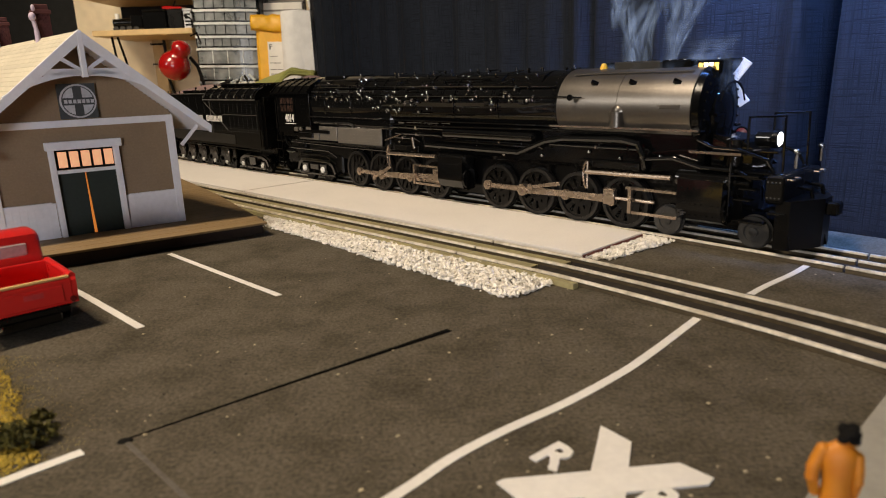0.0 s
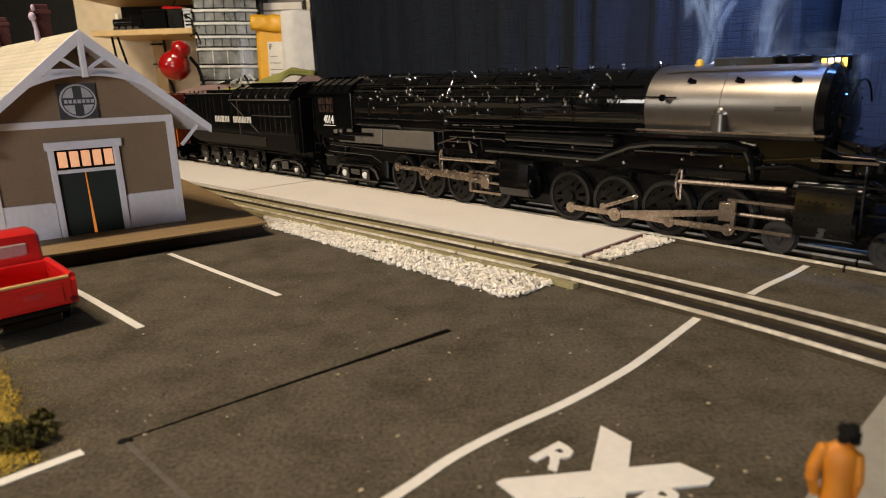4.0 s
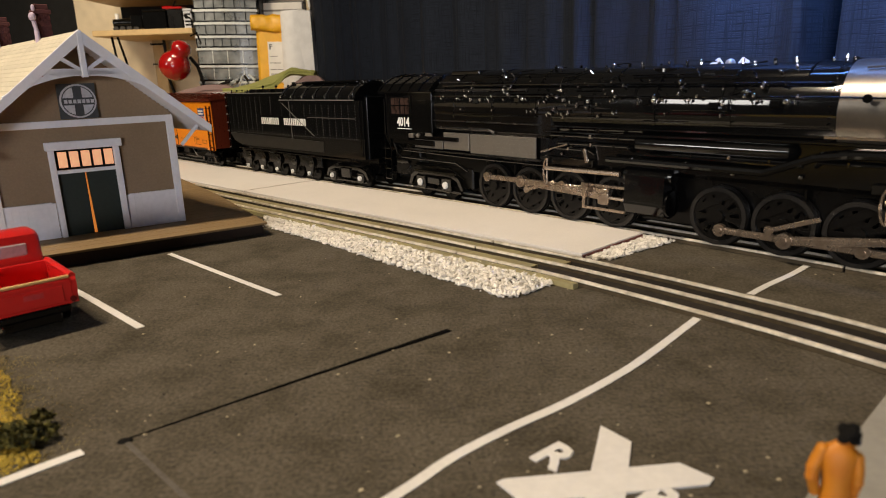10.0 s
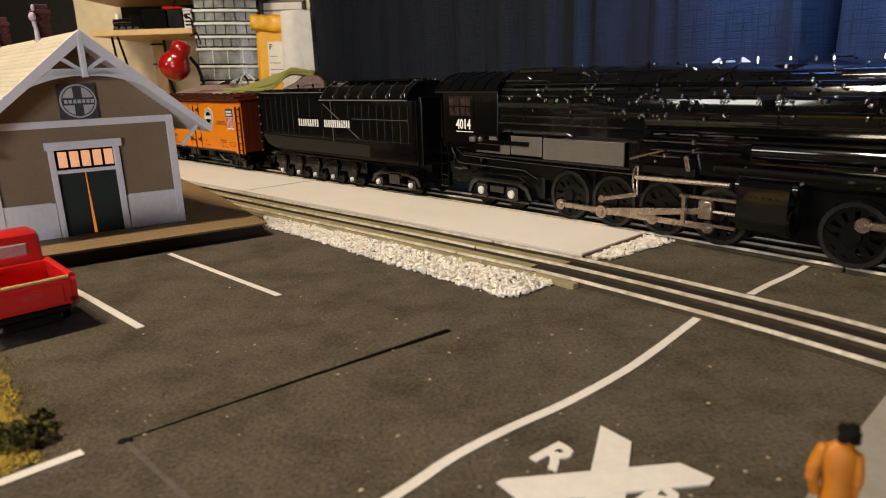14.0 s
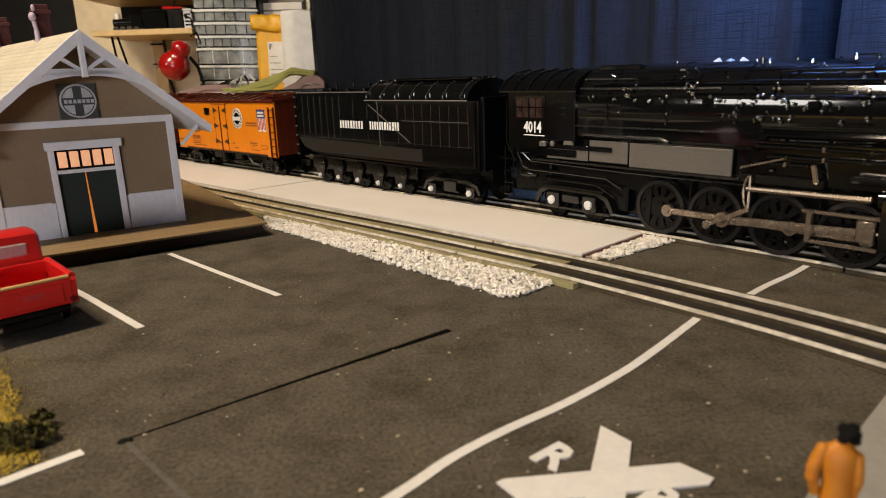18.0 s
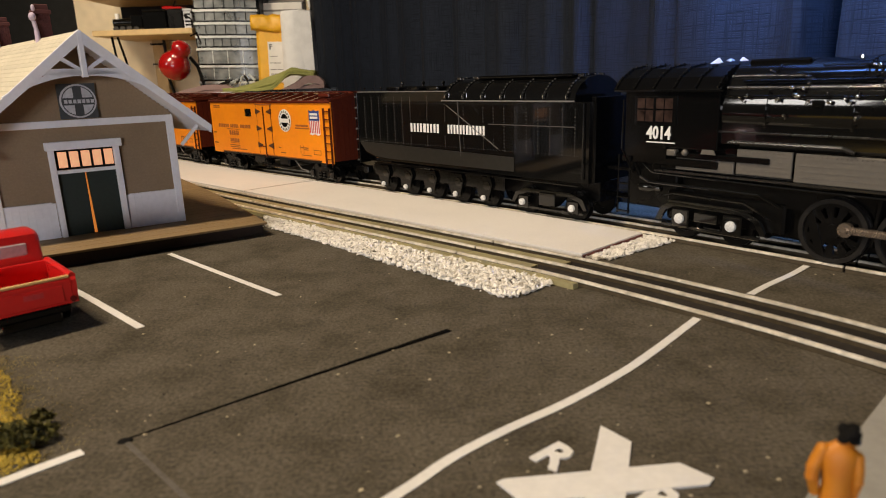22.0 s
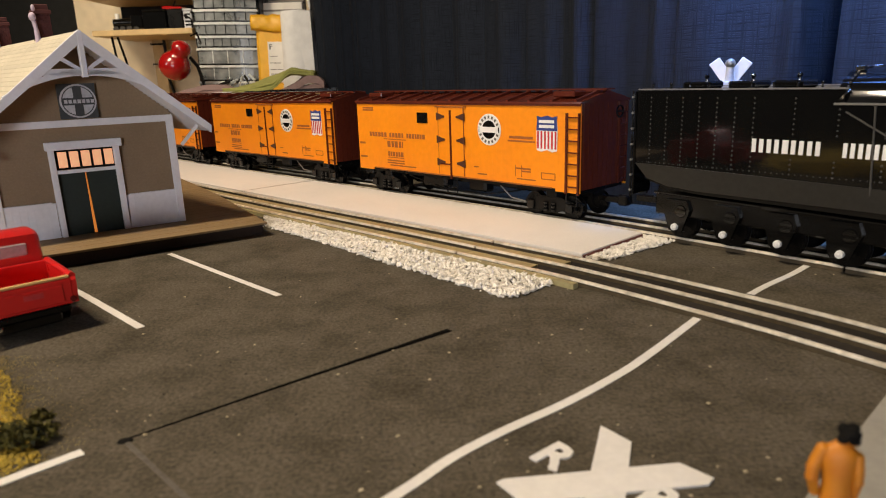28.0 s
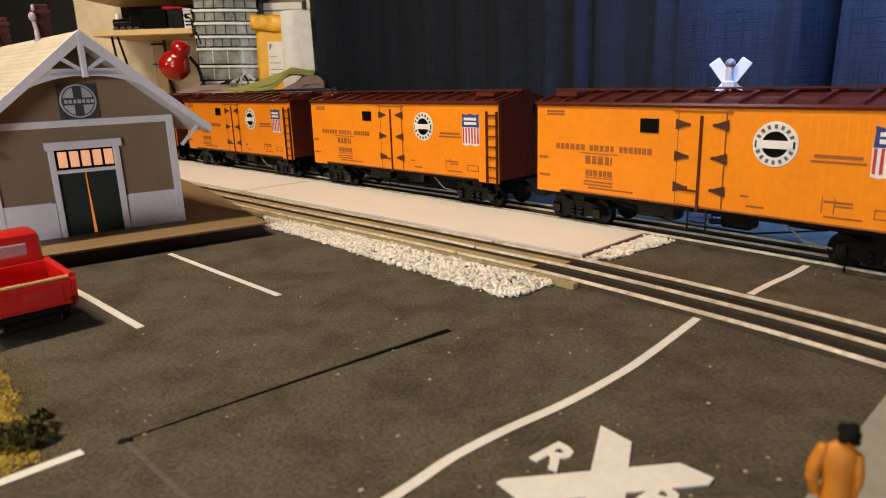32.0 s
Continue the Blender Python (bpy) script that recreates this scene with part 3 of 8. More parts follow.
paint("edge_line", smooth2([(-0.060, 0.115), (-0.016, 0.1591), (0.0008, 0.1777), (0.0198, 0.1938), (0.0412, 0.2096), (0.0670, 0.2325), (0.0838, 0.2502), (0.1020, 0.2706), (0.1180, 0.2888)]), 0.0038,
      "white painted curved road line running to the track")
paint("edge_line", smooth2([(0.1532, 0.3159), (0.169, 0.330), (0.1891, 0.346), (0.2074, 0.3628), (0.2181, 0.3735)]), 0.0036,
      "white painted curved road line between the tracks")
cross = thing("crossing_mark", "large white painted railway crossing cross on the road", "road marking", "road markings")
part("stroke", prism(bmesh.new(), [(0.0488, 0.1926), (0.0558, 0.1823), (0.0424, 0.1430), (0.032, 0.120), (0.0235, 0.131), (0.0345, 0.1520)], "z", 0.0002, 0.0008), M_LINE, cross)
part("stroke", prism(bmesh.new(), [(0.0129, 0.1637), (0.0148, 0.1650), (0.0662, 0.1701), (0.0730, 0.1622), (0.0705, 0.1594), (0.0190, 0.1540)], "z", 0.0002, 0.0009), M_LINE, cross)
for x, y in ((0.0236, 0.1762), (0.0474, 0.1535)):
    lt = thing("crossing_letter", "white painted letter R on the road", "road marking", "road markings", m=pose(x, y, 0.0004, 0, 0, -51))
    words("R", 0.0176, M_LINE, lt, pose(-0.0006, 0.0004, 0), depth=0.0003, wide=0.98, bold=0.00055)
# a groove in the road with its pale side seam
_mid = smooth2([(-0.1054, 0.1944), (-0.055, 0.2362), (0.0016, 0.2812)])
_wid = [0.00022 + 0.0015 * (k / (len(_mid) - 1)) ** 1.5 + 0.00022 * noise.noise(Vector((k * 0.9, 3, 0))) * (k / len(_mid)) for k in range(len(_mid))]
_up = [(x - 0.64 * w, y + 0.77 * w) for (x, y), w in zip(_mid, _wid)]
_dn = [(x + 0.64 * w, y - 0.77 * w) for (x, y), w in zip(_mid, _wid)]
tagged(part("groove", prism(bmesh.new(), _dn + _up[::-1], "z", 0.0001, 0.0004), M_GROOVE), "narrow black groove in the asphalt", "groove")
tagged(part("groove", ribbon(bmesh.new(), [(-0.1037, 0.1926), (-0.0735, 0.1622), (-0.03, 0.118)], 0.0016, 0.0001, 0.0003), M_GRASS2), "pale seam in the asphalt", "groove")
tagged(part("tar_spot", ball(bmesh.new(), (-0.1050, 0.1940, 0), 0.0026, 1, 0.8, 0.25), M_SPECKD), "black tar spot at the groove's end", "stain")


def specks(name, n, material, lo, hi, label, seed):
    rnd = random.Random(seed)
    verts, faces = [], []
    for _ in range(n):
        y = 0.15 + 0.42 * rnd.random() ** 1.3
        x = rnd.uniform(-0.55, 0.62) * y
        if x < -0.12 and y > 0.36:
            continue
        r = rnd.uniform(lo, hi)
        k, m = len(verts), 6
        for a in range(m):
            q = r * rnd.uniform(0.6, 1.2)
            verts.append((x + q * math.cos(a), y + q * math.sin(a), 0.0002))
        verts.append((x, y, 0.0002 + r * 0.5))
        faces += [(k + a, k + (a + 1) % m, k + m) for a in range(m)]
    me = bpy.data.meshes.new(name)
    me.from_pydata(verts, [], faces)
    me.materials.append(material)
    return tagged(new(name, me), label, "grit", kind="stuff")


specks("grit", 150, M_SPECK, 0.00025, 0.0009, "tan specks of grit scattered on the asphalt", 21)
specks("grit", 110, M_SPECKD, 0.0002, 0.0006, "black specks of grit scattered on the asphalt", 22)

# sidewalk corner
bm = prism(bmesh.new(), [(0.1495, 0.2055), (0.0905, 0.1490), (0.05, 0.11), (0.05, 0.02), (0.22, 0.02), (0.22, 0.17), (0.190, 0.196)], "z", 0.0, 0.0022)
tagged(part("pavement", bm, M_CONC), "pale concrete sidewalk corner beside the road", "pavement", kind="structure")
# ---- the train ----
def ring(bm, r0, r1, y0, y1, seg=28, c=(0, 0, 0)):
    loops = []
    for y, r in ((y0, r0), (y0, r1), (y1, r1), (y1, r0)):
        loops.append([bm.verts.new((c[0] + r * math.cos(2 * math.pi * k / seg), c[1] + y, c[2] + r * math.sin(2 * math.pi * k / seg))) for k in range(seg)])
    fs = []
    for i in range(4):
        p, q = loops[i], loops[(i + 1) % 4]
        for k in range(seg):
            fs.append(bm.faces.new((p[k], p[(k + 1) % seg], q[(k + 1) % seg], q[k])))
    bmesh.ops.recalc_face_normals(bm, faces=fs)
    return bm


def driver_mesh():
    """A driving wheel, about its own axle; the crank side faces -y."""
    r = 0.018
    bm = bmesh.new()
    ring(bm, r * 0.86, r, -0.0024, 0.0016)
    for f in bm.faces:
        f.material_index = 1
    ring(bm, r * 0.84, r + 0.0011, 0.0016, 0.0026)
    radii = (r * 0.14, r * 0.42, r * 0.74, r * 0.87)
    grid = [[bm.verts.new((q * math.cos(2 * math.pi * (k + 0.25 * (k % 2)) / 22), -0.0012, q * math.sin(2 * math.pi * (k + 0.25 * (k % 2)) / 22))) for k in range(22)] for q in radii]
    web = []
    for a in range(3):
        for k in range(22):
            if a == 1 and k % 2:
                continue
            web.append(bm.faces.new((grid[a][k], grid[a][(k + 1) % 22], grid[a + 1][(k + 1) % 22], grid[a + 1][k])))
    bmesh.ops.recalc_face_normals(bm, faces=web)
    bmesh.ops.solidify(bm, geom=web, thickness=0.0018)
    rod(bm, (0, -0.0034, 0), (0, 0.002, 0), 0.0040, 14)
    rod(bm, (0, -0.0040, 0.0085), (0, 0.0, 0.0085), 0.0028, 10)
    prism(bm, [(-0.0105, -0.0115), (0.0105, -0.0115), (0.0140, -0.0070), (-0.0140, -0.0070)], "y", -0.0018, 0.0004)
    me = finish(bm, "driving_wheel", M_FRAME, True)
    me.materials.append(M_TYRE)
    return me


def small_wheel_mesh(r, material):
    bm = bmesh.new()
    ring(bm, r * 0.62, r, -0.0018, 0.0016, 22)
    ring(bm, r * 0.60, r + 0.0010, 0.0016, 0.0024, 22)
    ring(bm, 0.0, r * 0.66, -0.0008, 0.0010, 22)
    lathe(bm, [(-0.0026, 0.0009), (-0.0022, r * 0.26), (0.0, r * 0.30)], "y", 14)
    return finish(bm, "wheel", material, True)


ME_DRIVER = driver_mesh()
ME_PONY = small_wheel_mesh(0.0095, M_PONY)
ME_CARW = small_wheel_mesh(0.0088, M_FRAME)
ME_TENDW = small_wheel_mesh(0.0105, M_FRAME)
ROLLING = []      # (wheel object, its place, its radius, start turn)
WHEEL_LAT = 0.0165


def wheel_pair(parent, x, r, me, name="wheel", turn=0.0):
    for sgn in (-1, 1):
        w = new(name, me)
        w.parent = parent
        w["place"] = (x, sgn * WHEEL_LAT, r)
        w["radius"], w["turn"] = r, turn
        w.matrix_local = pose(x, sgn * WHEEL_LAT, r, 0, 0, 180 if sgn > 0 else 0)


def rivets(pts, r):
    """Tiny domed rivets at points on a side that faces -y or +y."""
    verts, faces = [], []
    for x, y, z in pts:
        o = -1 if y < 0 else 1
        k = len(verts)
        for a in range(5):
            t = 2 * math.pi * a / 5
            verts.append((x + r * math.cos(t), y, z + r * math.sin(t)))
        verts.append((x, y + o * r * 0.8, z))
        faces += [((k + a, k + (a + 1) % 5, k + 5) if o < 0 else (k + (a + 1) % 5, k + a, k + 5)) for a in range(5)]
    bm = bmesh.new()
    vs = [bm.verts.new(v) for v in verts]
    for f in faces:
        bm.faces.new([vs[i] for i in f])
    return bm


# -- locomotive: x forward about its middle, z from the rail head --
LOCO_C, LOCO_HALF = 0.7475, 0.13
loco = thing("steam_locomotive", "large black articulated steam locomotive with a graphite smokebox", "locomotive", "train on the track")


def X(a):
    return a - LOCO_C


BZ, BR = 0.0815, 0.0268
part("boiler", lathe(bmesh.new(), [(X(0.520), 0.0285), (X(0.60), 0.0288), (X(0.66), 0.0282), (X(0.72), 0.0276), (X(0.853), BR)], "x", 44, (0, 0, BZ)), M_BLACK, loco, "glossy black boiler", True)
bm = lathe(bmesh.new(), [(X(0.853), BR + 0.0004), (X(0.9545), BR + 0.0004)], "x", 48, (0, 0, BZ))
part("smokebox", bm, M_GRAPH, loco, "graphite grey metal smokebox", True)
bm = lathe(bmesh.new(), [(X(0.9535), BR - 0.001), (X(0.9560), BR + 0.0012), (X(0.9600), BR + 0.0006), (X(0.9625), BR - 0.004), (X(0.9640), 0.012), (X(0.9655), 0.004)], "x", 40, (0, 0, BZ))
part("smokebox_front", bm, M_BLACK2, loco, "black smokebox front", True)
for a in (0.560, 0.605, 0.650, 0.700, 0.748, 0.797, 0.853, 0.902):
    r = 0.0288 if a < 0.61 else (0.0283 if a < 0.7 else 0.0277 if a < 0.75 else 0.0272)
    part("boiler_band", lathe(bmesh.new(), [(X(a) - 0.0009, r - 0.001), (X(a) - 0.0007, r + 0.0004), (X(a) + 0.0007, r + 0.0004), (X(a) + 0.0009, r - 0.001)], "x", 40, (0, 0, BZ)), M_BLACK if a < 0.86 else M_GRAPH, loco, smooth=True)
# under-boiler skirt below the running board
part("lower_boiler", box(bmesh.new(), X(0.655), X(0.962), -0.0225, 0.0225, 0.040, 0.0700, 0.003), M_BLACK2, loco)
for sg in (-1, 1):
    part("running_board", box(bmesh.new(), X(0.650), X(0.963), min(sg * 0.0225, sg * 0.0292), max(sg * 0.0225, sg * 0.0292), 0.0690, 0.0700), M_BLACK, loco)
    part("running_board_edge", box(bmesh.new(), X(0.850), X(0.962), sg * 0.0296 - 0.0004, sg * 0.0296 + 0.0004, 0.0690, 0.0703), M_STEEL, loco, "worn steel running board edge")
    # handrail with stanchions
    part("handrail", pipe(bmesh.new(), [(X(0.535), sg * 0.0302, 0.0905), (X(0.70), sg * 0.0294, 0.0905), (X(0.853), sg * 0.0286, 0.0900), (X(0.876), sg * 0.0284, 0.0895)], 0.0005), M_BLACK, loco)
    for i in range(11):
        a = 0.55 + i * 0.0285
        part("stanchion", ball(rod(bmesh.new(), (X(a), sg * 0.0262, 0.0900), (X(a), sg * 0.0296, 0.0905), 0.0005, 6), (X(a), sg * 0.0300, 0.0905), 0.0012, u=8, v=6), M_CHROME, loco, smooth=True)
    # firebox side sheet (graphite, two panels with rivets)
    for a0, a1, z0, z1 in ((0.545, 0.577, 0.0455, 0.0602), (0.5785, 0.650, 0.0440, 0.0600), (0.505, 0.5435, 0.0450, 0.0530)):
        p = part("firebox_panel", box(bmesh.new(), X(a0), X(a1), min(sg * 0.0255, sg * 0.0272), max(sg * 0.0255, sg * 0.0272), z0, z1, 0.0004), M_DGREY, loco, "dark graphite riveted panel")
        zz = [z0 + (z1 - z0) * k / 5 for k in range(1, 5)]
        for z in zz:
            part("panel_rib", box(bmesh.new(), X(a0) + 0.001, X(a1) - 0.001, sg * 0.0272 - 0.0002, sg * 0.0272 + 0.0002, z - 0.0003, z + 0.0003), M_DGREY, p)
        tagged(part("rivet_line", rivets([(X(a0) + 0.002 + 0.0024 * k, sg * 0.0273, z1 - 0.0012) for k in range(int((a1 - a0 - 0.004) / 0.0024))], 0.0006), M_DGREY, p), kind="stuff")
    part("panel_edge", box(bmesh.new(), X(0.49), X(0.655), sg * 0.0270 - 0.0012, sg * 0.0270 + 0.0012, 0.0425, 0.0438), M_OILED, loco)
    part("firebox_step", box(bmesh.new(), X(0.495), X(0.565), min(sg * 0.024, sg * 0.0285), max(sg * 0.024, sg * 0.0285), 0.0525, 0.0560, 0.0006), M_BLACK2, loco)
    # air tanks and pipes under the running board
    part("air_tank", lathe(bmesh.new(), [(X(0.735), 0.002), (X(0.737), 0.0046), (X(0.833), 0.0046), (X(0.835), 0.002)], "x", 16, (0, sg * 0.0255, 0.0600)), M_BLACK, loco, "glossy black air tank", True)
    part("steam_pipe", pipe(bmesh.new(), [(X(0.715), sg * 0.0285, 0.0490), (X(0.820), sg * 0.0290, 0.0486), (X(0.846), sg * 0.0290, 0.0585), (X(0.862), sg * 0.0290, 0.0610), (X(0.910), sg * 0.0290, 0.0620), (X(0.921), sg * 0.0285, 0.0600), (X(0.9245), sg * 0.0275, 0.0520), (X(0.9245), sg * 0.0245, 0.0440), (X(0.9245), sg * 0.0160, 0.0410)], 0.0022, 8), M_BLACK, loco, "thick black bent pipe", True)
    part("steam_pipe", pipe(bmesh.new(), [(X(0.66), sg * 0.0275, 0.0655), (X(0.73), sg * 0.0280, 0.0650), (X(0.84), sg * 0.0285, 0.0665), (X(0.93), sg * 0.0285, 0.0660)], 0.0011, 6), M_BLACK, loco, smooth=True)
    part("steam_pipe", pipe(bmesh.new(), [(X(0.74), sg * 0.0290, 0.0535), (X(0.80), sg * 0.0290, 0.0535), (X(0.835), sg * 0.029, 0.0530)], 0.0009, 6), M_BLACK, loco, smooth=True)
    part("steam_pipe", pipe(bmesh.new(), [(X(0.655), sg * 0.0268, 0.0500), (X(0.680), sg * 0.0268, 0.0570)], 0.0008, 6), M_STEEL, loco)
    for a0, a1, z, y in ((0.662, 0.738, 0.0630, 0.0272), (0.668, 0.732, 0.0575, 0.0264), (0.760, 0.838, 0.0548, 0.0272), (0.845, 0.930, 0.0560, 0.0262), (0.660, 0.700, 0.0535, 0.0258)):
        part("side_pipe", pipe(bmesh.new(), [(X(a0), sg * 0.0225, z - 0.003), (X(a0) + 0.003, sg * y, z), (X(a1) - 0.003, sg * y, z), (X(a1), sg * 0.0225, z - 0.003)], 0.0010, 8), M_BLACK, loco, "glossy black side pipe", True)
        for k in range(3):
            a = a0 + (a1 - a0) * (0.2 + 0.3 * k)
            part("pipe_clamp", box(bmesh.new(), X(a) - 0.0008, X(a) + 0.0008, min(sg * 0.0225, sg * (y + 0.0013)), max(sg * 0.0225, sg * (y + 0.0013)), z - 0.0013, z + 0.0013, 0.0003), M_STEEL if k == 1 else M_BLACK, loco)
    for a, z in ((0.672, 0.0495), (0.690, 0.0455), (0.726, 0.0470), (0.770, 0.0500), (0.800, 0.0455), (0.838, 0.0470), (0.880, 0.0520), (0.905, 0.0490), (0.935, 0.0520)):
        part("valve_wheel", ball(bmesh.new(), (X(a), sg * 0.0236, z), 0.0014, 1, 0.6, 1, 8, 6), M_CHROME, loco, smooth=True)
    part("lever", box(bmesh.new(), -0.0012, 0.0012, -0.0008, 0.0008, -0.005, 0.005, 0.0003, pose(X(0.697), sg * 0.0285, 0.0500, 0, -14, 0)), M_STEEL, loco, "pale steel lever")
    # side fitting on the smokebox
    part("feed_check", rod(ball(bmesh.new(), (X(0.9035), sg * 0.0262, 0.0800), 0.0048, 1.0, 0.5, 1.0), (X(0.9035), sg * 0.0270, 0.0700), (X(0.9035), sg * 0.0270, 0.0800), 0.0046, 14), M_GRAPH, loco, "polished round smokebox fitting", True)
    part("hatch", box(bmesh.new(), X(0.934), X(0.948), min(sg * 0.0255, sg * 0.0277), max(sg * 0.0255, sg * 0.0277), 0.0825, 0.0850, 0.0003), M_GRAPH, loco)
    part("handwheel", rod(rod(bmesh.new(), (X(0.868), sg * 0.0265, 0.0895), (X(0.868), sg * 0.0310, 0.0895), 0.0008, 6), (X(0.868), sg * 0.0300, 0.0895), (X(0.868), sg * 0.0312, 0.0895), 0.0022, 12), M_BLACK2, loco, smooth=True)
    for a in (0.8828, 0.9121, 0.9432):
        part("clamp", box(bmesh.new(), -0.0032, 0.0032, -0.0014, 0.0014, -0.0012, 0.0012, 0.0003, Matrix.Translation((X(a), sg * 0.0213, 0.0985)) @ Matrix.Rotation(radians(-sg * 45), 4, "X") @ Matrix.Rotation(radians(38), 4, "Y")), M_BLACK2, loco)
    part("pipe_run", pipe(bmesh.new(), [(X(0.545), sg * 0.0255, 0.0985), (X(0.62), sg * 0.0252, 0.0988), (X(0.70), sg * 0.0246, 0.0985), (X(0.80), sg * 0.0240, 0.0975), (X(0.850), sg * 0.0236, 0.0970)], 0.0007), M_BLACK, loco, smooth=True)
    # small plumbing along the boiler's shoulder, with chrome balls added for its glints
    rnd = random.Random(40 + sg)
    for i in range(64):
        a = rnd.uniform(0.56, 0.84) if i < 34 else (0.575 + 0.047 * ((i - 34) // 5) + rnd.gauss(0, 0.0035))
        th = rnd.uniform(0.25, 1.05) if i < 34 else rnd.uniform(0.28, 0.66)
        rr = 0.0288 if a < 0.65 else 0.0278
        c = (X(a), sg * rr * math.cos(th), BZ + rr * math.sin(th))
        e = (X(a) + rnd.uniform(-0.002, 0.002), sg * (rr + 0.0022) * math.cos(th), BZ + (rr + 0.0022) * math.sin(th))
        part("fitting", ball(rod(bmesh.new(), c, e, 0.0006, 6), e, rnd.uniform(0.0006, 0.0011) if i < 34 else rnd.uniform(0.0008, 0.0015), u=8, v=6), M_BLACK if i % 2 and i < 34 else M_CHROME, loco, smooth=True)
    # chrome valves added as glints, in rows at the handrail and below it, thickest above the rear cylinders
    glint_spots = [(0.545 + 0.0190 * k + rnd.gauss(0, 0.002), 0.0886 + rnd.gauss(0, 0.0007)) for k in range(16) for _ in range(2)]
    glint_spots += [(0.571 + 0.037 * k + rnd.gauss(0, 0.001), 0.0802) for k in range(7)]
    glint_spots += [(rnd.uniform(0.648, 0.712), rnd.uniform(0.0760, 0.0880)) for _ in range(22)]
    for a, z in glint_spots:
        rr = 0.0292 if a < 0.65 else 0.0283
        y = sg * math.sqrt(max(rr * rr - (z - BZ) ** 2, 0.0001))
        part("valve", rod(ball(bmesh.new(), (X(a), y * 1.05, z), rnd.uniform(0.0006, 0.0011), u=8, v=6), (X(a), y * 1.04, z), (X(a) + rnd.uniform(-0.001, 0.001), y * 1.03, z - 0.0018), 0.0004, 6), M_CHROME, loco, "chrome valve added as a glint", True)
    # plumbing and board edges along the firebox
    part("running_board_edge", box(bmesh.new(), X(0.5215), X(0.6500), sg * 0.0286 - 0.0010, sg * 0.0286 + 0.0010, 0.0694, 0.0703, 0.0002), M_OILED, loco, "dark oiled board edge")
    part("steam_pipe", pipe(bmesh.new(), [(X(0.540), sg * 0.0286, 0.0640), (X(0.602), sg * 0.0286, 0.0640), (X(0.608), sg * 0.0280, 0.0620)], 0.0011, 10), M_OILED, loco, smooth=True)
    part("steam_pipe", pipe(bmesh.new(), [(X(0.536), sg * 0.0262, 0.0950), (X(0.640), sg * 0.0258, 0.0948)], 0.0010, 10), M_OILED, loco, smooth=True)
    part("steam_pipe", pipe(bmesh.new(), [(X(0.536), sg * 0.0212, 0.1012), (X(0.576), sg * 0.0208, 0.1010), (X(0.582), sg * 0.0225, 0.0990)], 0.0011, 10), M_OILED, loco, smooth=True)
    part("sand_plate", prism(bmesh.new(), [(X(0.5235), 0.0560), (X(0.5330), 0.0560), (X(0.5295), 0.0640), (X(0.5265), 0.0640)], "y", sg * 0.0296 - 0.0005, sg * 0.0296 + 0.0005), M_DGREY, loco, "grey pointed plate")
    for i in range(16):
        th = rnd.uniform(-0.25, 1.0)
        a0 = rnd.uniform(0.56, 0.80)
        ln = rnd.uniform(0.02, 0.10)
        q = 0.0292 if a0 < 0.65 else 0.0283
        def onb(a, t, k=0.0006):
            return (X(a), sg * (q + k) * math.cos(t), BZ + (q + k) * math.sin(t))
        pts = [onb(a0, th), onb(min(a0 + ln, 0.848), th)]
        if i % 2:
            pts += [onb(min(a0 + ln, 0.848), th + rnd.uniform(0.2, 0.5)), onb(min(a0 + ln + 0.012, 0.85), th + 0.5)]
        part("pipe_run", pipe(bmesh.new(), pts, rnd.uniform(0.0003, 0.0005), 8), M_BLACK, loco, smooth=True)
    for a in (0.562, 0.607, 0.652, 0.702, 0.750, 0.799, 0.850):
        q = 0.0294 if a < 0.61 else 0.0288 if a < 0.7 else 0.0281
        bm = bmesh.new()
        for k in range(13):
            th = -0.2 + 0.115 * k
            ball(bm, (X(a), sg * q * math.cos(th), BZ + q * math.sin(th)), 0.0006, u=6, v=4)
        tagged(part("band_rivets", bm, M_BLACK, loco, smooth=True), kind="stuff")
    for a, z in ((0.585, 0.0865), (0.63, 0.0875), (0.69, 0.0860), (0.74, 0.0870), (0.785, 0.0850), (0.82, 0.0865)):
        part("valve_box", box(bmesh.new(), X(a), X(a) + 0.006, min(sg * 0.0262, sg * 0.0298), max(sg * 0.0262, sg * 0.0298), z - 0.002, z + 0.002, 0.0006), M_BLACK, loco)
        part("valve_wheel", ball(bmesh.new(), (X(a) + 0.009, sg * 0.0302, z + 0.0012), 0.0014, 1, 0.6, 1), M_CHROME, loco, smooth=True)
    tagged(part("washout_row", rivets([(X(0.56) + 0.006 * k, sg * 0.0284, BZ + 0.003) for k in range(15)], 0.0007), M_BLACK, loco), kind="stuff")
    # frame side and steps
    part("frame", box(bmesh.new(), X(0.575), X(0.745), min(sg * 0.0095, sg * 0.0125), max(sg * 0.0095, sg * 0.0125), 0.010, 0.040), M_FRAME, loco)
    part("frame", box(bmesh.new(), X(0.765), X(0.985), min(sg * 0.0095, sg * 0.0125), max(sg * 0.0095, sg * 0.0125), 0.010, 0.042), M_FRAME, loco)
    # cylinders and valve chests, rear and front
    for a0, a1 in ((0.7310, 0.7600), (0.9510, 0.9800)):
        cyl = part("cylinder", prism(bmesh.new(), [(sg * 0.0150, 0.0425), (sg * 0.0275, 0.0425), (sg * 0.0305, 0.0400), (sg * 0.0315, 0.0210), (sg * 0.0290, 0.0150), (sg * 0.0230, 0.0125), (sg * 0.0150, 0.0140)], "x", X(a0), X(a1)), M_BLACK, loco, "black cylinder block")
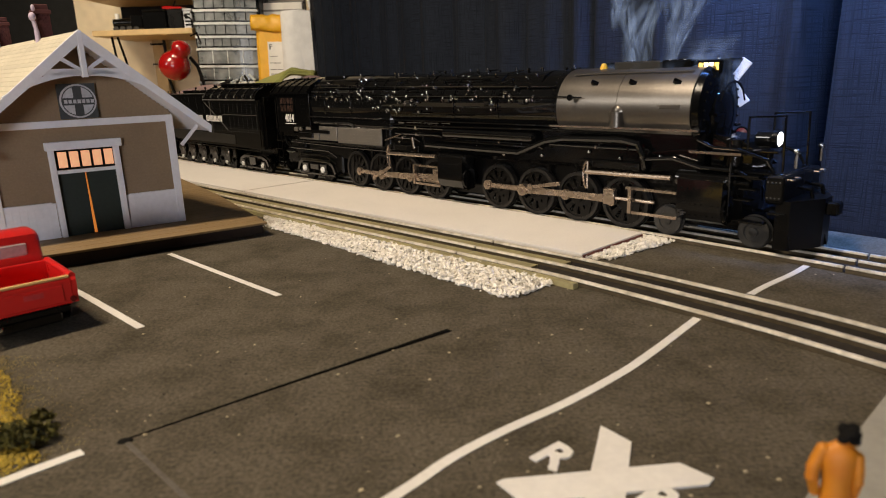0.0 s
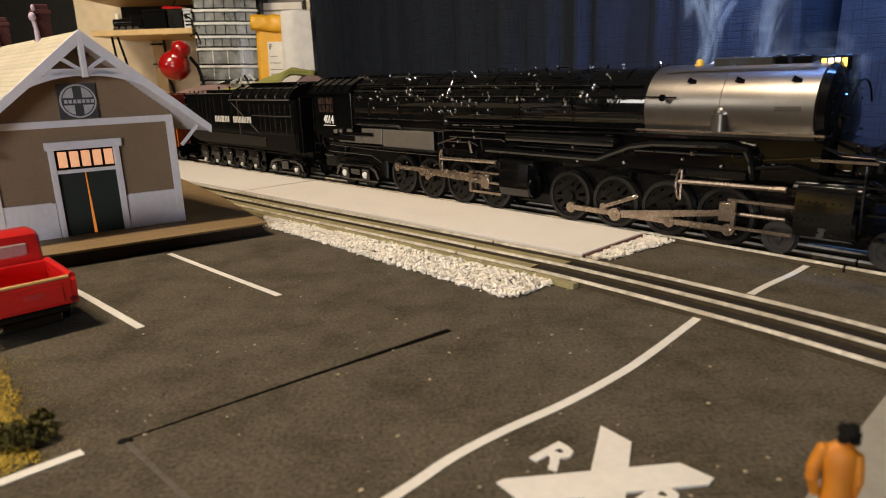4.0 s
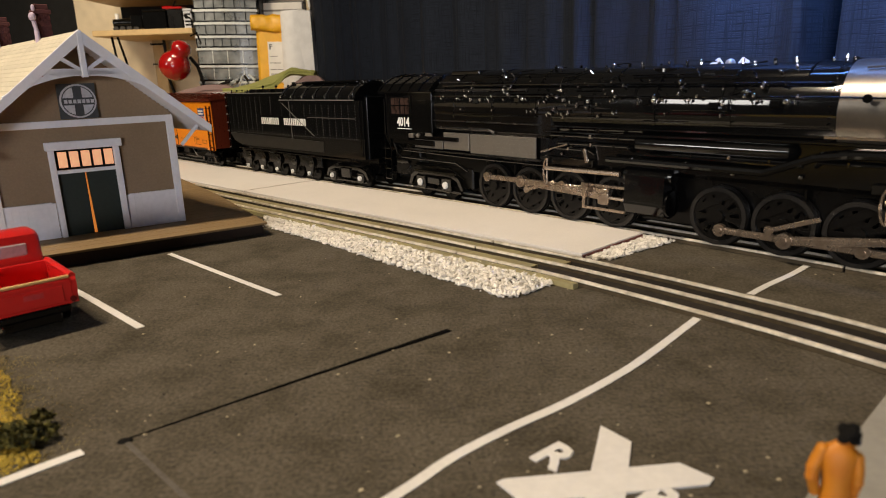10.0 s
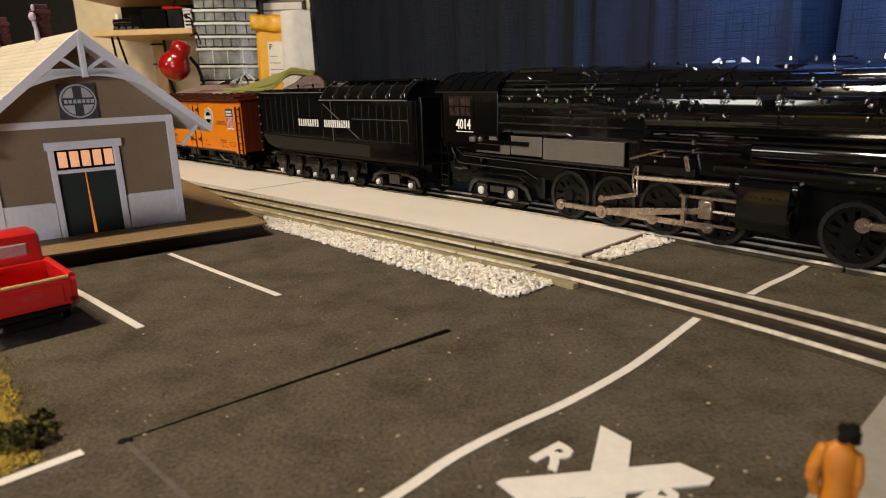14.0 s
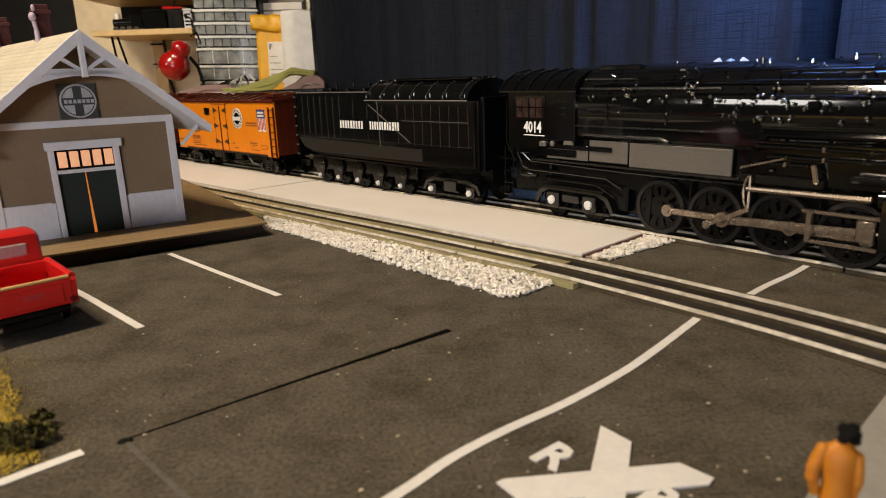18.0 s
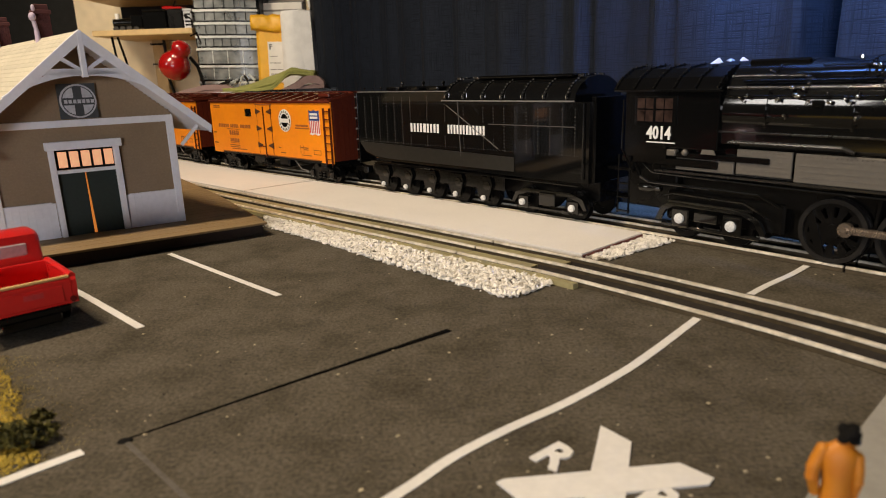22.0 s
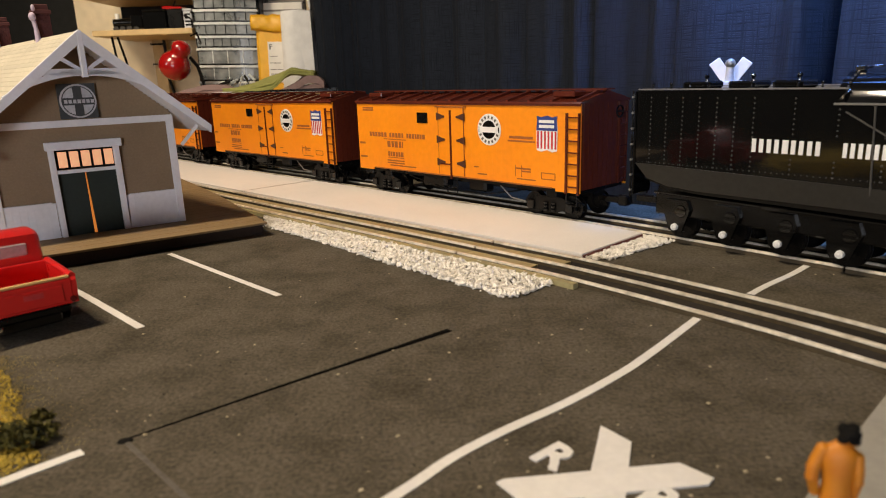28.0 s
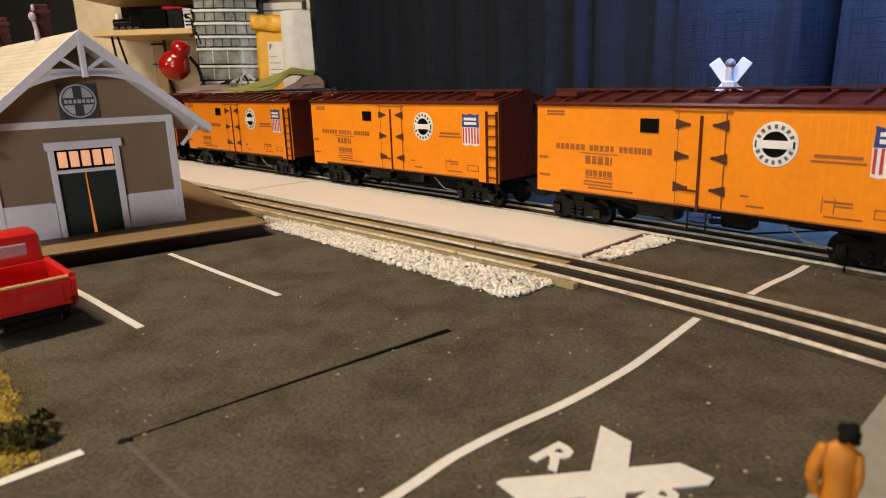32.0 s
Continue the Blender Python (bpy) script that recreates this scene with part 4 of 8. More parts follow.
        part("cylinder_cover", lathe(bmesh.new(), [(X(a1), 0.0088), (X(a1) + 0.0016, 0.0084), (X(a1) + 0.0022, 0.004)], "x", 20, (0, sg * 0.0225, 0.0225)), M_BLACK2, cyl, smooth=True)
        part("valve_chest", lathe(bmesh.new(), [(X(a0) - 0.004, 0.002), (X(a0) - 0.003, 0.0050), (X(a1) + 0.003, 0.0050), (X(a1) + 0.004, 0.002)], "x", 18, (0, sg * 0.0235, 0.0395)), M_BLACK, cyl, "bright-topped black valve chest", True)
        tagged(part("bolt_line", rivets([(X(a0) + 0.003 + 0.004 * k, sg * 0.0310, 0.0345) for k in range(6)], 0.0006), M_BLACK, cyl), kind="stuff")
        # crosshead guide and valve rods
        part("crosshead_guide", box(bmesh.new(), X(a0) - 0.040, X(a0), sg * 0.0235 - 0.0016, sg * 0.0235 + 0.0016, 0.0285, 0.0302), M_STEEL, loco, "worn steel guide bar")
        part("crosshead_guide", box(bmesh.new(), X(a0) - 0.034, X(a0) - 0.001, sg * 0.0275 - 0.0006, sg * 0.0275 + 0.0006, 0.0128, 0.0146), M_STEEL, loco, "worn steel guide bar")
        part("guide_hanger", box(bmesh.new(), X(a0) - 0.036, X(a0) - 0.0335, sg * 0.0275 - 0.0012, sg * 0.0275 + 0.0012, 0.0130, 0.0300), M_STEEL, loco)
        part("radius_rod", rod(bmesh.new(), (X(a0) - 0.070, sg * 0.0285, 0.0385), (X(a0) - 0.006, sg * 0.0275, 0.0392), 0.0016, 8), M_STEEL, loco, "bright steel valve rod", True)
        lk = bmesh.new()
        for k in range(9):
            t0, t1 = math.pi * (0.5 + k / 9), math.pi * (0.5 + (k + 1) / 9)
            rod(lk, (X(a0) - 0.070 + 0.0035 * math.cos(t0) + 0.0015, sg * 0.0285, 0.0365 + 0.0095 * math.sin(t0)), (X(a0) - 0.070 + 0.0035 * math.cos(t1) + 0.0015, sg * 0.0285, 0.0365 + 0.0095 * math.sin(t1)), 0.0008, 6)
        rod(lk, (X(a0) - 0.0685, sg * 0.0285, 0.0460), (X(a0) - 0.0685, sg * 0.0285, 0.0270), 0.0008, 6)
        part("expansion_link", lk, M_STEEL, loco, "worn steel valve link", True)
        part("link_bracket", box(bmesh.new(), X(a0) - 0.078, X(a0) - 0.030, sg * 0.0250 - 0.0010, sg * 0.0250 + 0.0010, 0.0415, 0.0470, 0.0006), M_BLACK, loco)
        for k in range(3):
            part("brake_hanger", rod(bmesh.new(), (X(a0) - 0.036 - 0.039 * k, sg * 0.0150, 0.012), (X(a0) - 0.034 - 0.039 * k, sg * 0.0150, 0.040), 0.0016, 6), M_FRAME, loco)
# big ends of the frame, under the boiler
part("engine_bed", box(bmesh.new(), X(0.60), X(0.985), -0.0105, 0.0105, 0.0070, 0.041, 0.001), M_FRAME, loco)
part("rear_frame", box(bmesh.new(), X(0.462), X(0.500), -0.0170, 0.0170, 0.0160, 0.0515, 0.001), M_FRAME, loco)
part("rear_cradle", box(bmesh.new(), X(0.500), X(0.600), -0.0110, 0.0110, 0.0080, 0.0410, 0.001), M_FRAME, loco)
part("ash_pan", box(bmesh.new(), X(0.49), X(0.66), -0.0235, 0.0235, 0.0400, 0.0660, 0.002), M_BLACK2, loco)
part("firebox", box(bmesh.new(), X(0.515), X(0.668), -0.0278, 0.0278, 0.0600, 0.0830, 0.003), M_BLACK, loco, "glossy black firebox side")
# cab
cab = part("cab", prism(bmesh.new(), [(-0.0305, 0.0515), (0.0305, 0.0515), (0.0305, 0.0945), (-0.0305, 0.0945)], "x", X(0.4680), X(0.5000)), M_BLACK2, loco, "black riveted cab side")
part("cab_front", box(bmesh.new(), X(0.5000), X(0.5340), -0.0302, 0.0302, 0.0585, 0.0945, 0.0005), M_BLACK2, loco)
roof = [(-0.0325, 0.0935), (-0.0318, 0.0950), (-0.0255, 0.1015), (-0.0150, 0.1068), (0.0, 0.1090), (0.0150, 0.1068), (0.0255, 0.1015), (0.0318, 0.0950), (0.0325, 0.0935), (0.0300, 0.0935), (0.0, 0.1060), (-0.0300, 0.0935)]
part("cab_roof", prism(bmesh.new(), roof, "x", X(0.4590), X(0.5345)), M_BLACK2, loco, "black curved cab roof")
for k in range(6):
    part("roof_rib", prism(bmesh.new(), [(y * 1.012, z + 0.0007) for y, z in roof[1:8]] + [(y, z) for y, z in reversed(roof[1:8])], "x", X(0.4605 + 0.0145 * k), X(0.4613 + 0.0145 * k)), M_BLACK, loco)
for k in range(6):
    bm = bmesh.new()
    for (y0, z0), (y1, z1) in zip(roof[1:8], roof[2:8]):
        for j in range(3):
            ball(bm, (X(0.4609 + 0.0145 * k), (y0 + (y1 - y0) * j / 3) * 1.015, z0 + (z1 - z0) * j / 3 + 0.0008), 0.00065, u=6, v=4)
    tagged(part("roof_rivets", bm, M_BLACK, loco, smooth=True), kind="stuff")
for sg in (-1, 1):
    win = part("cab_window", box(bmesh.new(), X(0.4755), X(0.5060), sg * 0.0306 - 0.0004, sg * 0.0306 + 0.0004, 0.0725, 0.0905), M_BLACK, loco, "dark glossy cab side window")
    for k in range(2):
        part("window_pane", box(bmesh.new(), X(0.4775 + 0.0140 * k), X(0.4895 + 0.0140 * k), sg * 0.0311 - 0.0002, sg * 0.0311 + 0.0002, 0.0745, 0.0890), M_PANE, win)
        part("window_bar", box(bmesh.new(), X(0.4833 + 0.014 * k), X(0.4838 + 0.014 * k), sg * 0.0313 - 0.0003, sg * 0.0313 + 0.0003, 0.0745, 0.0890), M_BLACK2, win)
        part("window_bar", box(bmesh.new(), X(0.4775 + 0.0140 * k), X(0.4895 + 0.0140 * k), sg * 0.0313 - 0.0003, sg * 0.0313 + 0.0003, 0.0818, 0.0826), M_BLACK2, win)
    part("louvre", box(bmesh.new(), X(0.5170), X(0.5270), sg * 0.0303 - 0.0003, sg * 0.0303 + 0.0003, 0.0860, 0.0872), M_BLACK, loco)
    part("louvre", box(bmesh.new(), X(0.5170), X(0.5270), sg * 0.0303 - 0.0003, sg * 0.0303 + 0.0003, 0.0815, 0.0827), M_BLACK, loco)
    part("louvre", box(bmesh.new(), X(0.5170), X(0.5270), sg * 0.0303 - 0.0003, sg * 0.0303 + 0.0003, 0.0770, 0.0782), M_BLACK, loco)
    part("gutter", box(bmesh.new(), X(0.4600), X(0.5370), sg * 0.0322 - 0.0006, sg * 0.0322 + 0.0006, 0.0930, 0.0942), M_BLACK, loco)
    tagged(part("cab_rivets", rivets([(X(0.4695), sg * 0.0306, 0.0545 + 0.0022 * k) for k in range(18)] + [(X(0.4985 + 0.0), sg * 0.0306, 0.0545 + 0.0022 * k) for k in range(7)], 0.0005), M_BLACK, loco), kind="stuff")
    part("grab_rail", pipe(bmesh.new(), [(X(0.4668), sg * 0.0312, 0.0880), (X(0.4662), sg * 0.0312, 0.0560), (X(0.4750), sg * 0.0300, 0.0400)], 0.0006), M_BLACK, loco)
    part("number_underline", box(bmesh.new(), X(0.4850), X(0.5060), sg * 0.0308 - 0.0002, sg * 0.0308 + 0.0002, 0.0612, 0.0619), M_WHITE, loco)
    words("4014", 0.0112, M_WHITE, loco, pose(X(0.4850) if sg < 0 else X(0.5060), sg * 0.0308, 0.0638, 90, 0, 0 if sg < 0 else 180), "white painted engine number", wide=0.80, bold=0.00032)
part("injector", ball(box(bmesh.new(), X(0.4980), X(0.5060), -0.0300, -0.0255, 0.0535, 0.0575, 0.0006), (X(0.512), -0.0285, 0.0560), 0.0022), M_DGREY, loco, smooth=True)
# top of the boiler: sand boxes, dome, valves
for a0, a1, h in ((0.655, 0.715, 0.1090), (0.775, 0.835, 0.1085)):
    part("sand_box", prism(bmesh.new(), [(0.0195 * math.cos(t), 0.0980 + (h - 0.0980) * math.sin(t) ** 0.8) for t in [math.pi * k / 18 for k in range(1, 18)]], "x", X(a0), X(a1)), M_BLACK, loco, "glossy black sand box", True)
part("steam_dome", lathe(bmesh.new(), [(0.1000, 0.0150), (0.1070, 0.0140), (0.1090, 0.0100), (0.1098, 0.004)], "z", 26, (X(0.745), 0, 0)), M_BLACK, loco, smooth=True)
part("turret", box(bmesh.new(), X(0.540), X(0.575), -0.0120, 0.0120, 0.1040, 0.1105, 0.001), M_BLACK, loco)
rnd = random.Random(7)
for i in range(26):
    a = 0.60 + 0.255 * i / 25 + rnd.uniform(-0.004, 0.004)
    y = rnd.uniform(-0.011, 0.011)
    z = 0.1098 + rnd.uniform(-0.001, 0.0016)
    part("valve", ball(rod(bmesh.new(), (X(a), y, 0.1040), (X(a), y, z), 0.0010, 7), (X(a), y, z), rnd.uniform(0.0007, 0.0013), u=8, v=5), M_BLACK if i % 2 else M_CHROME, loco, smooth=True)
bell = part("bell", lathe(bmesh.new(), [(0.1060, 0.0038), (0.1074, 0.0032), (0.1098, 0.0024), (0.1114, 0.0017), (0.1120, 0.0006)], "z", 16, (X(0.8776), -0.004, 0)), M_YELLOWP, loco, "small brass-yellow bell", True)
part("stack_casing", box(bmesh.new(), X(0.8885), X(0.9240), -0.0085, 0.0085, 0.1015, 0.1122, 0.0008), M_SLOPE, loco, "grey chimney casing")
part("stack_casing", box(bmesh.new(), X(0.9242), X(0.9450), -0.0082, 0.0082, 0.1015, 0.1120, 0.0008), M_BLACK2, loco, "black chimney casing")
for a in (0.898, 0.908, 0.926, 0.936):
    part("chimney", ring(bmesh.new(), 0.0030, 0.0042, -0.0006, 0.0001, 14, (0, 0, 0)), M_BLACK2, loco).matrix_local = pose(X(a), 0, 0.1124, 90, 0, 0)
part("stack_saddle", box(bmesh.new(), X(0.880), X(0.953), -0.0155, 0.0155, 0.0985, 0.1050, 0.0020), M_GRAPH, loco)
part("handrail", pipe(bmesh.new(), [(X(0.862), -0.0165, 0.1045), (X(0.885), -0.0150, 0.1052), (X(0.95), -0.0150, 0.1052)], 0.0006), M_GRAPH, loco)
# number boards and front fittings
nb = part("number_board", box(bmesh.new(), X(0.9480), X(0.9640), -0.0075, 0.0075, 0.1030, 0.1112, 0.0005), M_BLACK2, loco, "black number board with lit yellow figures")
for sg in (-1, 1):
    for k in range(4):
        part("lit_mark", box(bmesh.new(), X(0.9492 + 0.0034 * k), X(0.9517 + 0.0034 * k), sg * 0.0077 - 0.0002, sg * 0.0077 + 0.0002, 0.1052, 0.1096), M_HOT if k in (1, 2) else M_AMBER, nb)
    part("marker_lamp", ball(box(bmesh.new(), X(0.9530), X(0.9600), sg * 0.0135 - 0.0018, sg * 0.0135 + 0.0018, 0.0985, 0.1017, 0.0005), (X(0.9565), sg * 0.0155, 0.1003), 0.0018), M_YELLOWP, loco, "yellow-striped marker lamp")
    part("front_rail", pipe(bmesh.new(), [(X(0.988), sg * 0.0190, 0.0570), (X(0.988), sg * 0.0190, 0.0780), (X(1.008), sg * 0.0190, 0.0790), (X(1.009), sg * 0.0190, 0.0470)], 0.0007), M_BLACK, loco, smooth=True)
    part("deck_step", box(bmesh.new(), X(0.955), X(0.990), min(sg * 0.015, sg * 0.0272), max(sg * 0.015, sg * 0.0272), 0.0560, 0.0572, 0.0004), M_BLACK, loco)
    part("deck_edge", box(bmesh.new(), X(0.956), X(0.988), sg * 0.0276 - 0.0004, sg * 0.0276 + 0.0004, 0.0560, 0.0574), M_STEEL, loco, "worn steel deck edge")
    part("deck_step", box(bmesh.new(), X(0.984), X(1.000), min(sg * 0.022, sg * 0.0300), max(sg * 0.022, sg * 0.0300), 0.0440, 0.0450), M_BLACK, loco)
    part("step_ladder", pipe(bmesh.new(), [(X(0.9835), sg * 0.0298, 0.052), (X(0.9835), sg * 0.0298, 0.020)], 0.0006), M_BLACK2, loco)
    part("pilot_step", box(bmesh.new(), X(0.990), X(1.004), min(sg * 0.0225, sg * 0.0290), max(sg * 0.0225, sg * 0.0290), 0.0165, 0.0178, 0.0003), M_BLACK, loco)
    part("flag_stand", ball(rod(bmesh.new(), (X(1.016), sg * 0.020, 0.050), (X(1.016), sg * 0.020, 0.058), 0.0010, 6), (X(1.016), sg * 0.020, 0.0592), 0.0019), M_CHROME, loco, smooth=True)
part("front_deck", box(bmesh.new(), X(0.960), X(1.010), -0.0240, 0.0240, 0.0450, 0.0465, 0.0006), M_BLACK, loco, "black front deck")
part("front_shield", prism(bmesh.new(), [(X(0.964), 0.0465), (X(0.990), 0.0465), (X(0.989), 0.0590), (X(0.982), 0.0640), (X(0.964), 0.0670)], "y", -0.0140, 0.0140), M_BLACK, loco, "sloping black front shield")
HLX, HLZ = 0.9985, 0.0640
hl = part("headlight", lathe(bmesh.new(), [(X(HLX - 0.014), 0.0025), (X(HLX - 0.012), 0.0046), (X(HLX - 0.003), 0.0050), (X(HLX - 0.0025), 0.0056), (X(HLX), 0.0056), (X(HLX + 0.0004), 0.0047)], "x", 22, (0, 0, HLZ)), M_BLACK, loco, "round front headlight", True)
part("lens", lathe(bmesh.new(), [(X(HLX), 0.0045), (X(HLX + 0.0013), 0.0032), (X(HLX + 0.0018), 0.001)], "x", 18, (0, 0, HLZ)), M_HEADLIGHT, hl, "lit white headlight lens", True)
part("headlight_bracket", box(bmesh.new(), X(HLX - 0.0115), X(HLX - 0.0035), -0.0035, 0.0035, 0.0465, HLZ - 0.0042, 0.0006), M_BLACK, loco)
part("headlight_plate", box(bmesh.new(), X(HLX - 0.0150), X(HLX + 0.0030), -0.0080, 0.0080, HLZ - 0.0080, HLZ - 0.0066, 0.0004), M_BLACK, loco)
# smokebox door with its hinge, handrail and rim bolts
part("smokebox_door", lathe(bmesh.new(), [(X(0.9630), 0.0165), (X(0.9648), 0.0160), (X(0.9672), 0.0095), (X(0.9680), 0.0030)], "x", 30, (0, 0, BZ - 0.003)), M_BLACK, loco, "domed black smokebox door", True)
part("door_hinge", box(bmesh.new(), X(0.9645), X(0.9672), -0.0165, -0.0030, BZ - 0.0042, BZ - 0.0018, 0.0004), M_BLACK2, loco)
part("door_rail", pipe(bmesh.new(), [(X(0.9690), 0.0180 * math.cos(t), BZ - 0.001 + 0.0180 * math.sin(t)) for t in (0.3, 0.7, 1.1, 1.57, 2.0, 2.4, 2.8)], 0.0006, 8), M_BLACK, loco, smooth=True)
bm = bmesh.new()
for k in range(26):
    t = 2 * math.pi * k / 26
    ball(bm, (X(0.9622), 0.0238 * math.cos(t), BZ + 0.0238 * math.sin(t)), 0.0009, u=6, v=4)
tagged(part("rim_bolts", bm, M_BLACK, loco, smooth=True), kind="stuff")
# air pumps, coolers and plumbing between the smokebox and the pilot
for sg in (-1, 1):
    pump = part("air_pump", lathe(bmesh.new(), [(0.0470, 0.0040), (0.0480, 0.0058), (0.0540, 0.0058), (0.0545, 0.0036), (0.0575, 0.0036), (0.0580, 0.0052), (0.0640, 0.0052), (0.0650, 0.0030)], "z", 18, (X(0.9780), sg * 0.0125, 0)), M_BLACK, loco, "glossy black air pump", True)
    for k in range(5):
        part("pump_fin", ring(bmesh.new(), 0.0052, 0.0064, -0.0002, 0.0002, 18), M_BLACK2, pump).matrix_local = pose(X(0.9780), sg * 0.0125, 0.0488 + 0.0011 * k, 90, 0, 0)
    part("feed_pipe", pipe(bmesh.new(), [(X(0.9600), sg * 0.0250, 0.0640), (X(0.9700), sg * 0.0255, 0.0600), (X(0.9860), sg * 0.0250, 0.0590), (X(1.0020), sg * 0.0240, 0.0540), (X(1.0060), sg * 0.0240, 0.0470)], 0.0010, 8), M_BLACK, loco, "bent black feed pipe", True)
    part("feed_pipe", pipe(bmesh.new(), [(X(0.9250), sg * 0.0265, 0.0500), (X(0.9450), sg * 0.0270, 0.0520), (X(0.9640), sg * 0.0272, 0.0475), (X(0.9860), sg * 0.0270, 0.0470), (X(0.9950), sg * 0.0262, 0.0420)], 0.0013, 8), M_BLACK, loco, smooth=True)
    part("deck_plate", prism(bmesh.new(), [(X(0.9300), 0.0540), (X(0.9600), 0.0575), (X(0.9600), 0.0585), (X(0.9300), 0.0550)], "y", min(sg * 0.014, sg * 0.0255), max(sg * 0.014, sg * 0.0255)), M_BLACK, loco, "sloping black deck plate")
    for k in range(3):
        part("side_step", box(bmesh.new(), X(0.9860 + 0.0030 * k), X(0.9960 + 0.0030 * k), min(sg * 0.0235, sg * 0.0300), max(sg * 0.0235, sg * 0.0300), 0.0300 + 0.0065 * k, 0.0309 + 0.0065 * k, 0.0002), M_BLACK, loco)
    part("valve_stem", rod(rod(bmesh.new(), (X(0.9800), sg * 0.0235, 0.0395), (X(0.9905), sg * 0.0235, 0.0395), 0.0021, 10), (X(0.9905), sg * 0.0235, 0.0395), (X(0.9935), sg * 0.0235, 0.0395), 0.0030, 10), M_BLACK, loco, smooth=True)
    tagged(part("cover_bolts", rivets([(X(0.9530 + 0.0036 * k), sg * 0.0313, 0.0250) for k in range(8)] + [(X(0.9530 + 0.0036 * k), sg * 0.0305, 0.0180) for k in range(8)], 0.0006), M_BLACK, loco), kind="stuff")
part("pilot_beam", box(bmesh.new(), X(1.004), X(1.014), -0.0295, 0.0295, 0.0300, 0.0460, 0.0010), M_FRAME, loco)
pilot = part("pilot", prism(bmesh.new(), [(X(1.010), -0.0280), (X(1.018), -0.0280), (X(1.029), -0.006), (X(1.029), 0.006), (X(1.018), 0.0280), (X(1.010), 0.0280)], "z", 0.0035, 0.0320), M_FRAME, loco, "black pointed pilot")
for sg in (-1, 1):
    part("grab_iron", pipe(bmesh.new(), [(X(1.0145), sg * 0.0150, 0.0440), (X(1.0175), sg * 0.0150, 0.0440), (X(1.0175), sg * 0.0260, 0.0440), (X(1.0145), sg * 0.0260, 0.0440)], 0.0006, 8), M_STEEL, loco, "bare steel grab iron", True)
    part("air_hose", pipe(bmesh.new(), [(X(1.0145), sg * 0.0090, 0.0380), (X(1.0220), sg * 0.0090, 0.0370), (X(1.0240), sg * 0.0095, 0.0280), (X(1.0235), sg * 0.0100, 0.0180)], 0.0011, 8), M_BLACK2, loco, smooth=True)
    part("hose_end", ball(bmesh.new(), (X(1.0235), sg * 0.0100, 0.0172), 0.0017, u=8, v=6), M_CHROME, loco, smooth=True)
    part("beam_plate", box(bmesh.new(), X(1.0045), X(1.0135), min(sg * 0.0295, sg * 0.0303), max(sg * 0.0295, sg * 0.0303), 0.0320, 0.0440, 0.0003), M_BLACK, loco)
    part("corner_step", box(bmesh.new(), X(1.0060), X(1.0160), min(sg * 0.0235, sg * 0.0300), max(sg * 0.0235, sg * 0.0300), 0.0240, 0.0250, 0.0003), M_BLACK, loco)
    tagged(part("beam_bolts", rivets([(X(1.0056 + 0.0022 * k), sg * 0.0303, 0.0425) for k in range(4)] + [(X(1.0056 + 0.0022 * k), sg * 0.0303, 0.0335) for k in range(4)], 0.0006), M_RIVET, loco), kind="stuff")
for k in range(9):
    y = -0.026 + 0.0065 * k
    part("pilot_bar", rod(bmesh.new(), (X(1.0285 - abs(y) * 0.47) + 0.001, y, 0.004), (X(1.022 - abs(y) * 0.30) + 0.001, y, 0.031), 0.0010, 6), M_BLACK, pilot)
part("coupler", box(box(bmesh.new(), X(1.014), X(1.032), -0.0030, 0.0030, 0.0235, 0.0285, 0.0006), X(1.029), X(1.036), -0.0050, 0.0035, 0.0220, 0.0300, 0.0010), M_BLACK2, loco)
# trailing truck with outside frames
for sg in (-1, 1):
    fr = part("trailing_frame", prism(bmesh.new(), [(X(0.4890), 0.0100), (X(0.4930), 0.0190), (X(0.5010), 0.0235), (X(0.5500), 0.0235), (X(0.5590), 0.0190), (X(0.5640), 0.0100), (X(0.5610), 0.0095), (X(0.5560), 0.0170), (X(0.5480), 0.0205), (X(0.5030), 0.0205), (X(0.4965), 0.0170), (X(0.4920), 0.0095)], "y", sg * 0.0215 - 0.0014, sg * 0.0215 + 0.0014), M_BLACK, loco)
    part("truck_bar", box(bmesh.new(), X(0.4930), X(0.5600), sg * 0.0212 - 0.0009, sg * 0.0212 + 0.0009, 0.0062, 0.0085, 0.0004), M_BLACK, fr)
    part("truck_link", pipe(bmesh.new(), [(X(0.4935), sg * 0.0235, 0.0260), (X(0.5020), sg * 0.0235, 0.0285), (X(0.5500), sg * 0.0235, 0.0280), (X(0.5660), sg * 0.0225, 0.0200)], 0.0009), M_BLACK, fr, smooth=True)
    part("equaliser", box(bmesh.new(), X(0.498), X(0.556), sg * 0.0232 - 0.0008, sg * 0.0232 + 0.0008, 0.0225, 0.0245, 0.0003), M_BLACK, fr)
    part("spring", box(bmesh.new(), X(0.518), X(0.534), sg * 0.0235 - 0.0010, sg * 0.0235 + 0.0010, 0.0125, 0.0185, 0.0005), M_BLACK, fr)
    for a in (0.5085, 0.5435):
        part("axle_box", box(bmesh.new(), X(a) - 0.0062, X(a) + 0.0062, sg * 0.0235 - 0.0014, sg * 0.0235 + 0.0014, 0.0075, 0.0195, 0.0008), M_BLACK, fr)
        part("hub_cap", lathe(bmesh.new(), [(sg * 0.0245, 0.0034), (sg * 0.0262, 0.0032), (sg * 0.0268, 0.0014)], "y", 14, (X(a), 0, 0.0132)), M_HUB, fr, "white-painted hub cap", True)
